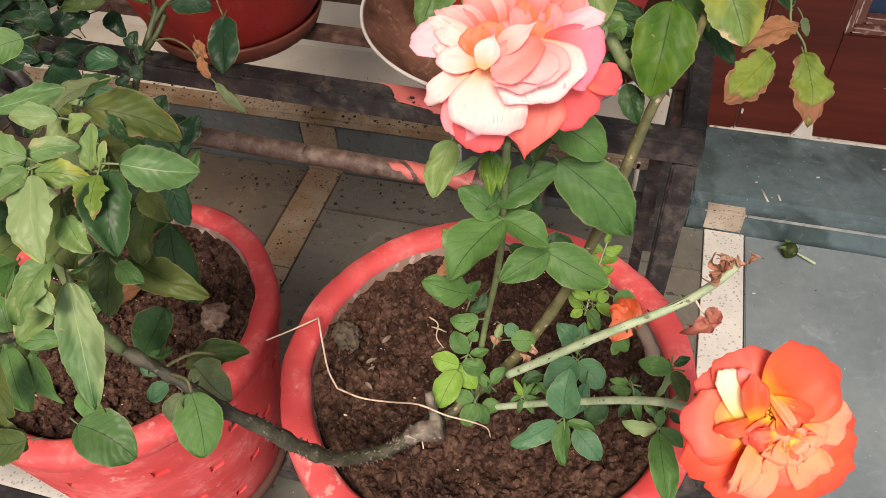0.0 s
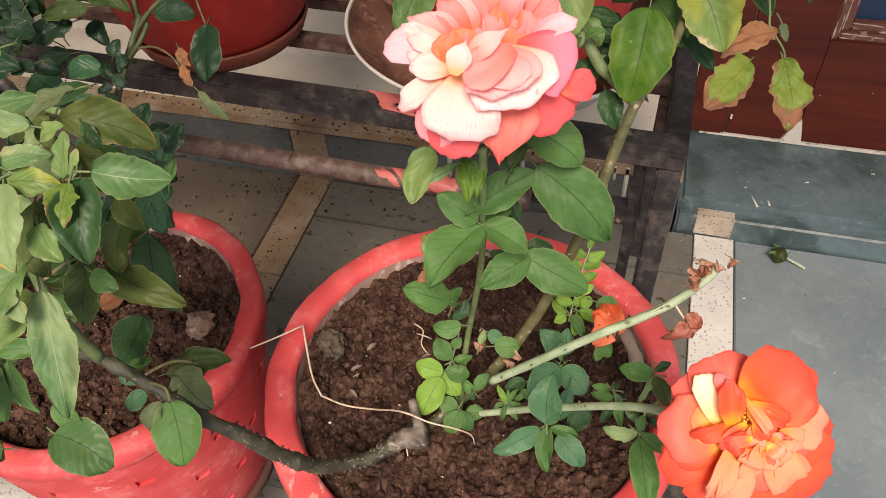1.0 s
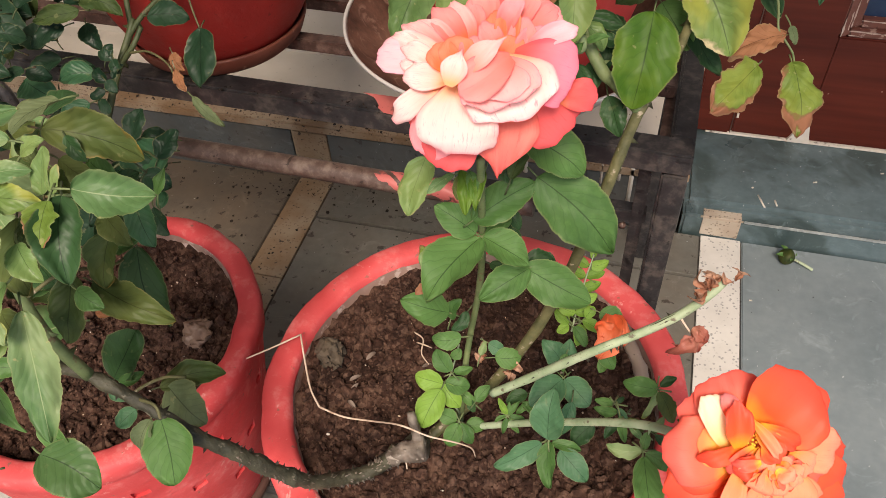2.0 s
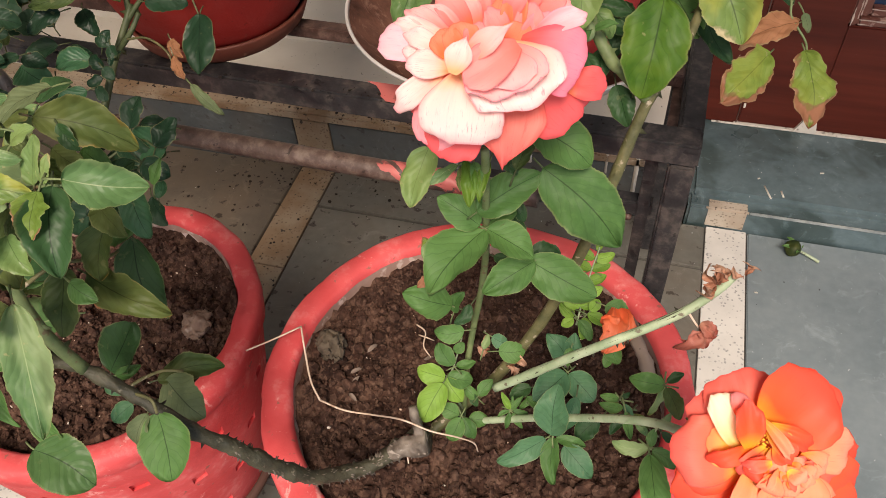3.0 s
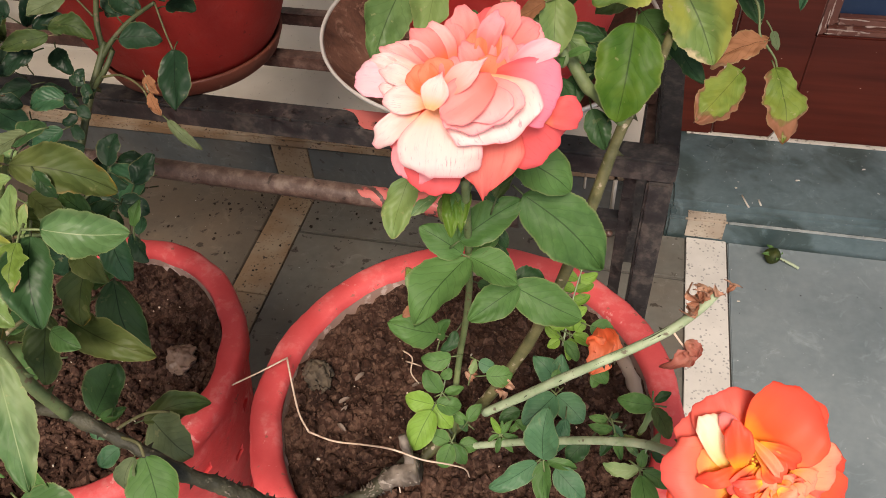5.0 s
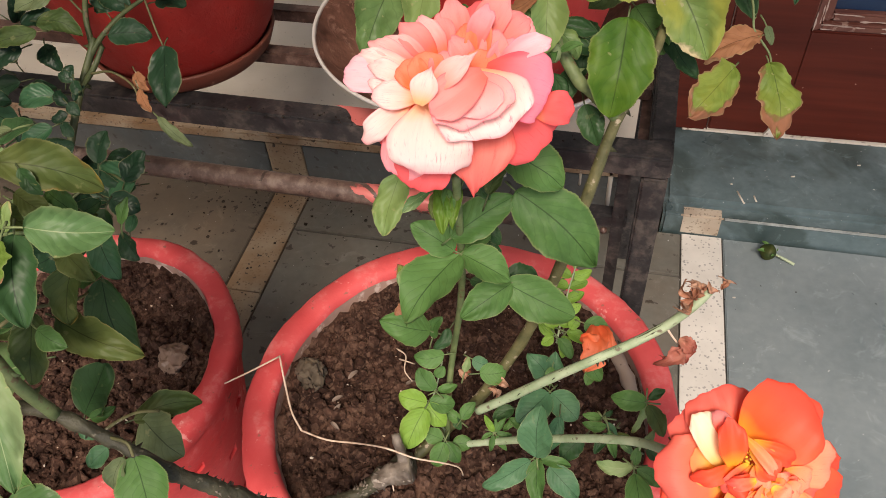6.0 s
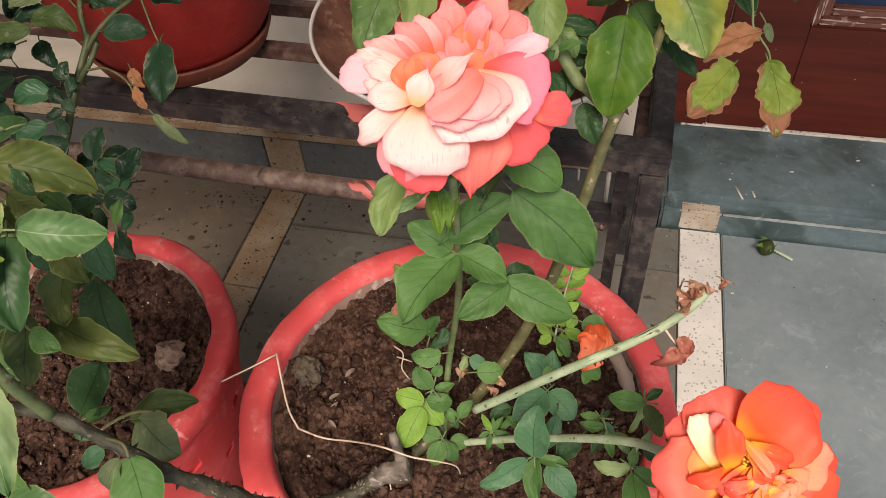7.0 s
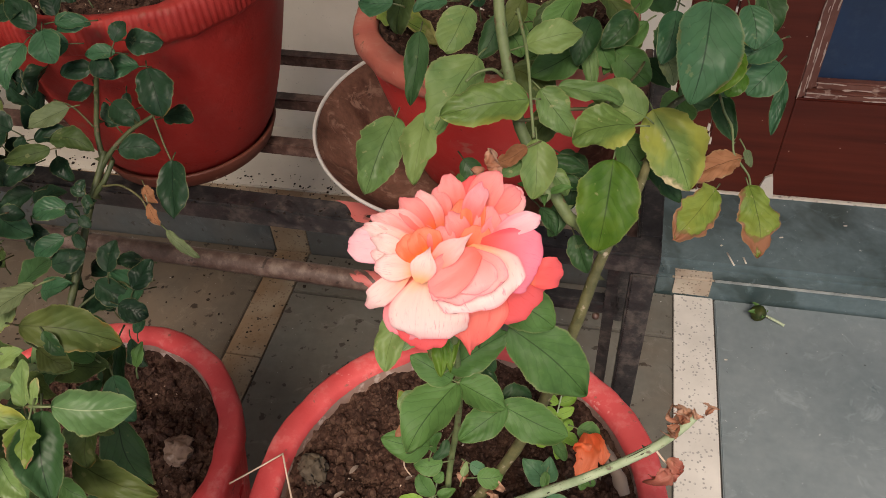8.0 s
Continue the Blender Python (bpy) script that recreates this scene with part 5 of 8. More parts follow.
leaf(bush_a, (0.114, 0.525, 0.500), (0.126, 0.522, 0.493), 0.40, "dark")
leaf(bush_a, (0.110, 0.535, 0.503), (0.100, 0.526, 0.497), 0.45, "fresh")
leaf(bush_a, (0.199, 0.508, 0.595), (0.175, 0.507, 0.597), 0.56, "fresh")
leaf(bush_a, (0.200, 0.509, 0.598), (0.210, 0.516, 0.602), 0.50, "dark")
leaf(bush_a, (0.200, 0.506, 0.596), (0.212, 0.490, 0.585), 0.50, "olive")
leaf(bush_a, (0.199, 0.513, 0.588), (0.193, 0.495, 0.574), 0.24, "light")
leaf(bush_a, (0.194, 0.467, 0.583), (0.170, 0.466, 0.582), 0.42, "light")
leaf(bush_a, (0.195, 0.468, 0.583), (0.196, 0.477, 0.591), 0.55, "fresh")
leaf(bush_a, (0.196, 0.464, 0.586), (0.213, 0.459, 0.578), 0.50, "fresh")
leaf(bush_a, (0.195, 0.460, 0.587), (0.206, 0.414, 0.578), 0.40, "fresh")
leaf(bush_a, (0.194, 0.489, 0.569), (0.183, 0.494, 0.576), 0.50, "olive")
leaf(bush_a, (0.198, 0.485, 0.577), (0.206, 0.495, 0.585), 0.40, "light")
leaf(bush_a, (0.201, 0.479, 0.585), (0.211, 0.476, 0.580), 0.50, "dark")
leaf(bush_a, (0.176, 0.506, 0.561), (0.159, 0.504, 0.564), 0.42, "fresh")
leaf(bush_a, (0.172, 0.508, 0.564), (0.168, 0.500, 0.558), 0.45, "olive")
leaf(bush_a, (0.176, 0.508, 0.563), (0.185, 0.500, 0.553), 0.40, "sage")
leaf(bush_a, (0.173, 0.512, 0.561), (0.159, 0.511, 0.563), 0.45, "fresh")
leaf(bush_a, (0.178, 0.499, 0.568), (0.184, 0.486, 0.555), 0.34, "fresh")
leaf(bush_a, (0.180, 0.503, 0.558), (0.170, 0.490, 0.548), 0.40, "dark")
leaf(bush_a, (0.174, 0.516, 0.557), (0.180, 0.521, 0.559), 0.50, "dark")
leaf(bush_a, (0.185, 0.490, 0.572), (0.195, 0.485, 0.565), 0.40, "light")

# young pinnate shoot beside the main cane
part("leaf_stalk", tube([(0.132, 0.608, 0.511), (0.134, 0.616, 0.532), (0.137, 0.626, 0.559), (0.141, 0.636, 0.581)], 0.0009, 0.0005, 6, 4), STEM, bush_a)
leaf(bush_a, (0.133, 0.612, 0.531), (0.117, 0.613, 0.536), 0.55, "lime")
leaf(bush_a, (0.133, 0.612, 0.531), (0.149, 0.620, 0.533), 0.52, "lime")
leaf(bush_a, (0.134, 0.618, 0.541), (0.118, 0.619, 0.546), 0.55, "lime")
leaf(bush_a, (0.134, 0.618, 0.541), (0.149, 0.626, 0.544), 0.54, "lime")
leaf(bush_a, (0.135, 0.623, 0.551), (0.119, 0.624, 0.556), 0.55, "lime")
leaf(bush_a, (0.135, 0.623, 0.551), (0.150, 0.631, 0.554), 0.53, "lime")
leaf(bush_a, (0.137, 0.628, 0.561), (0.121, 0.629, 0.566), 0.54, "lime")
leaf(bush_a, (0.137, 0.628, 0.561), (0.152, 0.636, 0.563), 0.53, "lime")
leaf(bush_a, (0.138, 0.633, 0.569), (0.123, 0.633, 0.574), 0.57, "lime")
leaf(bush_a, (0.138, 0.633, 0.569), (0.154, 0.640, 0.572), 0.51, "lime")
leaf(bush_a, (0.140, 0.635, 0.577), (0.141, 0.644, 0.584), 0.50, "lime")
leaf(bush_a, (0.129, 0.609, 0.520), (0.115, 0.615, 0.529), 0.56, "lime")
leaf(bush_a, (0.129, 0.608, 0.519), (0.120, 0.601, 0.515), 0.74, "lime")
leaf(bush_a, (0.138, 0.605, 0.527), (0.139, 0.591, 0.514), 0.61, "lime")
leaf(bush_a, (0.140, 0.604, 0.533), (0.156, 0.601, 0.526), 0.60, "lime")
leaf(bush_a, (0.142, 0.607, 0.534), (0.148, 0.615, 0.541), 0.79, "lime")
leaf(bush_a, (0.134, 0.599, 0.530), (0.146, 0.589, 0.518), 0.54, "fresh")
leaf(bush_a, (0.153, 0.600, 0.553), (0.172, 0.598, 0.546), 0.88, "fresh")
leaf(bush_a, (0.165, 0.569, 0.535), (0.160, 0.559, 0.528), 0.70, "fresh")
leaf(bush_a, (0.159, 0.573, 0.547), (0.171, 0.560, 0.533), 0.61, "fresh")

# upper leaves over the rack
leaf(bush_a, (0.099, 0.661, 0.829), (0.045, 0.637, 0.828), 0.50, "turning")
leaf(bush_a, (0.104, 0.684, 0.822), (0.130, 0.667, 0.798), 0.56, "soft")
leaf(bush_a, (0.115, 0.692, 0.820), (0.161, 0.695, 0.810), 0.30, "soft")
leaf(bush_a, (0.167, 0.672, 0.807), (0.128, 0.657, 0.803), 0.80, "turning")
leaf(bush_a, (0.180, 0.716, 0.790), (0.212, 0.686, 0.744), 0.64, "turning")
leaf(bush_a, (0.175, 0.703, 0.793), (0.138, 0.712, 0.811), 0.72, "soft")
leaf(bush_a, (0.107, 0.640, 0.814), (0.110, 0.613, 0.786), 0.56, "soft")
leaf(bush_a, (0.102, 0.631, 0.814), (0.083, 0.619, 0.807), 0.45, "brown")
leaf(bush_a, (0.103, 0.632, 0.807), (0.087, 0.619, 0.799), 0.55, "soft")
leaf(bush_a, (0.007, 0.666, 0.803), (-0.005, 0.618, 0.773), 0.54, "soft")
leaf(bush_a, (0.027, 0.673, 0.804), (0.025, 0.629, 0.776), 0.44, "soft")
leaf(bush_a, (0.059, 0.698, 0.835), (0.033, 0.655, 0.799), 0.60, "soft")
leaf(bush_a, (0.015, 0.719, 0.839), (0.013, 0.681, 0.802), 0.32, "dark")
leaf(bush_a, (0.044, 0.748, 0.844), (0.031, 0.722, 0.822), 0.85, "soft")
leaf(bush_a, (0.091, 0.702, 0.843), (0.129, 0.717, 0.848), 0.52, "soft")
leaf(bush_a, (0.124, 0.752, 0.812), (0.091, 0.731, 0.801), 0.66, "fresh")
leaf(bush_a, (0.127, 0.759, 0.819), (0.137, 0.731, 0.788), 0.30, "soft")
leaf(bush_a, (0.170, 0.777, 0.824), (0.141, 0.744, 0.800), 0.42, "fresh")
leaf(bush_a, (0.068, 0.748, 0.839), (0.056, 0.723, 0.817), 0.50, "dark")
leaf(bush_a, (0.203, 0.699, 0.881), (0.198, 0.653, 0.837), 0.62, "blue")
leaf(bush_a, (0.184, 0.705, 0.871), (0.178, 0.680, 0.848), 0.55, "blue")
leaf(bush_a, (0.179, 0.689, 0.850), (0.188, 0.677, 0.835), 0.60, "grey")
leaf(bush_a, (0.224, 0.702, 0.850), (0.213, 0.679, 0.830), 0.60, "moss")
leaf(bush_a, (0.235, 0.720, 0.821), (0.225, 0.707, 0.811), 0.80, "moss")
leaf(bush_a, (0.259, 0.739, 0.819), (0.240, 0.719, 0.805), 0.86, "blue")
leaf(bush_a, (0.256, 0.740, 0.836), (0.230, 0.725, 0.827), 0.70, "blue")
leaf(bush_a, (0.232, 0.742, 0.858), (0.238, 0.722, 0.837), 0.85, "blue")
leaf(bush_a, (0.273, 0.769, 0.787), (0.267, 0.738, 0.759), 0.24, "blue")
leaf(bush_a, (0.233, 0.798, 0.756), (0.250, 0.773, 0.726), 0.42, "dark")
leaf(bush_a, (0.217, 0.790, 0.752), (0.212, 0.778, 0.742), 0.40, "olive")
leaf(bush_a, (0.257, 0.757, 0.731), (0.263, 0.749, 0.720), 0.50, "grey")
leaf(bush_a, (0.113, 0.668, 0.775), (0.138, 0.669, 0.770), 0.50, "dark")
leaf(bush_a, (0.130, 0.673, 0.761), (0.131, 0.655, 0.743), 0.50, "dark")
leaf(bush_a, (0.111, 0.644, 0.753), (0.125, 0.633, 0.738), 0.60, "dark")
leaf(bush_a, (0.156, 0.659, 0.788), (0.152, 0.623, 0.737), 0.65, "moss")
leaf(bush_a, (0.186, 0.724, 0.742), (0.211, 0.704, 0.717), 0.52, "dark")
leaf(bush_a, (0.254, 0.751, 0.727), (0.215, 0.726, 0.722), 0.41, "brown")
leaf(bush_a, (0.236, 0.724, 0.715), (0.207, 0.678, 0.703), 0.50, "scorched")
leaf(bush_a, (0.261, 0.733, 0.715), (0.273, 0.686, 0.684), 0.49, "scorched")
leaf(bush_a, (0.135, 0.642, 0.732), (0.147, 0.624, 0.712), 0.56, "dark")
leaf(bush_a, (0.113, 0.656, 0.764), (0.138, 0.661, 0.761), 0.60, "dark")
leaf(bush_a, (0.123, 0.652, 0.751), (0.119, 0.633, 0.735), 0.56, "dark")
leaf(bush_a, (0.113, 0.656, 0.778), (0.129, 0.646, 0.764), 0.58, "soft")
leaf(bush_a, (0.202, 0.774, 0.758), (0.232, 0.790, 0.766), 0.88, "dark")
leaf(bush_a, (0.120, 0.750, 0.855), (0.107, 0.719, 0.828), 0.54, "fresh")
leaf(bush_a, (0.132, 0.760, 0.834), (0.124, 0.734, 0.810), 0.58, "dark")
leaf(bush_a, (0.080, 0.769, 0.842), (0.066, 0.744, 0.821), 0.51, "olive")
leaf(bush_a, (0.159, 0.769, 0.835), (0.140, 0.746, 0.818), 0.59, "dark")
leaf(bush_a, (0.102, 0.782, 0.834), (0.093, 0.756, 0.811), 0.54, "olive")
leaf(bush_a, (0.029, 0.747, 0.848), (0.006, 0.737, 0.844), 0.63, "blue")
leaf(bush_a, (0.138, 0.759, 0.817), (0.149, 0.746, 0.802), 0.72, "fresh")
leaf(bush_a, (0.099, 0.745, 0.799), (0.122, 0.759, 0.806), 0.90, "fresh")
leaf(bush_a, (0.205, 0.761, 0.801), (0.188, 0.769, 0.814), 1.08, "dark")
leaf(bush_a, (0.250, 0.809, 0.836), (0.261, 0.788, 0.812), 0.61, "dark")
leaf(bush_a, (0.047, 0.694, 0.749), (0.061, 0.685, 0.736), 0.80, "dark")
part("leaf_stalk", tube([(0.079, 0.684, 0.829), (0.073, 0.677, 0.839), (0.063, 0.673, 0.838), (0.058, 0.664, 0.837)], 0.0013, 0.0008, 6, 4), STEM_MID, bush_a)
part("leaf_stalk", tube([(0.081, 0.662, 0.815), (0.096, 0.670, 0.806), (0.121, 0.685, 0.806), (0.145, 0.696, 0.804), (0.164, 0.727, 0.807), (0.171, 0.746, 0.809)], 0.0013, 0.0011, 6, 4), STEM_OLD, bush_a)
leaf(bush_a, (0.076, 0.745, 0.798), (0.111, 0.733, 0.784), 0.66, "olive")
leaf(bush_a, (0.116, 0.773, 0.822), (0.094, 0.750, 0.806), 0.77, "moss")
leaf(bush_a, (0.150, 0.756, 0.811), (0.177, 0.744, 0.792), 0.75, "fresh")
leaf(bush_a, (0.113, 0.719, 0.784), (0.093, 0.684, 0.770), 0.53, "olive")
leaf(bush_a, (0.165, 0.777, 0.813), (0.148, 0.753, 0.794), 0.72, "moss")
leaf(bush_a, (0.138, 0.783, 0.840), (0.157, 0.766, 0.819), 0.70, "olive")
leaf(bush_a, (0.062, 0.767, 0.823), (0.085, 0.753, 0.804), 0.72, "fresh")
leaf(bush_a, (0.161, 0.731, 0.755), (0.186, 0.711, 0.730), 0.65, "fresh")
leaf(bush_a, (0.118, 0.696, 0.761), (0.140, 0.689, 0.748), 0.71, "dark")
leaf(bush_a, (0.118, 0.761, 0.796), (0.143, 0.779, 0.806), 0.79, "dark")
leaf(bush_a, (0.048, 0.723, 0.805), (0.031, 0.701, 0.789), 0.59, "soft")
leaf(bush_a, (0.197, 0.771, 0.828), (0.182, 0.751, 0.811), 0.93, "dark")

# leaves at the end of the old branch
leaf(bush_a, (-0.088, 0.402, 0.820), (-0.055, 0.415, 0.810), 0.54, "light")
leaf(bush_a, (-0.097, 0.403, 0.813), (-0.083, 0.371, 0.789), 0.52, "dark")
leaf(bush_a, (-0.098, 0.396, 0.816), (-0.094, 0.376, 0.805), 0.60, "scorched")
leaf(bush_a, (-0.113, 0.407, 0.807), (-0.113, 0.421, 0.826), 0.50, "soft")
leaf(bush_a, (-0.106, 0.407, 0.809), (-0.104, 0.415, 0.821), 0.42, "soft")
leaf(bush_a, (-0.139, 0.399, 0.818), (-0.115, 0.410, 0.821), 0.44, "light")
leaf(bush_a, (-0.137, 0.394, 0.811), (-0.105, 0.398, 0.809), 0.44, "turning")
leaf(bush_a, (-0.133, 0.391, 0.813), (-0.115, 0.356, 0.791), 0.52, "light")
leaf(bush_a, (-0.133, 0.422, 0.825), (-0.158, 0.417, 0.827), 0.46, "light")
leaf(bush_a, (-0.172, 0.422, 0.824), (-0.137, 0.439, 0.832), 0.34, "light")
leaf(bush_a, (-0.136, 0.397, 0.819), (-0.161, 0.399, 0.828), 0.60, "soft")
leaf(bush_a, (-0.135, 0.393, 0.815), (-0.156, 0.377, 0.807), 0.50, "soft")
leaf(bush_a, (-0.146, 0.453, 0.806), (-0.099, 0.466, 0.783), 0.44, "olive")
leaf(bush_a, (-0.161, 0.486, 0.799), (-0.180, 0.459, 0.794), 0.62, "grey")
leaf(bush_a, (-0.148, 0.456, 0.782), (-0.128, 0.452, 0.773), 0.62, "olive")
leaf(bush_a, (-0.145, 0.411, 0.780), (-0.127, 0.381, 0.757), 0.72, "olive")
leaf(bush_a, (-0.123, 0.468, 0.745), (-0.107, 0.451, 0.725), 0.60, "blue")
leaf(bush_a, (-0.131, 0.462, 0.710), (-0.122, 0.446, 0.644), 0.44, "dark")
leaf(bush_a, (-0.127, 0.446, 0.740), (-0.125, 0.421, 0.717), 0.62, "olive")
leaf(bush_a, (-0.141, 0.429, 0.711), (-0.085, 0.420, 0.701), 0.36, "olive")
leaf(bush_a, (-0.138, 0.417, 0.731), (-0.132, 0.386, 0.708), 0.62, "olive")
leaf(bush_a, (-0.123, 0.371, 0.760), (-0.101, 0.329, 0.711), 0.31, "light", 0.12, 0.03, 0.04, (0.55, -0.45, 0.62))
leaf(bush_a, (-0.125, 0.374, 0.777), (-0.136, 0.340, 0.758), 0.44, "soft")
leaf(bush_a, (-0.130, 0.363, 0.747), (-0.147, 0.345, 0.736), 0.60, "soft")
leaf(bush_a, (-0.154, 0.374, 0.698), (-0.181, 0.362, 0.701), 0.40, "fresh")
leaf(bush_a, (-0.202, 0.369, 0.679), (-0.180, 0.341, 0.655), 0.50, "fresh")
leaf(bush_a, (-0.184, 0.350, 0.698), (-0.171, 0.328, 0.675), 0.55, "olive")
leaf(bush_a, (-0.187, 0.371, 0.677), (-0.163, 0.353, 0.654), 0.34, "fresh")
leaf(bush_a, (-0.147, 0.344, 0.653), (-0.108, 0.337, 0.641), 0.74, "mid")
leaf(bush_a, (-0.151, 0.358, 0.664), (-0.129, 0.349, 0.649), 0.60, "fresh")
leaf(bush_a, (-0.107, 0.395, 0.625), (-0.088, 0.363, 0.601), 0.74, "fresh")
leaf(bush_a, (-0.160, 0.449, 0.561), (-0.118, 0.476, 0.556), 0.42, "olive")
leaf(bush_a, (-0.154, 0.451, 0.561), (-0.117, 0.433, 0.549), 0.84, "grey")
leaf(bush_a, (-0.124, 0.396, 0.627), (-0.134, 0.385, 0.620), 0.82, "sage")
leaf(bush_a, (-0.113, 0.393, 0.625), (-0.116, 0.376, 0.611), 0.55, "grey")
leaf(bush_a, (-0.171, 0.428, 0.600), (-0.156, 0.452, 0.630), 0.86, "dark")
leaf(bush_a, (-0.161, 0.423, 0.606), (-0.146, 0.432, 0.610), 0.50, "fresh")
leaf(bush_a, (-0.149, 0.405, 0.628), (-0.135, 0.404, 0.623), 0.60, "sage")
leaf(bush_a, (-0.128, 0.410, 0.790), (-0.130, 0.393, 0.783), 0.80, "olive")
leaf(bush_a, (-0.151, 0.379, 0.742), (-0.133, 0.367, 0.733), 0.60, "olive")
leaf(bush_a, (-0.142, 0.432, 0.814), (-0.129, 0.427, 0.806), 0.55, "olive")
leaf(bush_a, (-0.133, 0.453, 0.803), (-0.120, 0.446, 0.793), 0.50, "dark")
leaf(bush_a, (-0.246, 0.527, 0.791), (-0.269, 0.512, 0.784), 0.80, "fresh")
part("cane", tube([(-0.151, 0.400, 0.651), (-0.156, 0.396, 0.690), (-0.163, 0.401, 0.724), (-0.163, 0.407, 0.756), (-0.157, 0.410, 0.785), (-0.162, 0.427, 0.801)], 0.0042, 0.002, 9, 5, 0.05, 4), STEM_MID, bush_a)
part("cane", tube([(-0.179, 0.398, 0.657), (-0.187, 0.380, 0.685), (-0.192, 0.364, 0.699), (-0.205, 0.364, 0.716)], 0.0042, 0.003, 9, 5, 0.1, 3), BARK, bush_a)
part("leaf_stalk", tube([(-0.160, 0.402, 0.724), (-0.143, 0.417, 0.732), (-0.135, 0.443, 0.712), (-0.149, 0.474, 0.689)], 0.0013, 0.0009, 6, 4), STEM_OLD, bush_a)
part("leaf_stalk", tube([(-0.155, 0.408, 0.790), (-0.137, 0.411, 0.794), (-0.112, 0.408, 0.805), (-0.097, 0.409, 0.808)], 0.0011, 0.0009, 6, 4), STEM_MID, bush_a)
part("leaf_stalk", tube([(-0.127, 0.399, 0.637), (-0.122, 0.408, 0.637), (-0.115, 0.420, 0.632), (-0.107, 0.428, 0.623)], 0.0013, 0.001, 6, 4), STEM_OLD, bush_a)
part("leaf_stalk", tube([(-0.122, 0.399, 0.636), (-0.108, 0.397, 0.637), (-0.103, 0.392, 0.631)], 0.0012, 0.001, 6, 4), STEM_OLD, bush_a)

# the second bush, behind the smaller pot's rim
bush_b = thing("rose_bush", (-0.36, 0.655, 0.42), "tall rose bush with small dark green leaves beside the rack", "rose bush", "rose bushes")
part("cane", tube([(-0.309, 0.613, 0.594), (-0.304, 0.648, 0.626), (-0.300, 0.685, 0.661), (-0.293, 0.716, 0.690), (-0.293, 0.725, 0.697)], 0.0036, 0.0031, 9, 6, 0.08, 4), STEM_DARK, bush_b)
part("cane", tube([(-0.293, 0.720, 0.693), (-0.299, 0.734, 0.712), (-0.293, 0.744, 0.741), (-0.283, 0.746, 0.769), (-0.276, 0.747, 0.789)], 0.0027, 0.0019, 9, 6, 0.06, 4), STEM_DARK, bush_b)
part("cane", tube([(-0.294, 0.713, 0.686), (-0.282, 0.724, 0.701), (-0.265, 0.736, 0.715), (-0.241, 0.742, 0.729)], 0.0026, 0.0017, 9, 6, 0.06, 3), STEM_DARK, bush_b)
part("cane", tube([(-0.298, 0.693, 0.668), (-0.283, 0.700, 0.685), (-0.278, 0.714, 0.697)], 0.0026, 0.0022, 9, 6, 0.06, 3), STEM_DARK, bush_b)
part("leaf_stalk", tube([(-0.285, 0.696, 0.681), (-0.262, 0.693, 0.687), (-0.238, 0.682, 0.684), (-0.225, 0.668, 0.675)], 0.0012, 0.0008, 6, 4), STEM_OLD, bush_b)
part("leaf_stalk", tube([(-0.304, 0.738, 0.714), (-0.324, 0.747, 0.727), (-0.342, 0.748, 0.733)], 0.001, 0.0008, 6, 4), STEM_OLD, bush_b)
part("leaf_stalk", tube([(-0.241, 0.742, 0.729), (-0.229, 0.726, 0.711), (-0.221, 0.717, 0.700)], 0.001, 0.0008, 6, 4), STEM_OLD, bush_b)
leaf(bush_b, (-0.319, 0.737, 0.806), (-0.300, 0.736, 0.800), 0.70, "blue")
leaf(bush_b, (-0.291, 0.738, 0.799), (-0.324, 0.727, 0.798), 0.75, "blue")
leaf(bush_b, (-0.270, 0.742, 0.818), (-0.293, 0.732, 0.815), 0.60, "blue")
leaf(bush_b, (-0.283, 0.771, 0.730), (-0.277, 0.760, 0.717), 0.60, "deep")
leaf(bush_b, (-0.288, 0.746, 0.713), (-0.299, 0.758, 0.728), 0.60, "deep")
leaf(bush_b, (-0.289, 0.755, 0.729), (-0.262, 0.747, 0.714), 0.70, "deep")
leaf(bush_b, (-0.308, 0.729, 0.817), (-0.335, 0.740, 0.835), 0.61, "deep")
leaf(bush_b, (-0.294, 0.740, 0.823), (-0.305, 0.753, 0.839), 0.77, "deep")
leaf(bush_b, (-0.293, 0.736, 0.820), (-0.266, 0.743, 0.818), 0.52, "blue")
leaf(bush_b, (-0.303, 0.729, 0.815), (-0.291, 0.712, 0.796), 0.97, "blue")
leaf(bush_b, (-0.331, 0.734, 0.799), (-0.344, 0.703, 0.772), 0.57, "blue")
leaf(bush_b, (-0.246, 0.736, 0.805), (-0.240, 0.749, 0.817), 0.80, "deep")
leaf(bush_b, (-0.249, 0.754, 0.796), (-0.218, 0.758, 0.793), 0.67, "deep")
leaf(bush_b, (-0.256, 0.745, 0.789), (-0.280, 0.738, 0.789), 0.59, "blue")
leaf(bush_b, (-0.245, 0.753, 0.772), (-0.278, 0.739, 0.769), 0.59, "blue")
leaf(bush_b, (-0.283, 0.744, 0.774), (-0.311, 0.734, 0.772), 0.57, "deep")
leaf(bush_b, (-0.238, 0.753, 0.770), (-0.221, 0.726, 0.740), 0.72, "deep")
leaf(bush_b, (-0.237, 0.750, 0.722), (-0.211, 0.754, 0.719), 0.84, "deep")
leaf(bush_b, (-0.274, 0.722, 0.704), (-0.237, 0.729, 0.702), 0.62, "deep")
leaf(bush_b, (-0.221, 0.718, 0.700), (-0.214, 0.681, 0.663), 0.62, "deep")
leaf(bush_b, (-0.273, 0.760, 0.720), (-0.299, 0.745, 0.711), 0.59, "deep")
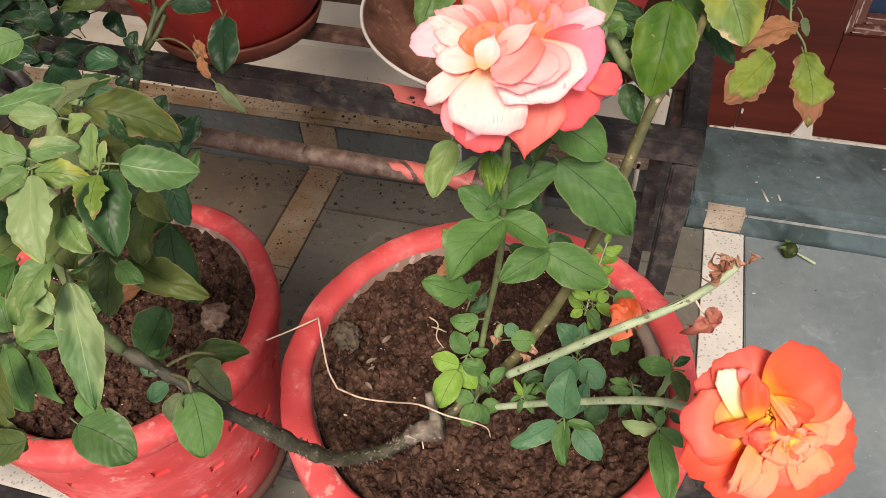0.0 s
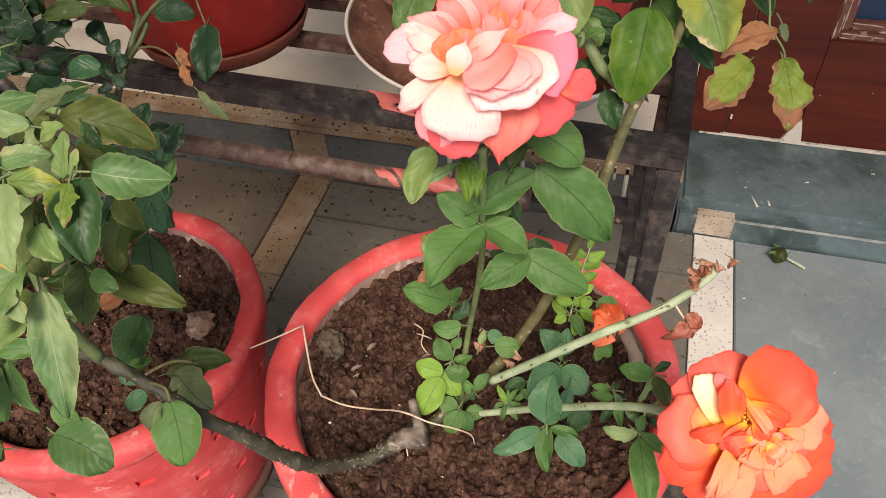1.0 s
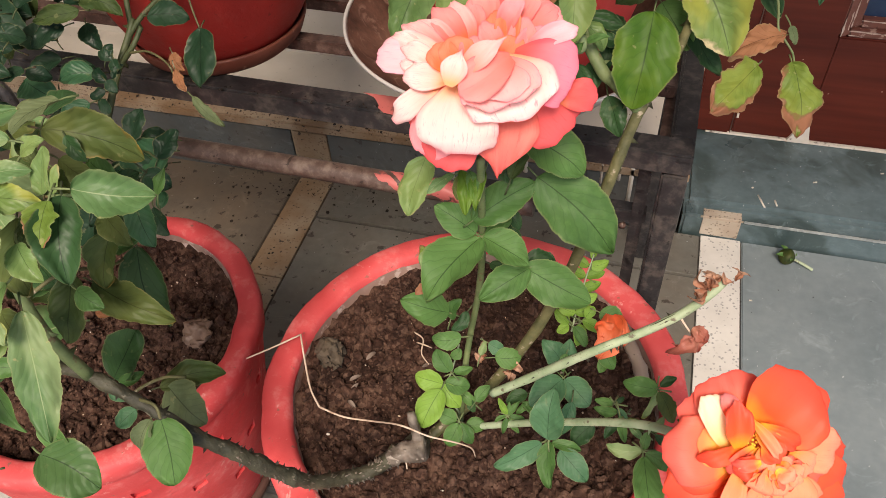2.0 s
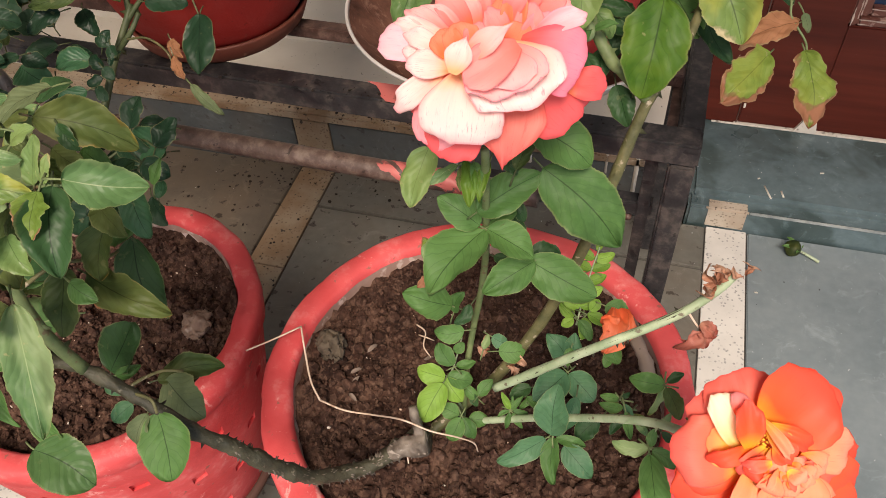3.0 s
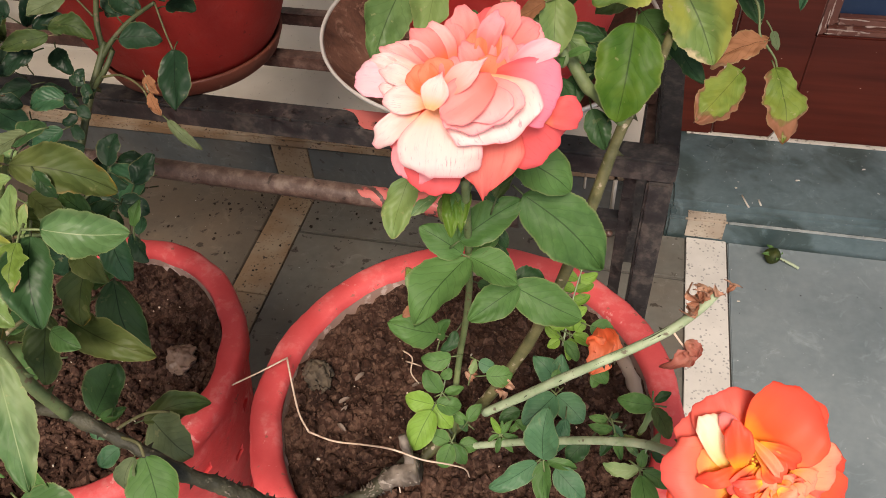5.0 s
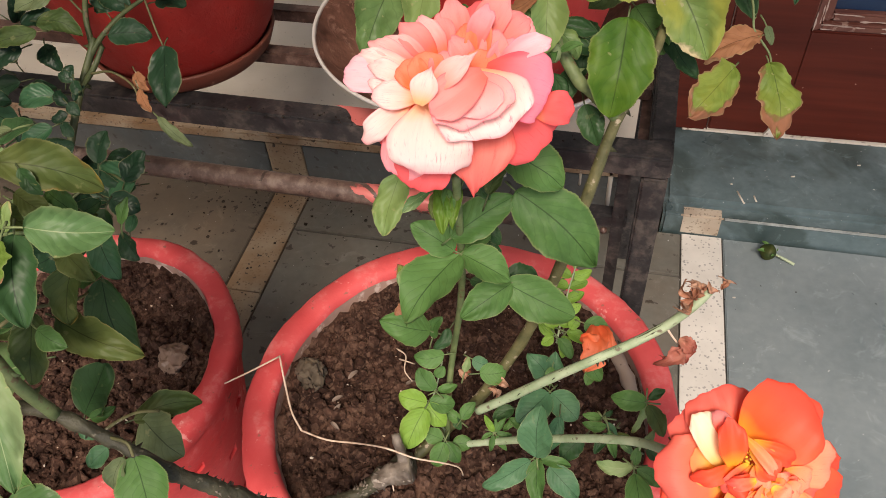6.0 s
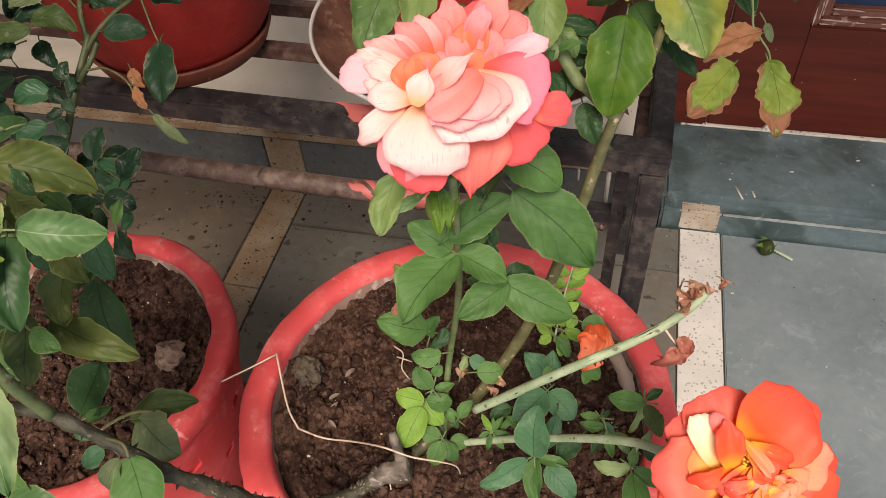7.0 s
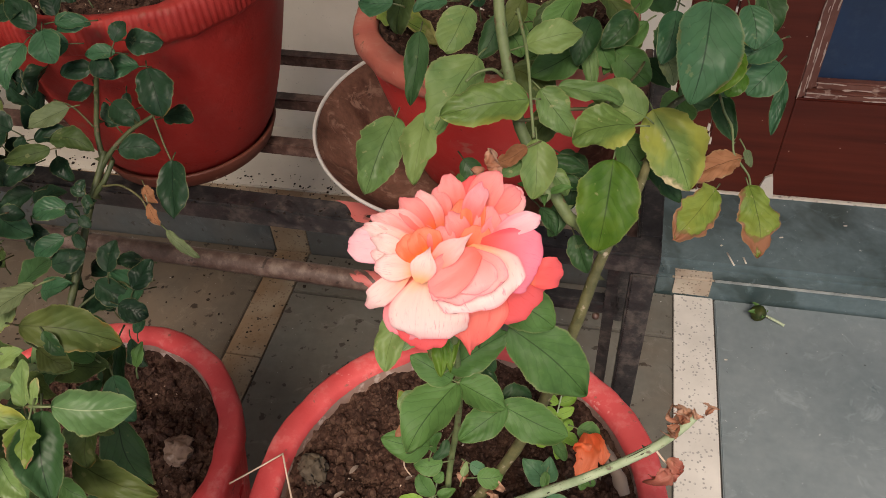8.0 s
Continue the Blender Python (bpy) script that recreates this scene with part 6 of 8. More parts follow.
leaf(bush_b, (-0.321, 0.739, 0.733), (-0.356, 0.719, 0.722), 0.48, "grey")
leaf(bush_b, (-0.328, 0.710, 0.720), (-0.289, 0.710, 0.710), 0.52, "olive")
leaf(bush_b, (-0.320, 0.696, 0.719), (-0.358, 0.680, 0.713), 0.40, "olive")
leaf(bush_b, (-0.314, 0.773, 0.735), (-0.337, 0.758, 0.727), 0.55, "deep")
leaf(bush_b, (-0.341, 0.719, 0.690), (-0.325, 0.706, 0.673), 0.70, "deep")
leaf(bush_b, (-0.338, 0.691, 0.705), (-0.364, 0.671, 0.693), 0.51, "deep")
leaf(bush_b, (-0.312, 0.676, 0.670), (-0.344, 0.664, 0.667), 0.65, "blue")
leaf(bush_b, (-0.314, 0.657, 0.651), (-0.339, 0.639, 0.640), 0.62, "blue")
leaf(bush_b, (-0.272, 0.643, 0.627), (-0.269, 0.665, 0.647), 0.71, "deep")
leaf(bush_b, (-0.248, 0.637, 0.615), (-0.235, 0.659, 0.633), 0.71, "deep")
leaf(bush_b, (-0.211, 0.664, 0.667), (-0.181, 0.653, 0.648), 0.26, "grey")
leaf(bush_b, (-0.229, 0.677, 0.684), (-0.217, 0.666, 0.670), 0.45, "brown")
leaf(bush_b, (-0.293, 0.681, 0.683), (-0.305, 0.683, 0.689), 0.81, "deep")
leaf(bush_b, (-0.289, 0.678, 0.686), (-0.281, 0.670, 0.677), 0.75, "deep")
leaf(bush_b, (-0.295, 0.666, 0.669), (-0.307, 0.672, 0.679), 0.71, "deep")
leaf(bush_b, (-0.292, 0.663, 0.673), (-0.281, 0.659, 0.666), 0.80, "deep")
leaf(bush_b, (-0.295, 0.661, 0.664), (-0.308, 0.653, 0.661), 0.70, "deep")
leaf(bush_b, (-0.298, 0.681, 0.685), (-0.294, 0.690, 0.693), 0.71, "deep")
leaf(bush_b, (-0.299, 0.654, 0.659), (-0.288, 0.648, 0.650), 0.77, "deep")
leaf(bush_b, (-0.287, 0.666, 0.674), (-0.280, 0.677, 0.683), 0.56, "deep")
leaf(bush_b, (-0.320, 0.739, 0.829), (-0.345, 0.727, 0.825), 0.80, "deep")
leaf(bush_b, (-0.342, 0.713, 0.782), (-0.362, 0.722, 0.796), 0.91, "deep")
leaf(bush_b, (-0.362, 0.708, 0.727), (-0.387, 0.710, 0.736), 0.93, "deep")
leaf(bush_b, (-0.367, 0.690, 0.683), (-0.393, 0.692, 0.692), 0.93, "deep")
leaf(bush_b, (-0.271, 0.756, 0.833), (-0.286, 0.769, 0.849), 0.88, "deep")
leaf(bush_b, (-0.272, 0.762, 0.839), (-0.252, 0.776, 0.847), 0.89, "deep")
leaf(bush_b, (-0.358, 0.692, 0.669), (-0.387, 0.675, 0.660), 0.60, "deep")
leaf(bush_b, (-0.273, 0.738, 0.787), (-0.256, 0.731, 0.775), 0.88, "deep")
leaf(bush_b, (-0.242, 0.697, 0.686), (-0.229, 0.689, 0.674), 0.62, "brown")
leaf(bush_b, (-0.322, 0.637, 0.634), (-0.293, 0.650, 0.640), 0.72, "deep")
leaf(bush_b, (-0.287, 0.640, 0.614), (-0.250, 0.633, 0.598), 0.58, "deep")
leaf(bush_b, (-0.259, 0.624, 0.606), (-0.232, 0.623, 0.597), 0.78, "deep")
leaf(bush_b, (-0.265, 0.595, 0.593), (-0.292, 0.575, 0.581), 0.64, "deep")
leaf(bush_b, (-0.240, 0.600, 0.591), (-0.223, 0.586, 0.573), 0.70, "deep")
part("leaf_stalk", tube([(-0.309, 0.613, 0.594), (-0.272, 0.643, 0.613), (-0.248, 0.637, 0.615)], 0.0015, 0.001, 6, 4), STEM_DARK, bush_b)

# inner leaves of the crowded end of the old branch
leaf(bush_a, (-0.202, 0.433, 0.676), (-0.203, 0.462, 0.683), 0.70, "fresh")
leaf(bush_a, (-0.176, 0.474, 0.755), (-0.147, 0.473, 0.744), 0.69, "light")
leaf(bush_a, (-0.282, 0.444, 0.677), (-0.325, 0.433, 0.654), 0.50, "olive")
leaf(bush_a, (-0.277, 0.498, 0.736), (-0.299, 0.482, 0.704), 0.64, "olive")
leaf(bush_a, (-0.209, 0.515, 0.756), (-0.231, 0.494, 0.732), 0.54, "light")
leaf(bush_a, (-0.263, 0.393, 0.644), (-0.217, 0.392, 0.637), 0.50, "light")
leaf(bush_a, (-0.182, 0.493, 0.718), (-0.207, 0.470, 0.690), 0.52, "dark")
leaf(bush_a, (-0.202, 0.449, 0.762), (-0.248, 0.433, 0.738), 0.61, "dark")
leaf(bush_a, (-0.160, 0.448, 0.768), (-0.178, 0.421, 0.774), 0.63, "light")
leaf(bush_a, (-0.161, 0.449, 0.760), (-0.143, 0.414, 0.749), 0.72, "dark")
leaf(bush_a, (-0.217, 0.482, 0.762), (-0.216, 0.510, 0.761), 0.72, "olive")
leaf(bush_a, (-0.195, 0.434, 0.737), (-0.191, 0.439, 0.760), 0.59, "olive")
leaf(bush_a, (-0.164, 0.424, 0.708), (-0.195, 0.439, 0.712), 0.65, "dark")
leaf(bush_a, (-0.204, 0.377, 0.682), (-0.216, 0.392, 0.699), 0.54, "fresh")
leaf(bush_a, (-0.207, 0.440, 0.669), (-0.192, 0.456, 0.682), 0.69, "dark")
leaf(bush_a, (-0.201, 0.444, 0.759), (-0.165, 0.422, 0.742), 0.58, "light")
leaf(bush_a, (-0.253, 0.441, 0.695), (-0.263, 0.434, 0.716), 0.54, "dark")
leaf(bush_a, (-0.202, 0.465, 0.762), (-0.174, 0.464, 0.751), 0.54, "olive")
leaf(bush_a, (-0.245, 0.489, 0.725), (-0.269, 0.468, 0.711), 0.58, "fresh")
leaf(bush_a, (-0.215, 0.452, 0.757), (-0.250, 0.436, 0.757), 0.58, "olive")
leaf(bush_a, (-0.171, 0.443, 0.762), (-0.153, 0.455, 0.766), 0.62, "grey")
leaf(bush_a, (-0.247, 0.419, 0.644), (-0.296, 0.422, 0.634), 0.61, "light")
leaf(bush_a, (-0.233, 0.475, 0.789), (-0.268, 0.492, 0.796), 0.51, "olive")
leaf(bush_a, (-0.276, 0.444, 0.700), (-0.286, 0.416, 0.660), 0.55, "dark")
leaf(bush_a, (-0.273, 0.483, 0.757), (-0.273, 0.452, 0.732), 0.66, "fresh")
leaf(bush_a, (-0.195, 0.402, 0.713), (-0.230, 0.408, 0.707), 0.60, "fresh")
leaf(bush_a, (-0.173, 0.427, 0.665), (-0.219, 0.413, 0.648), 0.70, "light")
leaf(bush_a, (-0.223, 0.386, 0.702), (-0.226, 0.389, 0.725), 0.67, "dark")
leaf(bush_a, (-0.188, 0.380, 0.722), (-0.198, 0.406, 0.721), 0.66, "fresh")
leaf(bush_a, (-0.207, 0.513, 0.761), (-0.203, 0.540, 0.762), 0.71, "dark")
leaf(bush_a, (-0.218, 0.407, 0.740), (-0.230, 0.427, 0.751), 0.59, "dark")
leaf(bush_a, (-0.136, 0.474, 0.750), (-0.160, 0.483, 0.758), 0.56, "fresh")
leaf(bush_a, (-0.157, 0.461, 0.706), (-0.153, 0.483, 0.713), 0.59, "dark")
leaf(bush_a, (-0.130, 0.486, 0.761), (-0.142, 0.489, 0.773), 0.63, "dark")
leaf(bush_a, (-0.154, 0.502, 0.722), (-0.144, 0.479, 0.705), 0.58, "olive")
leaf(bush_a, (-0.167, 0.524, 0.702), (-0.173, 0.498, 0.676), 0.58, "dark")
leaf(bush_a, (-0.157, 0.464, 0.707), (-0.125, 0.466, 0.719), 0.54, "fresh")
leaf(bush_a, (-0.148, 0.477, 0.743), (-0.136, 0.495, 0.742), 0.56, "dark")
leaf(bush_a, (-0.165, 0.476, 0.739), (-0.127, 0.471, 0.748), 0.60, "olive")
leaf(bush_a, (-0.115, 0.479, 0.741), (-0.112, 0.490, 0.753), 0.51, "fresh")
leaf(bush_a, (-0.217, 0.339, 0.642), (-0.184, 0.330, 0.630), 0.64, "olive")
leaf(bush_a, (-0.202, 0.352, 0.701), (-0.212, 0.328, 0.700), 0.51, "fresh")
leaf(bush_a, (-0.212, 0.356, 0.652), (-0.237, 0.333, 0.628), 0.70, "olive")
leaf(bush_a, (-0.180, 0.332, 0.641), (-0.216, 0.330, 0.632), 0.67, "olive")
leaf(bush_a, (-0.223, 0.378, 0.661), (-0.234, 0.389, 0.679), 0.69, "fresh")
leaf(bush_a, (-0.213, 0.342, 0.646), (-0.246, 0.334, 0.651), 0.67, "fresh")
leaf(bush_a, (-0.230, 0.446, 0.674), (-0.179, 0.436, 0.676), 0.51, "olive")
leaf(bush_a, (-0.255, 0.430, 0.681), (-0.219, 0.443, 0.703), 0.55, "olive")
leaf(bush_a, (-0.257, 0.416, 0.650), (-0.294, 0.389, 0.639), 0.53, "dark")
leaf(bush_a, (-0.246, 0.420, 0.664), (-0.240, 0.412, 0.629), 0.54, "olive")
leaf(bush_a, (-0.216, 0.397, 0.686), (-0.234, 0.371, 0.665), 0.68, "dark")
leaf(bush_a, (-0.208, 0.398, 0.680), (-0.204, 0.377, 0.653), 0.72, "olive")
leaf(bush_a, (-0.226, 0.395, 0.657), (-0.227, 0.420, 0.663), 0.60, "olive")
leaf(bush_a, (-0.213, 0.438, 0.723), (-0.253, 0.428, 0.716), 0.59, "dark")
leaf(bush_a, (-0.191, 0.442, 0.684), (-0.211, 0.430, 0.705), 0.56, "olive")

# inner leaves over the rack
leaf(bush_a, (0.089, 0.780, 0.818), (0.122, 0.778, 0.815), 0.56, "blue")
leaf(bush_a, (-0.022, 0.737, 0.855), (-0.024, 0.770, 0.864), 0.65, "fresh")
leaf(bush_a, (0.222, 0.892, 0.816), (0.269, 0.891, 0.804), 0.63, "olive")
leaf(bush_a, (-0.023, 0.819, 0.830), (-0.051, 0.831, 0.835), 0.52, "olive")
leaf(bush_a, (0.067, 0.836, 0.800), (0.095, 0.808, 0.778), 0.65, "fresh")
leaf(bush_a, (-0.008, 0.795, 0.840), (-0.023, 0.777, 0.801), 0.60, "olive")
leaf(bush_a, (0.008, 0.783, 0.868), (0.047, 0.765, 0.869), 0.65, "fresh")
leaf(bush_a, (0.187, 0.859, 0.817), (0.146, 0.835, 0.819), 0.51, "dark")
leaf(bush_a, (0.165, 0.801, 0.817), (0.169, 0.835, 0.824), 0.52, "fresh")
leaf(bush_a, (0.065, 0.844, 0.812), (0.048, 0.875, 0.827), 0.72, "dark")
leaf(bush_a, (0.135, 0.781, 0.837), (0.115, 0.803, 0.839), 0.64, "fresh")
leaf(bush_a, (0.052, 0.782, 0.840), (0.065, 0.799, 0.849), 0.61, "dark")
leaf(bush_a, (0.122, 0.871, 0.832), (0.119, 0.875, 0.850), 0.58, "dark")
leaf(bush_a, (0.039, 0.816, 0.808), (0.037, 0.818, 0.830), 0.64, "blue")
leaf(bush_a, (0.195, 0.860, 0.798), (0.154, 0.846, 0.816), 0.68, "dark")
leaf(bush_a, (-0.007, 0.733, 0.852), (-0.035, 0.736, 0.852), 0.68, "blue")
leaf(bush_a, (0.147, 0.841, 0.847), (0.119, 0.807, 0.837), 0.60, "dark")
leaf(bush_a, (0.228, 0.811, 0.859), (0.263, 0.796, 0.846), 0.51, "blue")
leaf(bush_a, (0.114, 0.827, 0.821), (0.136, 0.859, 0.831), 0.56, "blue")
leaf(bush_a, (0.037, 0.805, 0.843), (0.081, 0.803, 0.837), 0.70, "blue")
leaf(bush_a, (0.094, 0.815, 0.849), (0.135, 0.806, 0.848), 0.61, "blue")
leaf(bush_a, (0.002, 0.796, 0.835), (-0.014, 0.805, 0.851), 0.70, "olive")
leaf(bush_a, (0.126, 0.789, 0.843), (0.157, 0.807, 0.837), 0.54, "dark")
leaf(bush_a, (0.201, 0.824, 0.841), (0.229, 0.813, 0.823), 0.70, "dark")
leaf(bush_a, (0.164, 0.800, 0.862), (0.177, 0.832, 0.871), 0.52, "dark")
leaf(bush_a, (0.128, 0.847, 0.842), (0.164, 0.836, 0.846), 0.66, "dark")
leaf(bush_a, (0.202, 0.779, 0.763), (0.192, 0.742, 0.754), 0.72, "fresh")
leaf(bush_a, (0.112, 0.818, 0.776), (0.147, 0.826, 0.777), 0.61, "dark")
leaf(bush_a, (0.079, 0.788, 0.777), (0.109, 0.812, 0.768), 0.65, "fresh")
leaf(bush_a, (0.211, 0.785, 0.785), (0.242, 0.780, 0.763), 0.62, "dark")
leaf(bush_a, (0.170, 0.798, 0.779), (0.194, 0.777, 0.769), 0.68, "dark")
leaf(bush_a, (0.150, 0.797, 0.744), (0.127, 0.774, 0.726), 0.57, "olive")
leaf(bush_a, (0.088, 0.793, 0.797), (0.118, 0.807, 0.794), 0.70, "olive")
leaf(bush_a, (0.107, 0.790, 0.793), (0.085, 0.781, 0.810), 0.66, "dark")
leaf(bush_a, (0.099, 0.800, 0.753), (0.093, 0.816, 0.763), 0.53, "dark")

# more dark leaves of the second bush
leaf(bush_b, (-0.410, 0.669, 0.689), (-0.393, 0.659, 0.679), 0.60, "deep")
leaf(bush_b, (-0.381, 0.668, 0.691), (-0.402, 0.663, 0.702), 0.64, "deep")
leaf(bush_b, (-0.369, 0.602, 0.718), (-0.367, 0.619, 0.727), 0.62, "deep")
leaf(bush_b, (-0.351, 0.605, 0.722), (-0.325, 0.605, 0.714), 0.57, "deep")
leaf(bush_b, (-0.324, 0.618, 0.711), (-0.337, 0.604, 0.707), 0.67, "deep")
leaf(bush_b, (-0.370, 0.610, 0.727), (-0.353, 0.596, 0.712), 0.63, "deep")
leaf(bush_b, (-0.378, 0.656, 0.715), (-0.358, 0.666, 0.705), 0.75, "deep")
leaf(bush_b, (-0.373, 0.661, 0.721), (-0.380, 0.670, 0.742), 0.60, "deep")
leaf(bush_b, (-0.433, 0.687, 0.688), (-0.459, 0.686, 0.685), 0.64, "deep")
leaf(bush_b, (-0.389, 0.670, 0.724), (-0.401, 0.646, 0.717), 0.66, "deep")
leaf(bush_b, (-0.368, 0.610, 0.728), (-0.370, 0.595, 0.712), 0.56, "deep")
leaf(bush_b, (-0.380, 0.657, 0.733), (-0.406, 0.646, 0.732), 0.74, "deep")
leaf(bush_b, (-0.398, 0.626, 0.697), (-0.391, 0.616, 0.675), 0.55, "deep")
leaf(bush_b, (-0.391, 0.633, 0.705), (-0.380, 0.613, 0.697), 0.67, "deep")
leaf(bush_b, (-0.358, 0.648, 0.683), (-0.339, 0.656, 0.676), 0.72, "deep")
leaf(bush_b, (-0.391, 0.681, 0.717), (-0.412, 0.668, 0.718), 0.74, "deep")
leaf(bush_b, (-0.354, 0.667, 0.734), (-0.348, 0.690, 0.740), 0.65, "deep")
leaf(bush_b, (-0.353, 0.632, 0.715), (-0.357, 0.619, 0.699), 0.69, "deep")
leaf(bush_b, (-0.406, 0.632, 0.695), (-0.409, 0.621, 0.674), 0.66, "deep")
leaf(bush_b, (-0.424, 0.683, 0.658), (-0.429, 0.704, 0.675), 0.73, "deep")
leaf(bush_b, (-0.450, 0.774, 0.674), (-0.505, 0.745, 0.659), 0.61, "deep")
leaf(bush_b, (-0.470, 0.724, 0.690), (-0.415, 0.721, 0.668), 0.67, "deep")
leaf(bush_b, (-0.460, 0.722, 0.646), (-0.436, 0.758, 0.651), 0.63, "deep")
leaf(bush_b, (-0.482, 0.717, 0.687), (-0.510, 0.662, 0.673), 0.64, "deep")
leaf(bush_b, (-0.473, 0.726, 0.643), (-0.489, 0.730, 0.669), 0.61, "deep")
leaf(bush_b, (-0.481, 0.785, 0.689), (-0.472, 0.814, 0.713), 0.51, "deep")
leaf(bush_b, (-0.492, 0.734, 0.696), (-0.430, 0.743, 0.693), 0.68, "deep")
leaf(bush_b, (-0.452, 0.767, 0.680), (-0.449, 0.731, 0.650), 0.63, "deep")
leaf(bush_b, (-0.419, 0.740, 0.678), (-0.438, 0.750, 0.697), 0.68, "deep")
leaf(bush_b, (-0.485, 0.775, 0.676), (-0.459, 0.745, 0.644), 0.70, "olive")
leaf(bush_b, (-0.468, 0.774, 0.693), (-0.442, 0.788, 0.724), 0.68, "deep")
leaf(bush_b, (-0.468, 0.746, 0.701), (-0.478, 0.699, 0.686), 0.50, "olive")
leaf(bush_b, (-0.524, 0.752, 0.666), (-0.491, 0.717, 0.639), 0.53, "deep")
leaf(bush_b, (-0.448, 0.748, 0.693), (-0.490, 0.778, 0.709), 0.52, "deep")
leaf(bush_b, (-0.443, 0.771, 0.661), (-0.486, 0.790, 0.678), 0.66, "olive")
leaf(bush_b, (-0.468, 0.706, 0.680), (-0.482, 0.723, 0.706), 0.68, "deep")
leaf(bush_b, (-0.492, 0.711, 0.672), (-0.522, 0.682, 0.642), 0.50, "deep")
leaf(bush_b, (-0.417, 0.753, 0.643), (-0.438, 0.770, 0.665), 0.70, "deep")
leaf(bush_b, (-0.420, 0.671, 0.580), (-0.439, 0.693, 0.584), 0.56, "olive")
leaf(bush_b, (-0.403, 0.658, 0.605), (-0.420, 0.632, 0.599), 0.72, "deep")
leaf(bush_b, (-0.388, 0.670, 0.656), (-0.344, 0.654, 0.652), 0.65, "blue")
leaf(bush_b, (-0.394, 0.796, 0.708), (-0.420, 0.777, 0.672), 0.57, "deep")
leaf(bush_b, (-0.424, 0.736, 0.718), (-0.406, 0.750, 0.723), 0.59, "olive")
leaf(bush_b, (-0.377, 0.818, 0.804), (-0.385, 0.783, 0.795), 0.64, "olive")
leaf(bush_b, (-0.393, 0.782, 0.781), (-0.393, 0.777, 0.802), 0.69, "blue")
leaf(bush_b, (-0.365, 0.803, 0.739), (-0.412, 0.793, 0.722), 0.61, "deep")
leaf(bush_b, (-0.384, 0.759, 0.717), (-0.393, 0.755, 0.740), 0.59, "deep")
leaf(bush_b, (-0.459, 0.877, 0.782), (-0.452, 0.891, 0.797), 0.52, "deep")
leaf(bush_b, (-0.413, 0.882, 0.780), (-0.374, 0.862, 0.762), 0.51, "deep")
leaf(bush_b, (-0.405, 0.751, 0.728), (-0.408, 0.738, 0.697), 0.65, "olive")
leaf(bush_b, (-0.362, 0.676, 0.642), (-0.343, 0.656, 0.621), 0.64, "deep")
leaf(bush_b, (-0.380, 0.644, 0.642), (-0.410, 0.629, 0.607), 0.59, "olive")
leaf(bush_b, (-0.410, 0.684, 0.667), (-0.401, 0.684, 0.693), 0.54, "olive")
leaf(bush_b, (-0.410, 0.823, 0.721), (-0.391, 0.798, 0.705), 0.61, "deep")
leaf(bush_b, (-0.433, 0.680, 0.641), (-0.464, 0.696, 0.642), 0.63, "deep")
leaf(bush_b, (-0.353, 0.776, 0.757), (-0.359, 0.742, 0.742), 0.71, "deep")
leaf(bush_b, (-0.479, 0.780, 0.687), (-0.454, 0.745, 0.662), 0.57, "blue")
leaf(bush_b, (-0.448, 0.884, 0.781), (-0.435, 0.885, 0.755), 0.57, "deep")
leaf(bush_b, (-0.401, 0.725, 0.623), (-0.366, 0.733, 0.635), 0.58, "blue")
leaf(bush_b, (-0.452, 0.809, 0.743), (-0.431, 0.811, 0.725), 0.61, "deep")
leaf(bush_b, (-0.425, 0.826, 0.747), (-0.383, 0.816, 0.734), 0.71, "deep")
leaf(bush_b, (-0.393, 0.797, 0.749), (-0.374, 0.808, 0.731), 0.53, "deep")
leaf(bush_b, (-0.436, 0.816, 0.749), (-0.458, 0.819, 0.756), 0.50, "blue")
leaf(bush_b, (-0.424, 0.804, 0.748), (-0.414, 0.780, 0.717), 0.60, "deep")
leaf(bush_b, (-0.396, 0.651, 0.637), (-0.414, 0.643, 0.646), 0.58, "deep")
leaf(bush_b, (-0.388, 0.825, 0.758), (-0.356, 0.825, 0.766), 0.66, "olive")
leaf(bush_b, (-0.414, 0.798, 0.739), (-0.417, 0.777, 0.710), 0.68, "deep")
leaf(bush_b, (-0.349, 0.714, 0.714), (-0.315, 0.726, 0.711), 0.50, "deep")
leaf(bush_b, (-0.393, 0.802, 0.736), (-0.387, 0.768, 0.719), 0.64, "deep")
leaf(bush_b, (-0.410, 0.749, 0.658), (-0.408, 0.759, 0.679), 0.70, "deep")
leaf(bush_b, (-0.480, 0.818, 0.735), (-0.453, 0.795, 0.716), 0.52, "blue")
leaf(bush_b, (-0.465, 0.819, 0.745), (-0.485, 0.808, 0.764), 0.58, "blue")
leaf(bush_b, (-0.328, 0.627, 0.543), (-0.367, 0.606, 0.517), 0.71, "deep")
leaf(bush_b, (-0.291, 0.660, 0.602), (-0.316, 0.680, 0.603), 0.64, "deep")
leaf(bush_b, (-0.282, 0.637, 0.578), (-0.287, 0.643, 0.597), 0.64, "deep")
leaf(bush_b, (-0.240, 0.644, 0.617), (-0.286, 0.638, 0.598), 0.68, "blue")
leaf(bush_b, (-0.315, 0.645, 0.583), (-0.275, 0.639, 0.589), 0.71, "deep")
leaf(bush_b, (-0.314, 0.649, 0.592), (-0.343, 0.665, 0.588), 0.50, "deep")
leaf(bush_b, (-0.265, 0.633, 0.553), (-0.270, 0.651, 0.560), 0.62, "blue")
leaf(bush_b, (-0.255, 0.655, 0.593), (-0.278, 0.630, 0.603), 0.51, "blue")
leaf(bush_b, (-0.272, 0.690, 0.591), (-0.300, 0.684, 0.595), 0.55, "deep")
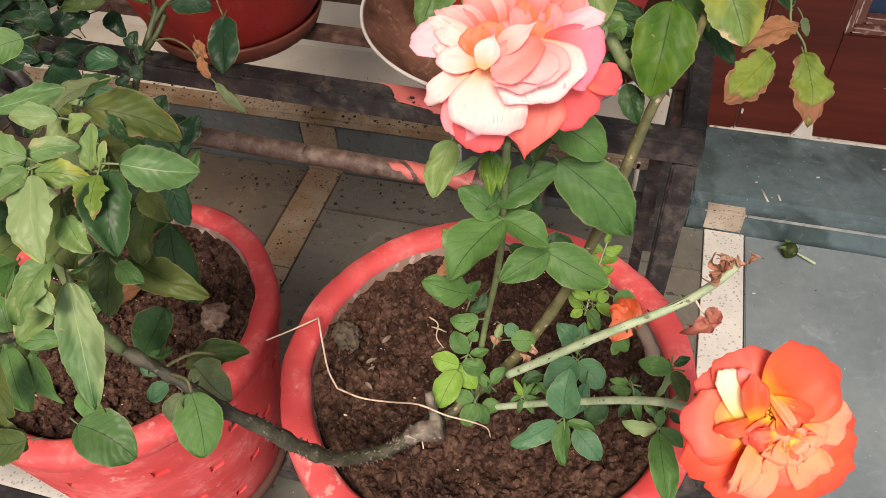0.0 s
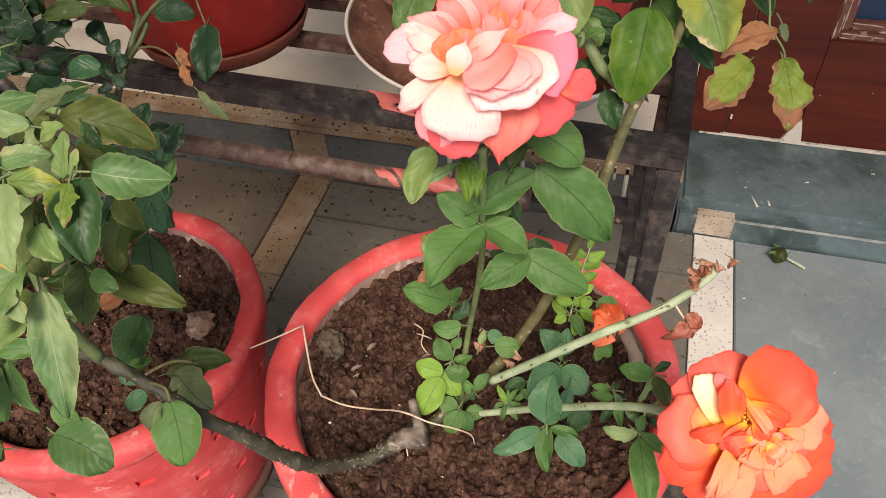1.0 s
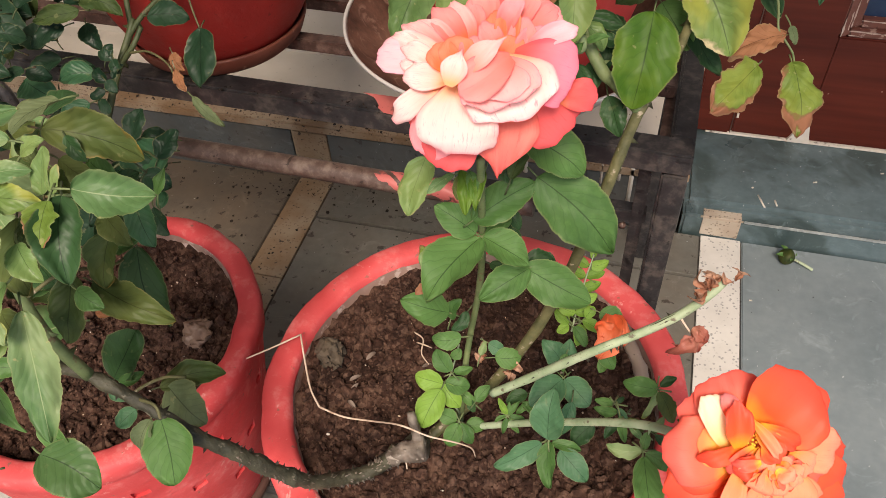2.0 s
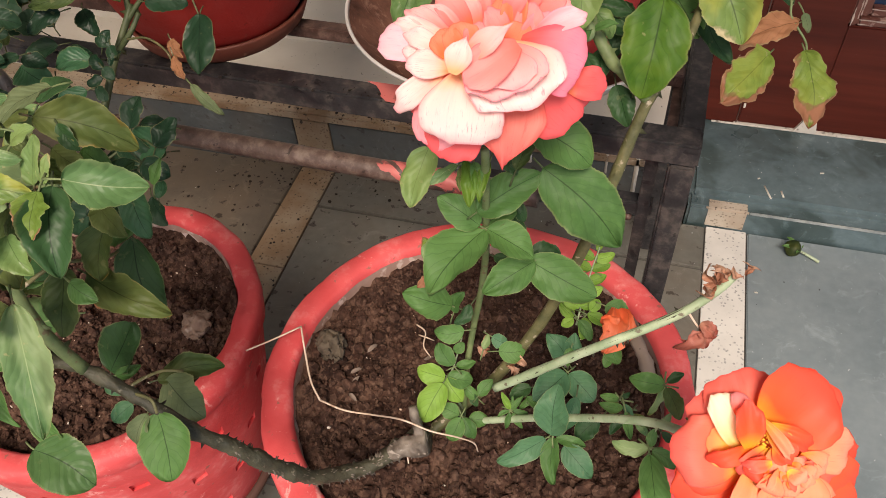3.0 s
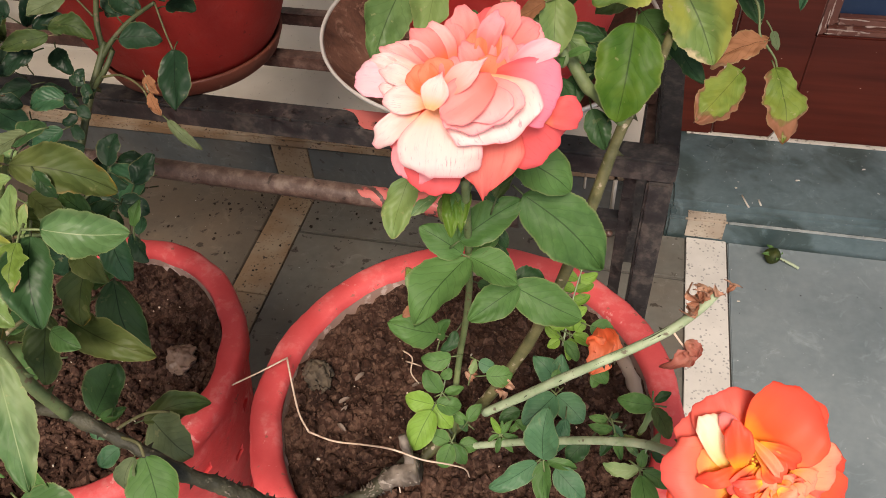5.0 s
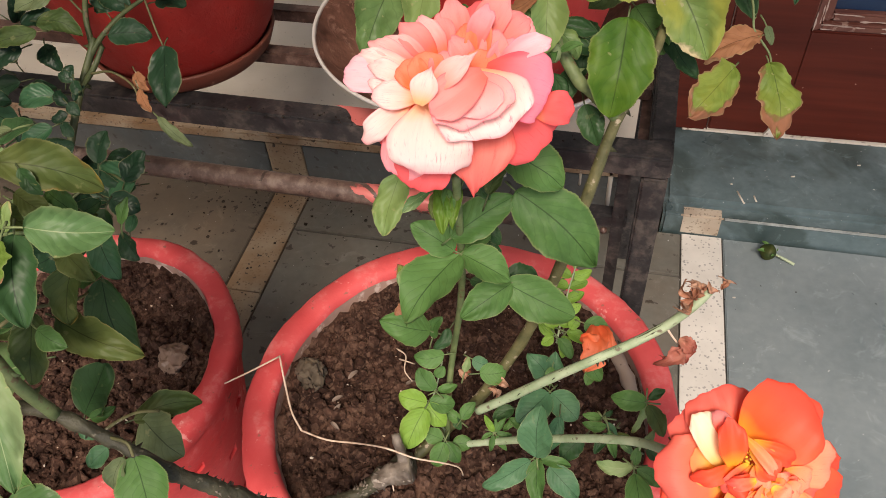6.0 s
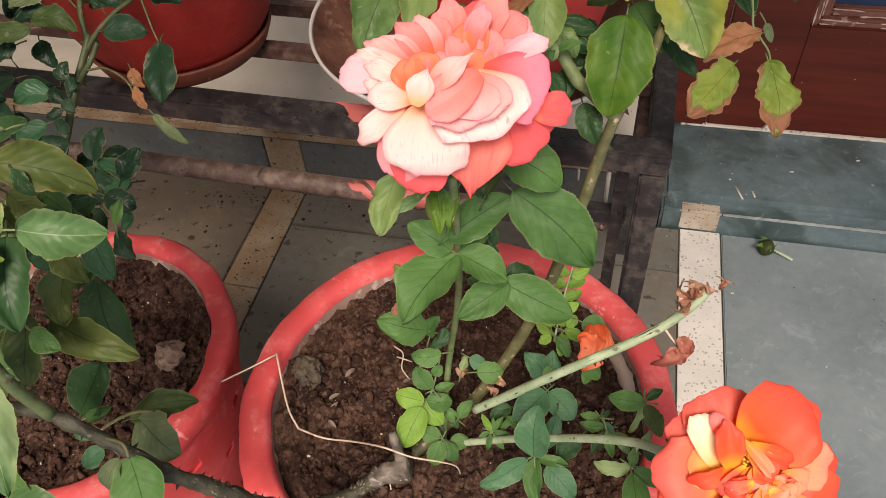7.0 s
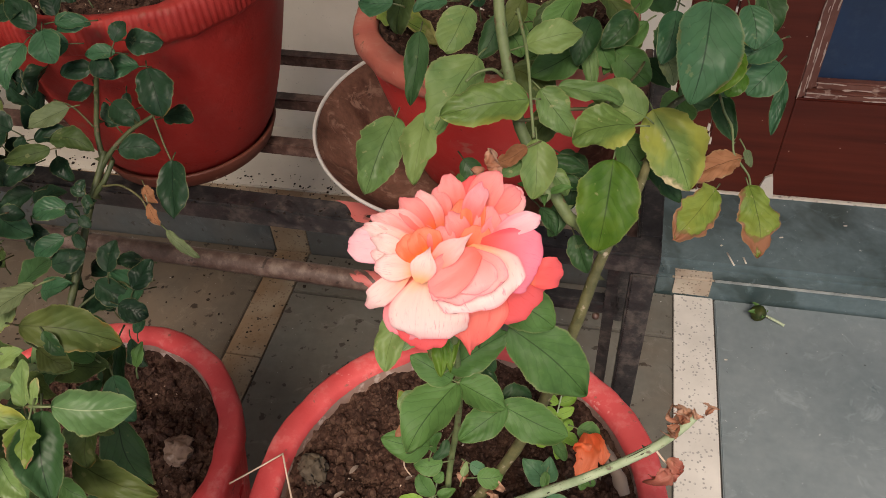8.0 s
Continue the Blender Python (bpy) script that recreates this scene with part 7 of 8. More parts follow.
leaf(bush_b, (-0.341, 0.629, 0.605), (-0.303, 0.628, 0.622), 0.55, "blue")

# small open leaves among the pale ones
leaf(bush_a, (-0.121, 0.402, 0.740), (-0.102, 0.397, 0.736), 0.60, "mid")
leaf(bush_a, (-0.133, 0.364, 0.771), (-0.117, 0.350, 0.760), 0.50, "light")
leaf(bush_a, (-0.115, 0.436, 0.769), (-0.094, 0.424, 0.758), 0.55, "olive")
leaf(bush_a, (-0.115, 0.383, 0.797), (-0.098, 0.371, 0.787), 0.60, "soft")
leaf(bush_a, (-0.124, 0.426, 0.804), (-0.107, 0.419, 0.798), 0.60, "olive")
leaf(bush_a, (-0.130, 0.421, 0.817), (-0.118, 0.427, 0.825), 0.60, "soft")

# ---- blooms ----
def bloom(plant, at, right, up, label, open_heart=False):
    """A rose bloom: calyx, stamens and the frame in which its petals are set (millimetres across, up and out)."""
    at, x, y = Vector(at), Vector(right).normalized(), Vector(up).normalized()
    z = x.cross(y)
    bm = bmesh.new()
    bmesh.ops.create_uvsphere(bm, u_segments=14, v_segments=10, radius=0.009, matrix=Matrix.Translation(at - z * 0.024) @ Matrix.Diagonal((1, 1, 1.2, 1)))
    head = part("bloom", bm, STEM, plant, label)
    head["axes"] = [*at, *x, *y, *z]
    if open_heart:
        bm = bmesh.new()
        for i in range(26):
            a, r = i * 2.4, 0.0012 * math.sqrt(i)
            p = at + x * (r * math.cos(a)) + y * (r * math.sin(a))
            bmesh.ops.create_icosphere(bm, subdivisions=1, radius=0.0009, matrix=Matrix.Translation(p + z * 0.003))
        part("stamens", bm, STAMEN, head)
    for i in range(5):
        a = i * 1.257 + 0.4
        out = x * math.cos(a) + y * math.sin(a)
        part("sepal", blade(at - z * 0.02 + out * 0.006, at - z * 0.022 + out * 0.034, 0.3, z, 0.1, 0.2, "leaf", 0.05, 0.2), LEAVES["fresh"], head)
    return head


PETAL_END = {"petal": (0.55, 0.78, 0.2), "square": (0.62, 0.84, 0.12), "pointed": (0.46, 0.22, 0.3)}


def petal_mesh(base, tip, width, face, cup, curl, shape, seed, rows=22, cols=16):
    """A petal from base to tip: a narrow claw that widens, a rounded, square or pointed end, a hollow or domed face and
    margins that turn over a little, unevenly."""
    base, tip, face = Vector(base), Vector(tip), Vector(face)
    size = (tip - base).length
    y = (tip - base) / size
    n = (face - y * face.dot(y)).normalized()
    x = y.cross(n)
    bm = bmesh.new()
    uv = bm.loops.layers.uv.new("blade")
    full, last, drop = PETAL_END[shape]
    lean = 0.1 * noise.noise((seed, 8.1, 0))
    grid, where = [], {}
    for i in range(rows + 1):
        v = 1 - (1 - i / rows) ** 1.35
        w = 0.3 + 0.7 * math.sin(math.pi / 2 * min(1, v / full)) ** 0.9
        if v > full:
            k = (v - full) / (1 - full)
            w *= 1 - (1 - last) * (k ** 1.25 if shape == "pointed" else k ** 2.4)
        w *= width / 2
        row = []
        for j in range(cols + 1):
            u = 2 * j / cols - 1
            ww = w * (1 + 0.07 * noise.noise((v * 3 + seed, u * 0.6, seed)) + 0.025 * noise.noise((v * 9 + seed, (u > 0) * 5.0, seed)))
            lobe = (0.05 if shape == "square" else 0.08) * noise.noise((u * 1.5 + seed * 3, seed, 4)) + 0.03 * noise.noise((u * 4.5 + seed * 3, seed, 8))
            end = v * (1 - drop * u * u * v ** 5) + lobe * v ** 4
            lift = cup * w * u * u * (1 - 0.35 * v) + 0.09 * size * math.sin(math.pi * v)
            lift -= w * 0.55 * max(0.0, abs(u) - 0.72) ** 2 * 4 * (0.5 + noise.noise((v * 1.8 + seed, u, 2)))
            bend = -curl * size * max(0.0, v - 0.55) ** 2 * 4
            wave = size * (0.07 * noise.noise((u * 1.2 + seed, v * 1.7, seed * 3)) + 0.026 * noise.noise((u * 4 + seed, v * 3.2, seed)) * (0.3 + abs(u))) * (0.3 + v)
            p = base + y * (end * size - abs(bend) * 0.3) + x * (u * ww + lean * size * v * v) + n * (lift + bend + wave)
            vert = bm.verts.new(p)
            where[vert] = (u, v)
            row.append(vert)
        grid.append(row)
    for p, q in zip(grid, grid[1:]):
        for k in range(cols):
            f = bm.faces.new((p[k], p[k + 1], q[k + 1], q[k]))
            for loop in f.loops:
                loop[uv].uv = where[loop.vert]
    return bm


def petal(head, base, tip, width, kind, curl=0.1, cup=0.2, shape="petal"):
    counter[0] += 1
    a = list(head["axes"])
    at, x, y, z = (Vector(a[i:i + 3]) for i in (0, 3, 6, 9))
    b, t = (at + (x * p[0] + y * p[1] + z * p[2]) / 1000 for p in (base, tip))
    inward = (b - t).normalized()
    return part("petal", petal_mesh(b, t, width / 1000, z + inward * 0.25, cup, curl, shape, counter[0] * 0.61), PETALS[kind], head)


bloom_pink = bloom(bush_a, (0.084, 0.523, 0.841), (0.977, 0.204, -0.057), (-0.106, 0.701, 0.705), "large pink and cream rose bloom with an orange throat")
petal(bloom_pink, (-17, -27, -16), (-29, -61, -20), 32, "coral", 0.08, 0.12, "square")
petal(bloom_pink, (4, -19, -14), (3, -66, -19), 40, "flame", 0.05, 0.15, "pointed")
petal(bloom_pink, (8, -15, -15), (41, -40, -20), 37, "coral", 0.1, 0.12, "square")
petal(bloom_pink, (30, -22, -14), (53, -21, -18), 17, "coral", 0.05, 0.1, "square")
petal(bloom_pink, (-23, -20, -12), (-34, -56, -17), 26, "blush", 0.05, 0.1, "square")
petal(bloom_pink, (-21, -19, -12), (-41, -42, -15), 19, "coral", 0.05, 0.1, "petal")
petal(bloom_pink, (6, -2, -17), (30, 1, -18), 24, "coral", 0.05, 0.1, "petal")
petal(bloom_pink, (7, 7, -16), (33, 20, -16), 16, "cream", 0.08, 0.15, "square")
petal(bloom_pink, (7, 7, -14), (29, 23, -13), 14, "peach", 0.08, 0.2, "square")
petal(bloom_pink, (3, 7, -13), (17, 32, -10), 17, "peach", 0.05, 0.2, "petal")
petal(bloom_pink, (-3, 7, -14), (-9, 31, -11), 14, "peach", 0.05, 0.2, "petal")
petal(bloom_pink, (2, 8, -15), (6, 30, -13), 15, "coral", 0.05, 0.2, "petal")
petal(bloom_pink, (-9, 2, -13), (-16, 23, -9), 12, "peach", 0.1, 0.25, "petal")
petal(bloom_pink, (-12, 1, -11), (-24, 21, -7), 13, "cream", 0.1, 0.25, "petal")
petal(bloom_pink, (-16, -1, -10), (-33, 18, -6), 14, "peach", 0.1, 0.25, "petal")
petal(bloom_pink, (-20, -3, -9), (-40, 11, -5), 14, "cream", 0.1, 0.25, "petal")
petal(bloom_pink, (-24, -6, -8), (-49, 8, -5), 13, "cream", 0.1, 0.25, "petal")
petal(bloom_pink, (-24, -7, -7), (-55, 3, -5), 11, "white", 0.12, 0.25, "petal")
petal(bloom_pink, (-30, -9, -9), (-62, -6, -9), 18, "pale", 0.1, 0.12, "square")
petal(bloom_pink, (-27, -11, -3), (-49, -3, -1), 10, "white", 0.2, 0.3, "petal")
petal(bloom_pink, (-28, -15, -5), (-49, -11, -4), 11, "white", 0.12, 0.2, "petal")
petal(bloom_pink, (-24, -19, -2), (-47, -17, -2), 14, "white", 0.1, 0.2, "petal")
petal(bloom_pink, (-28, -19, -6), (-52, -40, -9), 13, "white", 0.12, 0.3, "petal")
petal(bloom_pink, (-21, -15, -1), (-32, -2, 1), 16, "ember", 0.05, 0.3, "petal")
petal(bloom_pink, (-17, -14, -2), (-23, 2, 1), 18, "ember", 0.05, 0.3, "petal")
petal(bloom_pink, (-12, -12, -2), (-12, 3, 0), 15, "peach", 0.05, 0.3, "petal")
petal(bloom_pink, (0, -7, -9), (-3, 17, -4), 13, "ember", 0.05, 0.35, "petal")
petal(bloom_pink, (2, -7, -5), (-9, 10, 0), 12, "peach", 0.05, 0.35, "petal")
petal(bloom_pink, (2, -7, -6), (6, 20, -1), 13, "ember", 0.05, 0.35, "petal")
petal(bloom_pink, (0, 3, -5), (9, 25, 1), 11, "blush", 0.1, 0.4, "petal")
petal(bloom_pink, (7, -10, -5), (14, 13, 0), 14, "peach", 0.05, 0.3, "petal")
petal(bloom_pink, (8, -10, -4), (21, 9, 0), 13, "blush", 0.05, 0.3, "petal")
petal(bloom_pink, (3, -15, -1), (9, 3, 2), 18, "ember", 0.05, 0.3, "petal")
petal(bloom_pink, (15, -1, 2), (38, 9, 6), 11, "pale", 0.1, 0.4, "petal")
petal(bloom_pink, (-17, -22, 3), (-19, -56, -2), 41, "white", 0.1, 0.1, "square")
petal(bloom_pink, (7, -8, 3), (39, -18, 4), 33, "sheen", 0.12, 0.1, "square")
petal(bloom_pink, (-2, -9, 3), (12, -40, 6), 46, "white", -0.1, 0.35, "petal")
petal(bloom_pink, (-4, -10, 7), (4, -36, 11), 40, "shell", -0.15, 0.4, "petal")
petal(bloom_pink, (6, -10, 14), (-19, -29, 15), 20, "salmon", -0.12, 0.3, "petal")
petal(bloom_pink, (0, -13, 10), (7, -32, 13), 23, "shell", -0.15, 0.4, "petal")
petal(bloom_pink, (-13, -23, 6), (-24, -13, 10), 11, "gold", 0.1, 0.4, "petal")
petal(bloom_pink, (-18, -18, 15), (3, -1, 19), 12, "shellpink", 0.1, 0.25, "pointed")
petal(bloom_pink, (-23, -25, 16), (-17, -7, 20), 13, "white", 0.25, 0.45, "pointed")
bloom_orange = bloom(bush_a, (0.240, 0.429, 0.678), (0.965, 0.260, -0.039), (-0.165, 0.715, 0.679), "open orange-red rose bloom with a gold heart", True)
petal(bloom_orange, (-3, -13, -14), (-16, -54, -17), 31, "orange", 0.1, 0.15, "square")
petal(bloom_orange, (13, -17, -14), (16, -60, -17), 37, "orange", 0.1, 0.15, "square")
petal(bloom_orange, (26, -13, -14), (46, -48, -17), 34, "orange", 0.1, 0.15, "square")
petal(bloom_orange, (26, -7, -14), (56, -30, -16), 26, "orange", 0.1, 0.15, "square")
petal(bloom_orange, (19, -1, -13), (58, -10, -14), 25, "orange", 0.1, 0.15, "petal")
petal(bloom_orange, (-5, -11, -12), (-43, -31, -14), 29, "orange", 0.1, 0.15, "petal")
petal(bloom_orange, (-4, -2, -12), (-12, 36, -9), 37, "tang", 0.08, 0.15, "square")
petal(bloom_orange, (3, -1, -13), (7, 33, -10), 29, "tang", 0.08, 0.15, "square")
petal(bloom_orange, (-3, -3, -10), (-32, 21, -10), 28, "tang", 0.08, 0.15, "petal")
petal(bloom_orange, (-6, -6, -7), (-45, -4, -8), 38, "tang", 0.12, 0.15, "petal")
petal(bloom_orange, (-6, -9, -9), (-41, -22, -10), 25, "orange", 0.12, 0.15, "petal")
petal(bloom_orange, (3, 6, -6), (32, 32, 2), 47, "orange", 0.05, 0.35, "petal")
petal(bloom_orange, (9, 9, -9), (42, 23, -3), 36, "orange", 0.05, 0.3, "petal")
petal(bloom_orange, (9, 13, -7), (25, 40, -2), 18, "orange", -0.1, 0.3, "petal")
petal(bloom_orange, (-8, -5, -6), (12, -3, -6), 25, "gold", 0, 0.1, "petal")
petal(bloom_orange, (-7, -4, -3), (-28, 1, -3), 23, "glow", 0, 0.2, "petal")
petal(bloom_orange, (-9, -4, -3), (-23, 26, 1), 18, "lemon", 0.05, 0.25, "square")
petal(bloom_orange, (-13, 15, 2), (-12, 27, 3), 10, "peach", 0.3, 0.3, "square")
petal(bloom_orange, (-9, -1, 4), (-11, 24, 9), 15, "orange", 0.05, 0.45, "petal")
petal(bloom_orange, (-5, -2, 3), (-30, -8, 5), 10, "orange", 0.25, 0.35, "petal")
petal(bloom_orange, (-3, -5, 2), (-13, -2, 3), 14, "gold", 0.1, 0.3, "petal")
petal(bloom_orange, (14, 0, -2), (50, -5, -1), 25, "apricot", 0.15, 0.25, "petal")
petal(bloom_orange, (18, -3, -4), (44, -17, -4), 21, "tang", 0.15, 0.2, "petal")
petal(bloom_orange, (2, 11, 5), (26, -1, 8), 10, "orange", 0.25, 0.5, "petal")
petal(bloom_orange, (-3, 14, 8), (13, -8, 11), 7, "apricot", 0.2, 0.6, "petal")
petal(bloom_orange, (1, 8, 4), (14, -3, 6), 12, "gold", 0.2, 0.4, "petal")
petal(bloom_orange, (4, 2, 6), (13, -10, 9), 14, "orange", 0.2, 0.3, "pointed")
petal(bloom_orange, (0, -1, 4), (-14, -15, 6), 14, "tang", 0.25, 0.35, "petal")
petal(bloom_orange, (3, -2, 3), (-6, -18, 6), 14, "tang", 0.25, 0.35, "petal")
petal(bloom_orange, (4, -1, 5), (1, -15, 8), 12, "apricot", 0.3, 0.4, "petal")
petal(bloom_orange, (12, -8, 2), (28, -21, 4), 18, "orange", 0.2, 0.3, "petal")
petal(bloom_orange, (17, -5, 4), (32, -13, 5), 14, "apricot", 0.2, 0.35, "petal")
petal(bloom_orange, (13, -10, 1), (14, -38, 0), 37, "apricot", 0.3, 0.25, "square")
petal(bloom_orange, (9, -12, -1), (-3, -40, -2), 28, "tang", 0.2, 0.25, "square")
petal(bloom_orange, (12, -13, 0), (31, -41, -2), 26, "apricot", 0.25, 0.25, "square")
petal(bloom_orange, (-6, -11, 2), (-19, -45, 1), 14, "apricot", 0.15, 0.4, "petal")
petal(bloom_orange, (-4, -13, 0), (-7, -49, -1), 21, "apricot", 0.2, 0.3, "square")
petal(bloom_orange, (9, -10, 6), (4, -26, 9), 17, "apricot", 0.3, 0.4, "petal")
petal(bloom_orange, (10, -10, 6), (17, -25, 8), 17, "apricot", 0.3, 0.4, "petal")
petal(bloom_orange, (2, -13, 9), (-3, -24, 8), 14, "apricot", 0.45, 0.53, "petal")
petal(bloom_orange, (9, -10, 6), (13, -14, 11), 12, "gold", 0.36, 0.47, "petal")
petal(bloom_orange, (12, -8, 5), (20, -9, 9), 9, "tang", 0.39, 0.43, "petal")
petal(bloom_orange, (15, -12, 6), (21, -14, 10), 9, "apricot", 0.29, 0.36, "petal")
petal(bloom_orange, (-2, -10, 8), (-11, -13, 10), 9, "apricot", 0.21, 0.42, "petal")
petal(bloom_orange, (1, -9, 5), (-12, -10, 12), 13, "orange", 0.4, 0.4, "petal")
petal(bloom_orange, (10, -13, 8), (14, -21, 11), 9, "gold", 0.41, 0.32, "petal")
petal(bloom_orange, (1, -7, 9), (-14, -10, 11), 7, "tang", 0.31, 0.47, "petal")
petal(bloom_orange, (10, -8, 6), (17, -8, 11), 8, "apricot", 0.3, 0.41, "petal")
petal(bloom_orange, (5, -14, 7), (4, -21, 8), 11, "apricot", 0.33, 0.59, "petal")
petal(bloom_orange, (11, -11, 7), (16, -16, 13), 10, "apricot", 0.36, 0.39, "petal")
petal(bloom_orange, (7, -10, 8), (11, -16, 9), 10, "apricot", 0.42, 0.32, "petal")
petal(bloom_orange, (3, -15, 7), (-1, -20, 10), 13, "apricot", 0.34, 0.43, "petal")
petal(bloom_orange, (16, -10, 6), (23, -12, 9), 10, "tang", 0.49, 0.47, "petal")
petal(bloom_orange, (14, -11, 7), (23, -15, 9), 11, "apricot", 0.22, 0.43, "petal")
petal(bloom_orange, (14, -11, 8), (23, -16, 11), 12, "apricot", 0.41, 0.4, "petal")
petal(bloom_orange, (9, -11, 9), (18, -21, 9), 11, "tang", 0.39, 0.45, "petal")
petal(bloom_orange, (7, -10, 7), (12, -17, 8), 12, "orange", 0.44, 0.53, "petal")


# ---- buds, withered petals and fallen bits ----
def dry_bits(parent, at, count, size, seed, kind="dry"):
    rnd = random.Random(seed)
    at = Vector(at)
    for i in range(count):
        d = Vector((rnd.uniform(-1, 1), rnd.uniform(-1, 1), rnd.uniform(-0.4, 1))).normalized()
        bm = blade(at + d * size * 0.1, at + d * size, rnd.uniform(0.5, 0.9), d.orthogonal() + Vector((0, -0.5, 0.5)), 0.2, 0.4, "petal", 0.15, 0.4, 0.0, 14, 8, seed + i, 0.22, 0.3, 0.8)
        part("withered_petal", bm, PETALS[kind], parent)


dry_bits(bush_a, (0.218, 0.548, 0.659), 11, 0.014, 11)
dry_bits(bush_a, (0.233, 0.553, 0.664), 3, 0.011, 17)
for base, tip, w, k in (((0.214, 0.539, 0.628), (0.227, 0.534, 0.624), 0.75, 1), ((0.220, 0.537, 0.624), (0.202, 0.521, 0.619), 0.42, 2), ((0.215, 0.539, 0.626), (0.221, 0.526, 0.619), 0.6, 3), ((0.213, 0.531, 0.618), (0.203, 0.528, 0.622), 0.25, 4)):
    part("withered_petal", blade(base, tip, w, (0.1, -0.6, 0.7), 0.15, 0.7, "pointed", 0.2, 0.4, 0.0, 20, 12, k * 1.3, 0.22, 0.4, 1.0), PETALS["parched"], bush_a)
dry_bits(bush_a, (0.068, 0.564, 0.517), 3, 0.012, 31)
dry_bits(bush_a, (0.089, 0.553, 0.516), 3, 0.012, 37)
dry_bits(bush_a, (0.085, 0.578, 0.839), 4, 0.012, 41)
for base, tip, w in (((0.161, 0.588, 0.567), (0.160, 0.550, 0.561), 0.55), ((0.165, 0.591, 0.562), (0.176, 0.568, 0.559), 0.5), ((0.151, 0.573, 0.570), (0.166, 0.569, 0.569), 0.8)):
    part("withered_petal", blade(base, tip, w, (0.2, -0.6, 0.7), 0.15, 0.4, "petal", 0.22, 0.3, 0.0, 22, 14, 5.0, 0.13, 0.35, 0.8), PETALS["rust"], bush_a)
bud = bmesh.new()
bmesh.ops.create_uvsphere(bud, u_segments=14, v_segments=10, radius=0.0046, matrix=Matrix.Translation((0.114, 0.632, 0.776)) @ Matrix.Diagonal((1, 1, 1.5, 1)))
bud = part("rose_hip", bud, LEAVES["light"], bush_a)
for k in range(4):
    c = Vector((0.114, 0.632, 0.776))
    d = Vector((math.cos(k * 1.6), math.sin(k * 1.6), 0.5)).normalized()
    part("sepal", blade(c + d * 0.004, c + d * 0.02, 0.35, (0, -0.5, 0.8), 0.1, 0.3, "leaf", 0.1, 0.3), LEAVES["fresh"], bud)

straw = thing("dry_stalk", (-0.078, 0.522, 0.440), "thin bent dry straw stalk lying over the pot rim", "dry stalk")
part("stalk", tube([(-0.148, 0.535, 0.482), (-0.131, 0.557, 0.476), (-0.114, 0.576, 0.474)], 0.0008, 0.0009, 7, 5), STRAW, straw)
part("stalk", tube([(-0.114, 0.577, 0.474), (-0.103, 0.556, 0.466), (-0.089, 0.532, 0.459), (-0.075, 0.517, 0.456)], 0.0009, 0.0009, 7, 5), STRAW, straw)
part("stalk", tube([(-0.075, 0.517, 0.456), (-0.050, 0.512, 0.457), (-0.022, 0.510, 0.464), (0.015, 0.485, 0.514), (0.039, 0.483, 0.510), (0.058, 0.490, 0.496), (0.069, 0.498, 0.477), (0.071, 0.503, 0.454)], 0.0009, 0.0006, 7, 5), STRAW, straw)

pebble("stone", (-0.241, 0.585, 0.426), (0.014, 0.017, 0.009), STONE, "pale brown stone lying on the soil", "stone", 2)
pebble("stone", (-0.088, 0.577, 0.449), (0.0145, 0.0145, 0.012), CLOD, "round weathered stone in the soil", "stone", 5)
husks = tagged(part("husk", blade((-0.056, 0.543, 0.444), (-0.052, 0.554, 0.447), 0.34, (0, -0.3, 1), 0.2, 0.5, "leaf", 0.1), HUSK), "small dry husk on the soil", "husk", "husks")
for m, b, t in ((1, (-0.062, 0.556, 0.445), (-0.05, 0.566, 0.446)), (2, (-0.055, 0.583, 0.443), (-0.046, 0.597, 0.444)), (3, (-0.047, 0.53, 0.444), (-0.06, 0.538, 0.446)), (4, (0.0, 0.585, 0.446), (0.012, 0.592, 0.447))):
    tagged(part("husk", blade(b, Vector(b).lerp(Vector(t), 0.75), 0.32, (0.2, -0.3, 1), 0.2, 0.5, "leaf", 0.1, 0.1, 0.0, 8, 6, m), HUSK), "small dry husk on the soil", "husk", "husks")
tagged(part("fallen_leaf", blade((-0.36, 0.585, 0.424), (-0.335, 0.606, 0.426), 0.7, (0, -0.3, 1), 0.1, 0.3, "leaf", 0.2, 0.1), LEAVES["brown"]), "dry brown leaf lying on the soil", "fallen leaf")
tagged(part("fallen_leaf", blade((-0.081, 0.915, 0.752), (-0.011, 0.865, 0.750), 0.36, (0, -0.3, 1), 0.06, 0.3, "leaf", 0.15, 0.1, 0.02, 24, 8, 3.0, 0.08, 0.2, 0.4), LEAVES["yellow"]), "curled yellow leaf lying on the soil of a back pot", "fallen leaf")
rootlets = thing("rootlets", (-0.005, 0.60, 0.44), "thin pale dry roots on the soil", "roots")
for pts in (((-0.018, 0.622, 0.447), (-0.006, 0.612, 0.452), (-0.003, 0.596, 0.452), (0.006, 0.588, 0.448)), ((-0.012, 0.61, 0.448), (-0.002, 0.604, 0.455), (0.004, 0.607, 0.448)), ((0.02, 0.508, 0.445), (0.012, 0.495, 0.449), (0.016, 0.483, 0.445))):
    part("root", tube(pts, 0.0008, 0.0006, 6, 5), STRAW, rootlets)

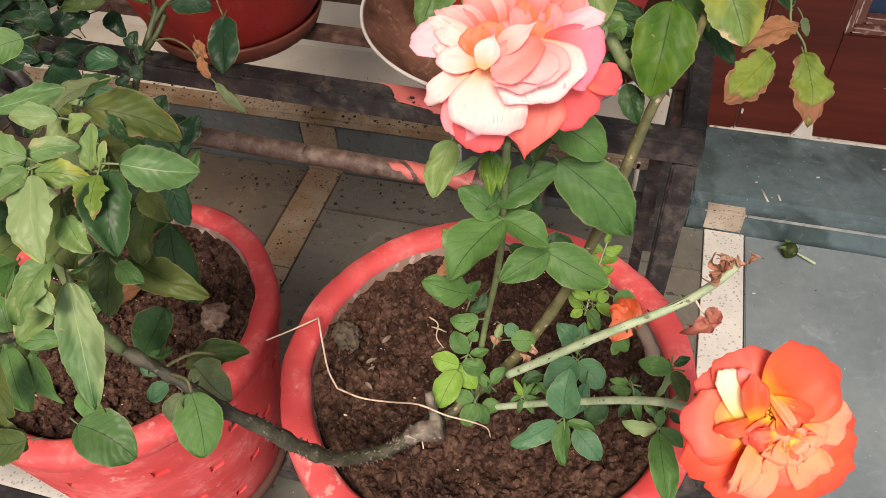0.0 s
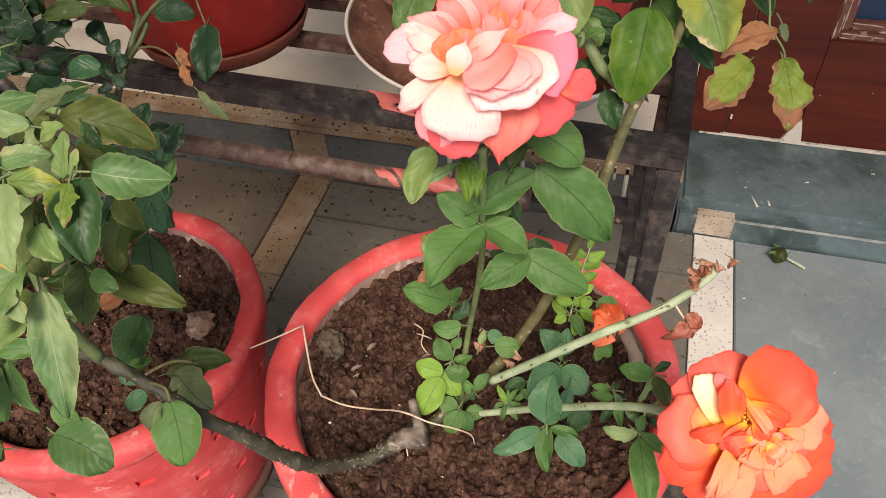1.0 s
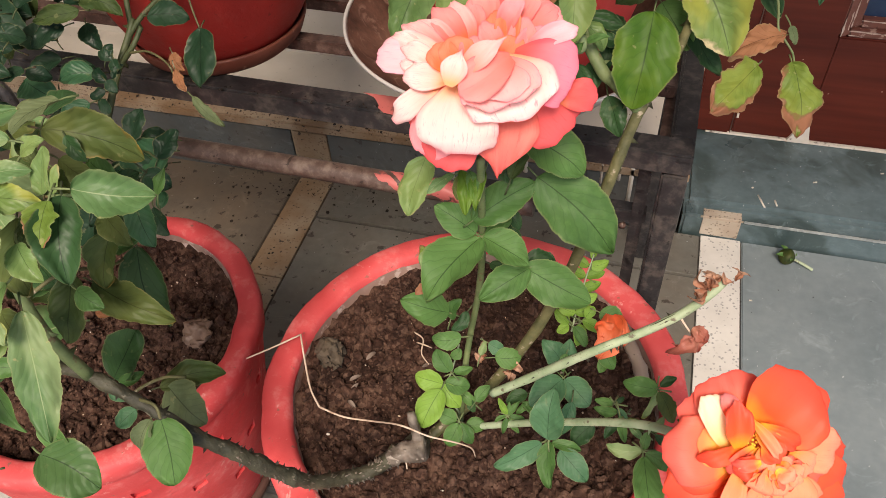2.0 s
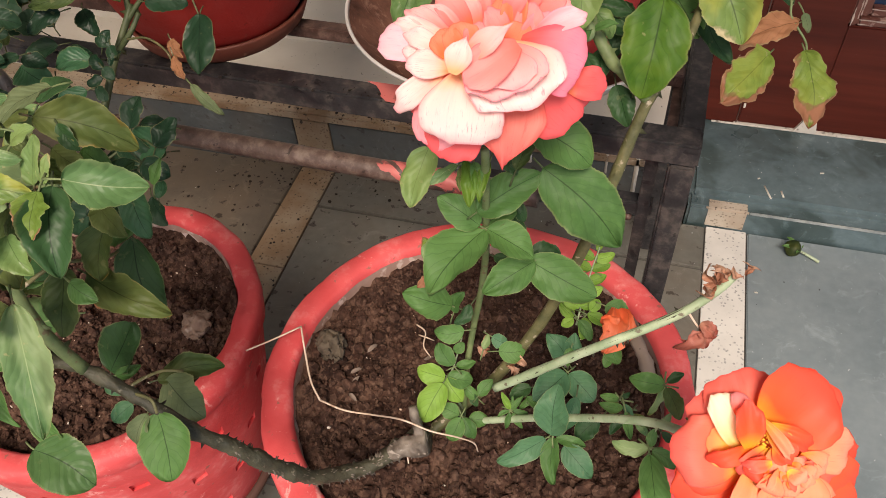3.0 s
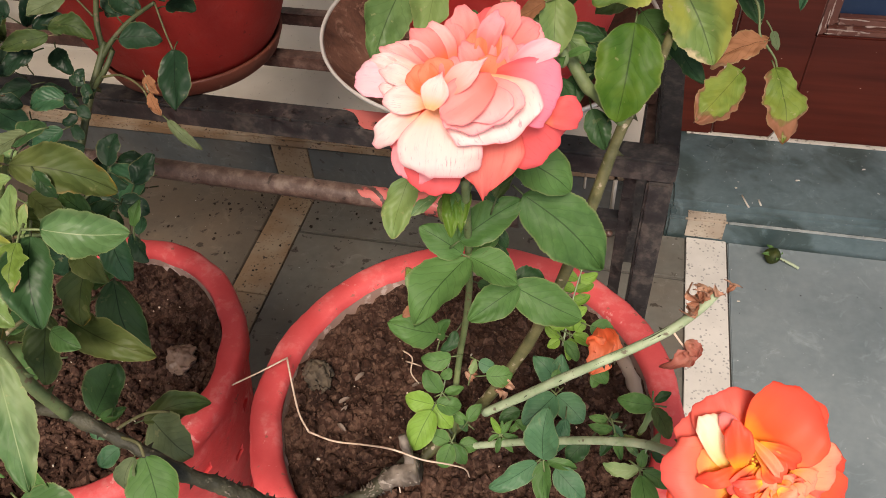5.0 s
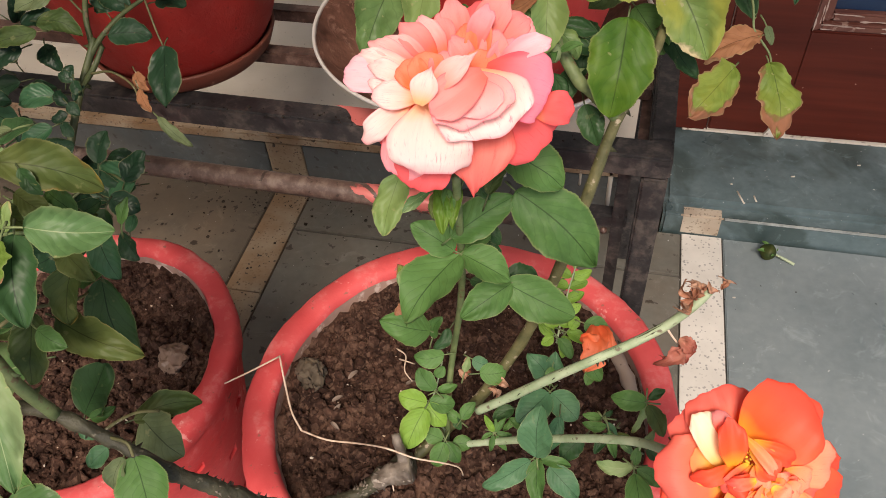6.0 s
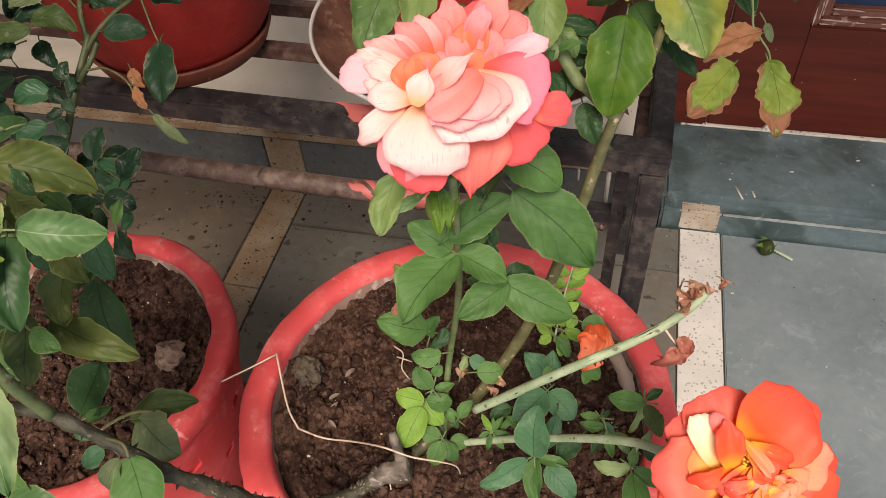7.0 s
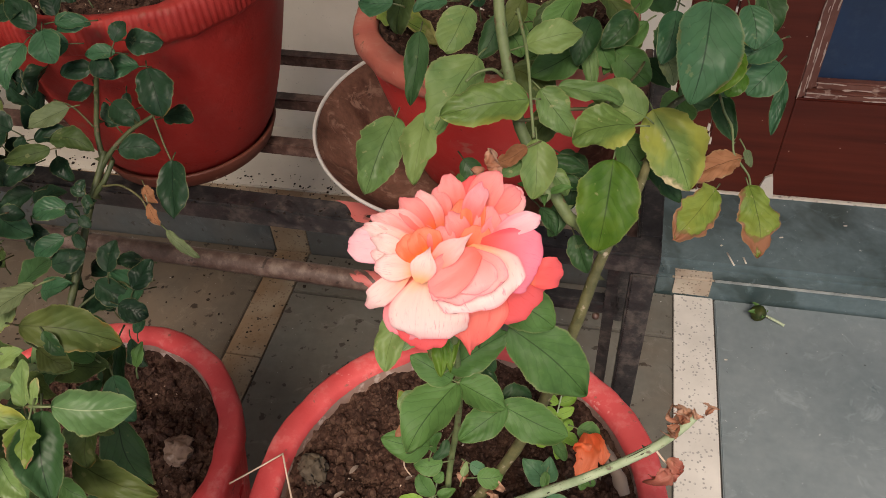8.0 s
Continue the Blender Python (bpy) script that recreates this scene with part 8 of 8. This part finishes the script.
fallen = thing("fallen_bud", (0.459, 1.235, 0.0), "small green fallen rosebud on the slate floor", "bud")
bm = bmesh.new()
bmesh.ops.create_uvsphere(bm, u_segments=16, v_segments=10, radius=0.0145, matrix=Matrix.Translation((0.458, 1.235, 0.0135)))
for v in bm.verts:
    v.co += noise.noise_vector(v.co * 90) * 0.002
part("bud", bm, LEAVES["olive"], fallen)
part("stalk", tube([(0.468, 1.233, 0.012), (0.485, 1.228, 0.008), (0.503, 1.22, 0.0045)], 0.0024, 0.0028, 7, 5), STEM, fallen)
for k in range(4):
    d = Vector((math.cos(k * 1.5 + 2), math.sin(k * 1.5 + 2), 0.35)).normalized()
    part("sepal", blade(Vector((0.464, 1.234, 0.014)) + d * 0.009, Vector((0.455, 1.235, 0.015)) + d * 0.02, 0.4, (0, -0.3, 1), 0.2, 0.3), LEAVES["fresh"], fallen)

# crumbs of earth scattered on the floor, the ledge and the bars
rnd = random.Random(77)
crumbs = bmesh.new()
def scatter(count, x0, x1, y0, y1, z, big):
    for _ in range(count):
        s = 0.0009 + 0.62 * big * rnd.random() ** 3
        m = Matrix.Translation((rnd.uniform(x0, x1), rnd.uniform(y0, y1), z + s * 0.3)) @ Matrix.Diagonal((1, rnd.uniform(0.7, 1.3), 0.5, 1))
        bmesh.ops.create_icosphere(crumbs, subdivisions=1, radius=s, matrix=m)
scatter(330, -1.0, -0.42, 0.7, 1.26, 0.0, 0.0042)
scatter(90, -0.6, -0.1, 1.2, 1.265, 0.0, 0.0048)
scatter(80, -0.42, 0.1, 0.8, 1.26, 0.0, 0.005)
scatter(380, -0.95, 0.05, 1.272, 1.352, 0.138, 0.0045)
scatter(30, -0.9, 0.25, 1.36, 1.48, 0.137, 0.004)
scatter(26, 0.3, 1.0, 0.7, 1.26, 0.0, 0.002)
scatter(70, -0.6, 0.15, 0.80, 0.815, 0.567, 0.003)
for v in crumbs.verts:
    v.co += noise.noise_vector(v.co * 350) * 0.0016
tagged(part("earth_crumbs", crumbs, CRUMB, smooth=False), "dark crumbs of spilt earth on the floor and ledge", "earth", kind="stuff")
chips = bmesh.new()
for x, y, z, a, l in ((0.405, 1.318, 0.0605, 1.9, 0.034), (0.43, 1.318, 0.0605, 1.8, 0.016), (0.5, 1.39, 0.0605, 0.3, 0.007), (0.39, 1.352, 0.0605, 0.6, 0.004), (0.62, 1.44, 0.0605, 0.2, 0.006), (0.4, 1.13, 0.0, 0.2, 0.005)):
    bmesh.ops.create_cube(chips, size=1, matrix=Matrix.Translation((x, y, z)) @ Matrix.Rotation(a, 4, "Z") @ Matrix.Diagonal((l, 0.003, 0.001, 1)))
tagged(part("plaster_flecks", chips, CREAM), "white flecks of plaster and scratches on the doorstep", "flecks", kind="stuff")
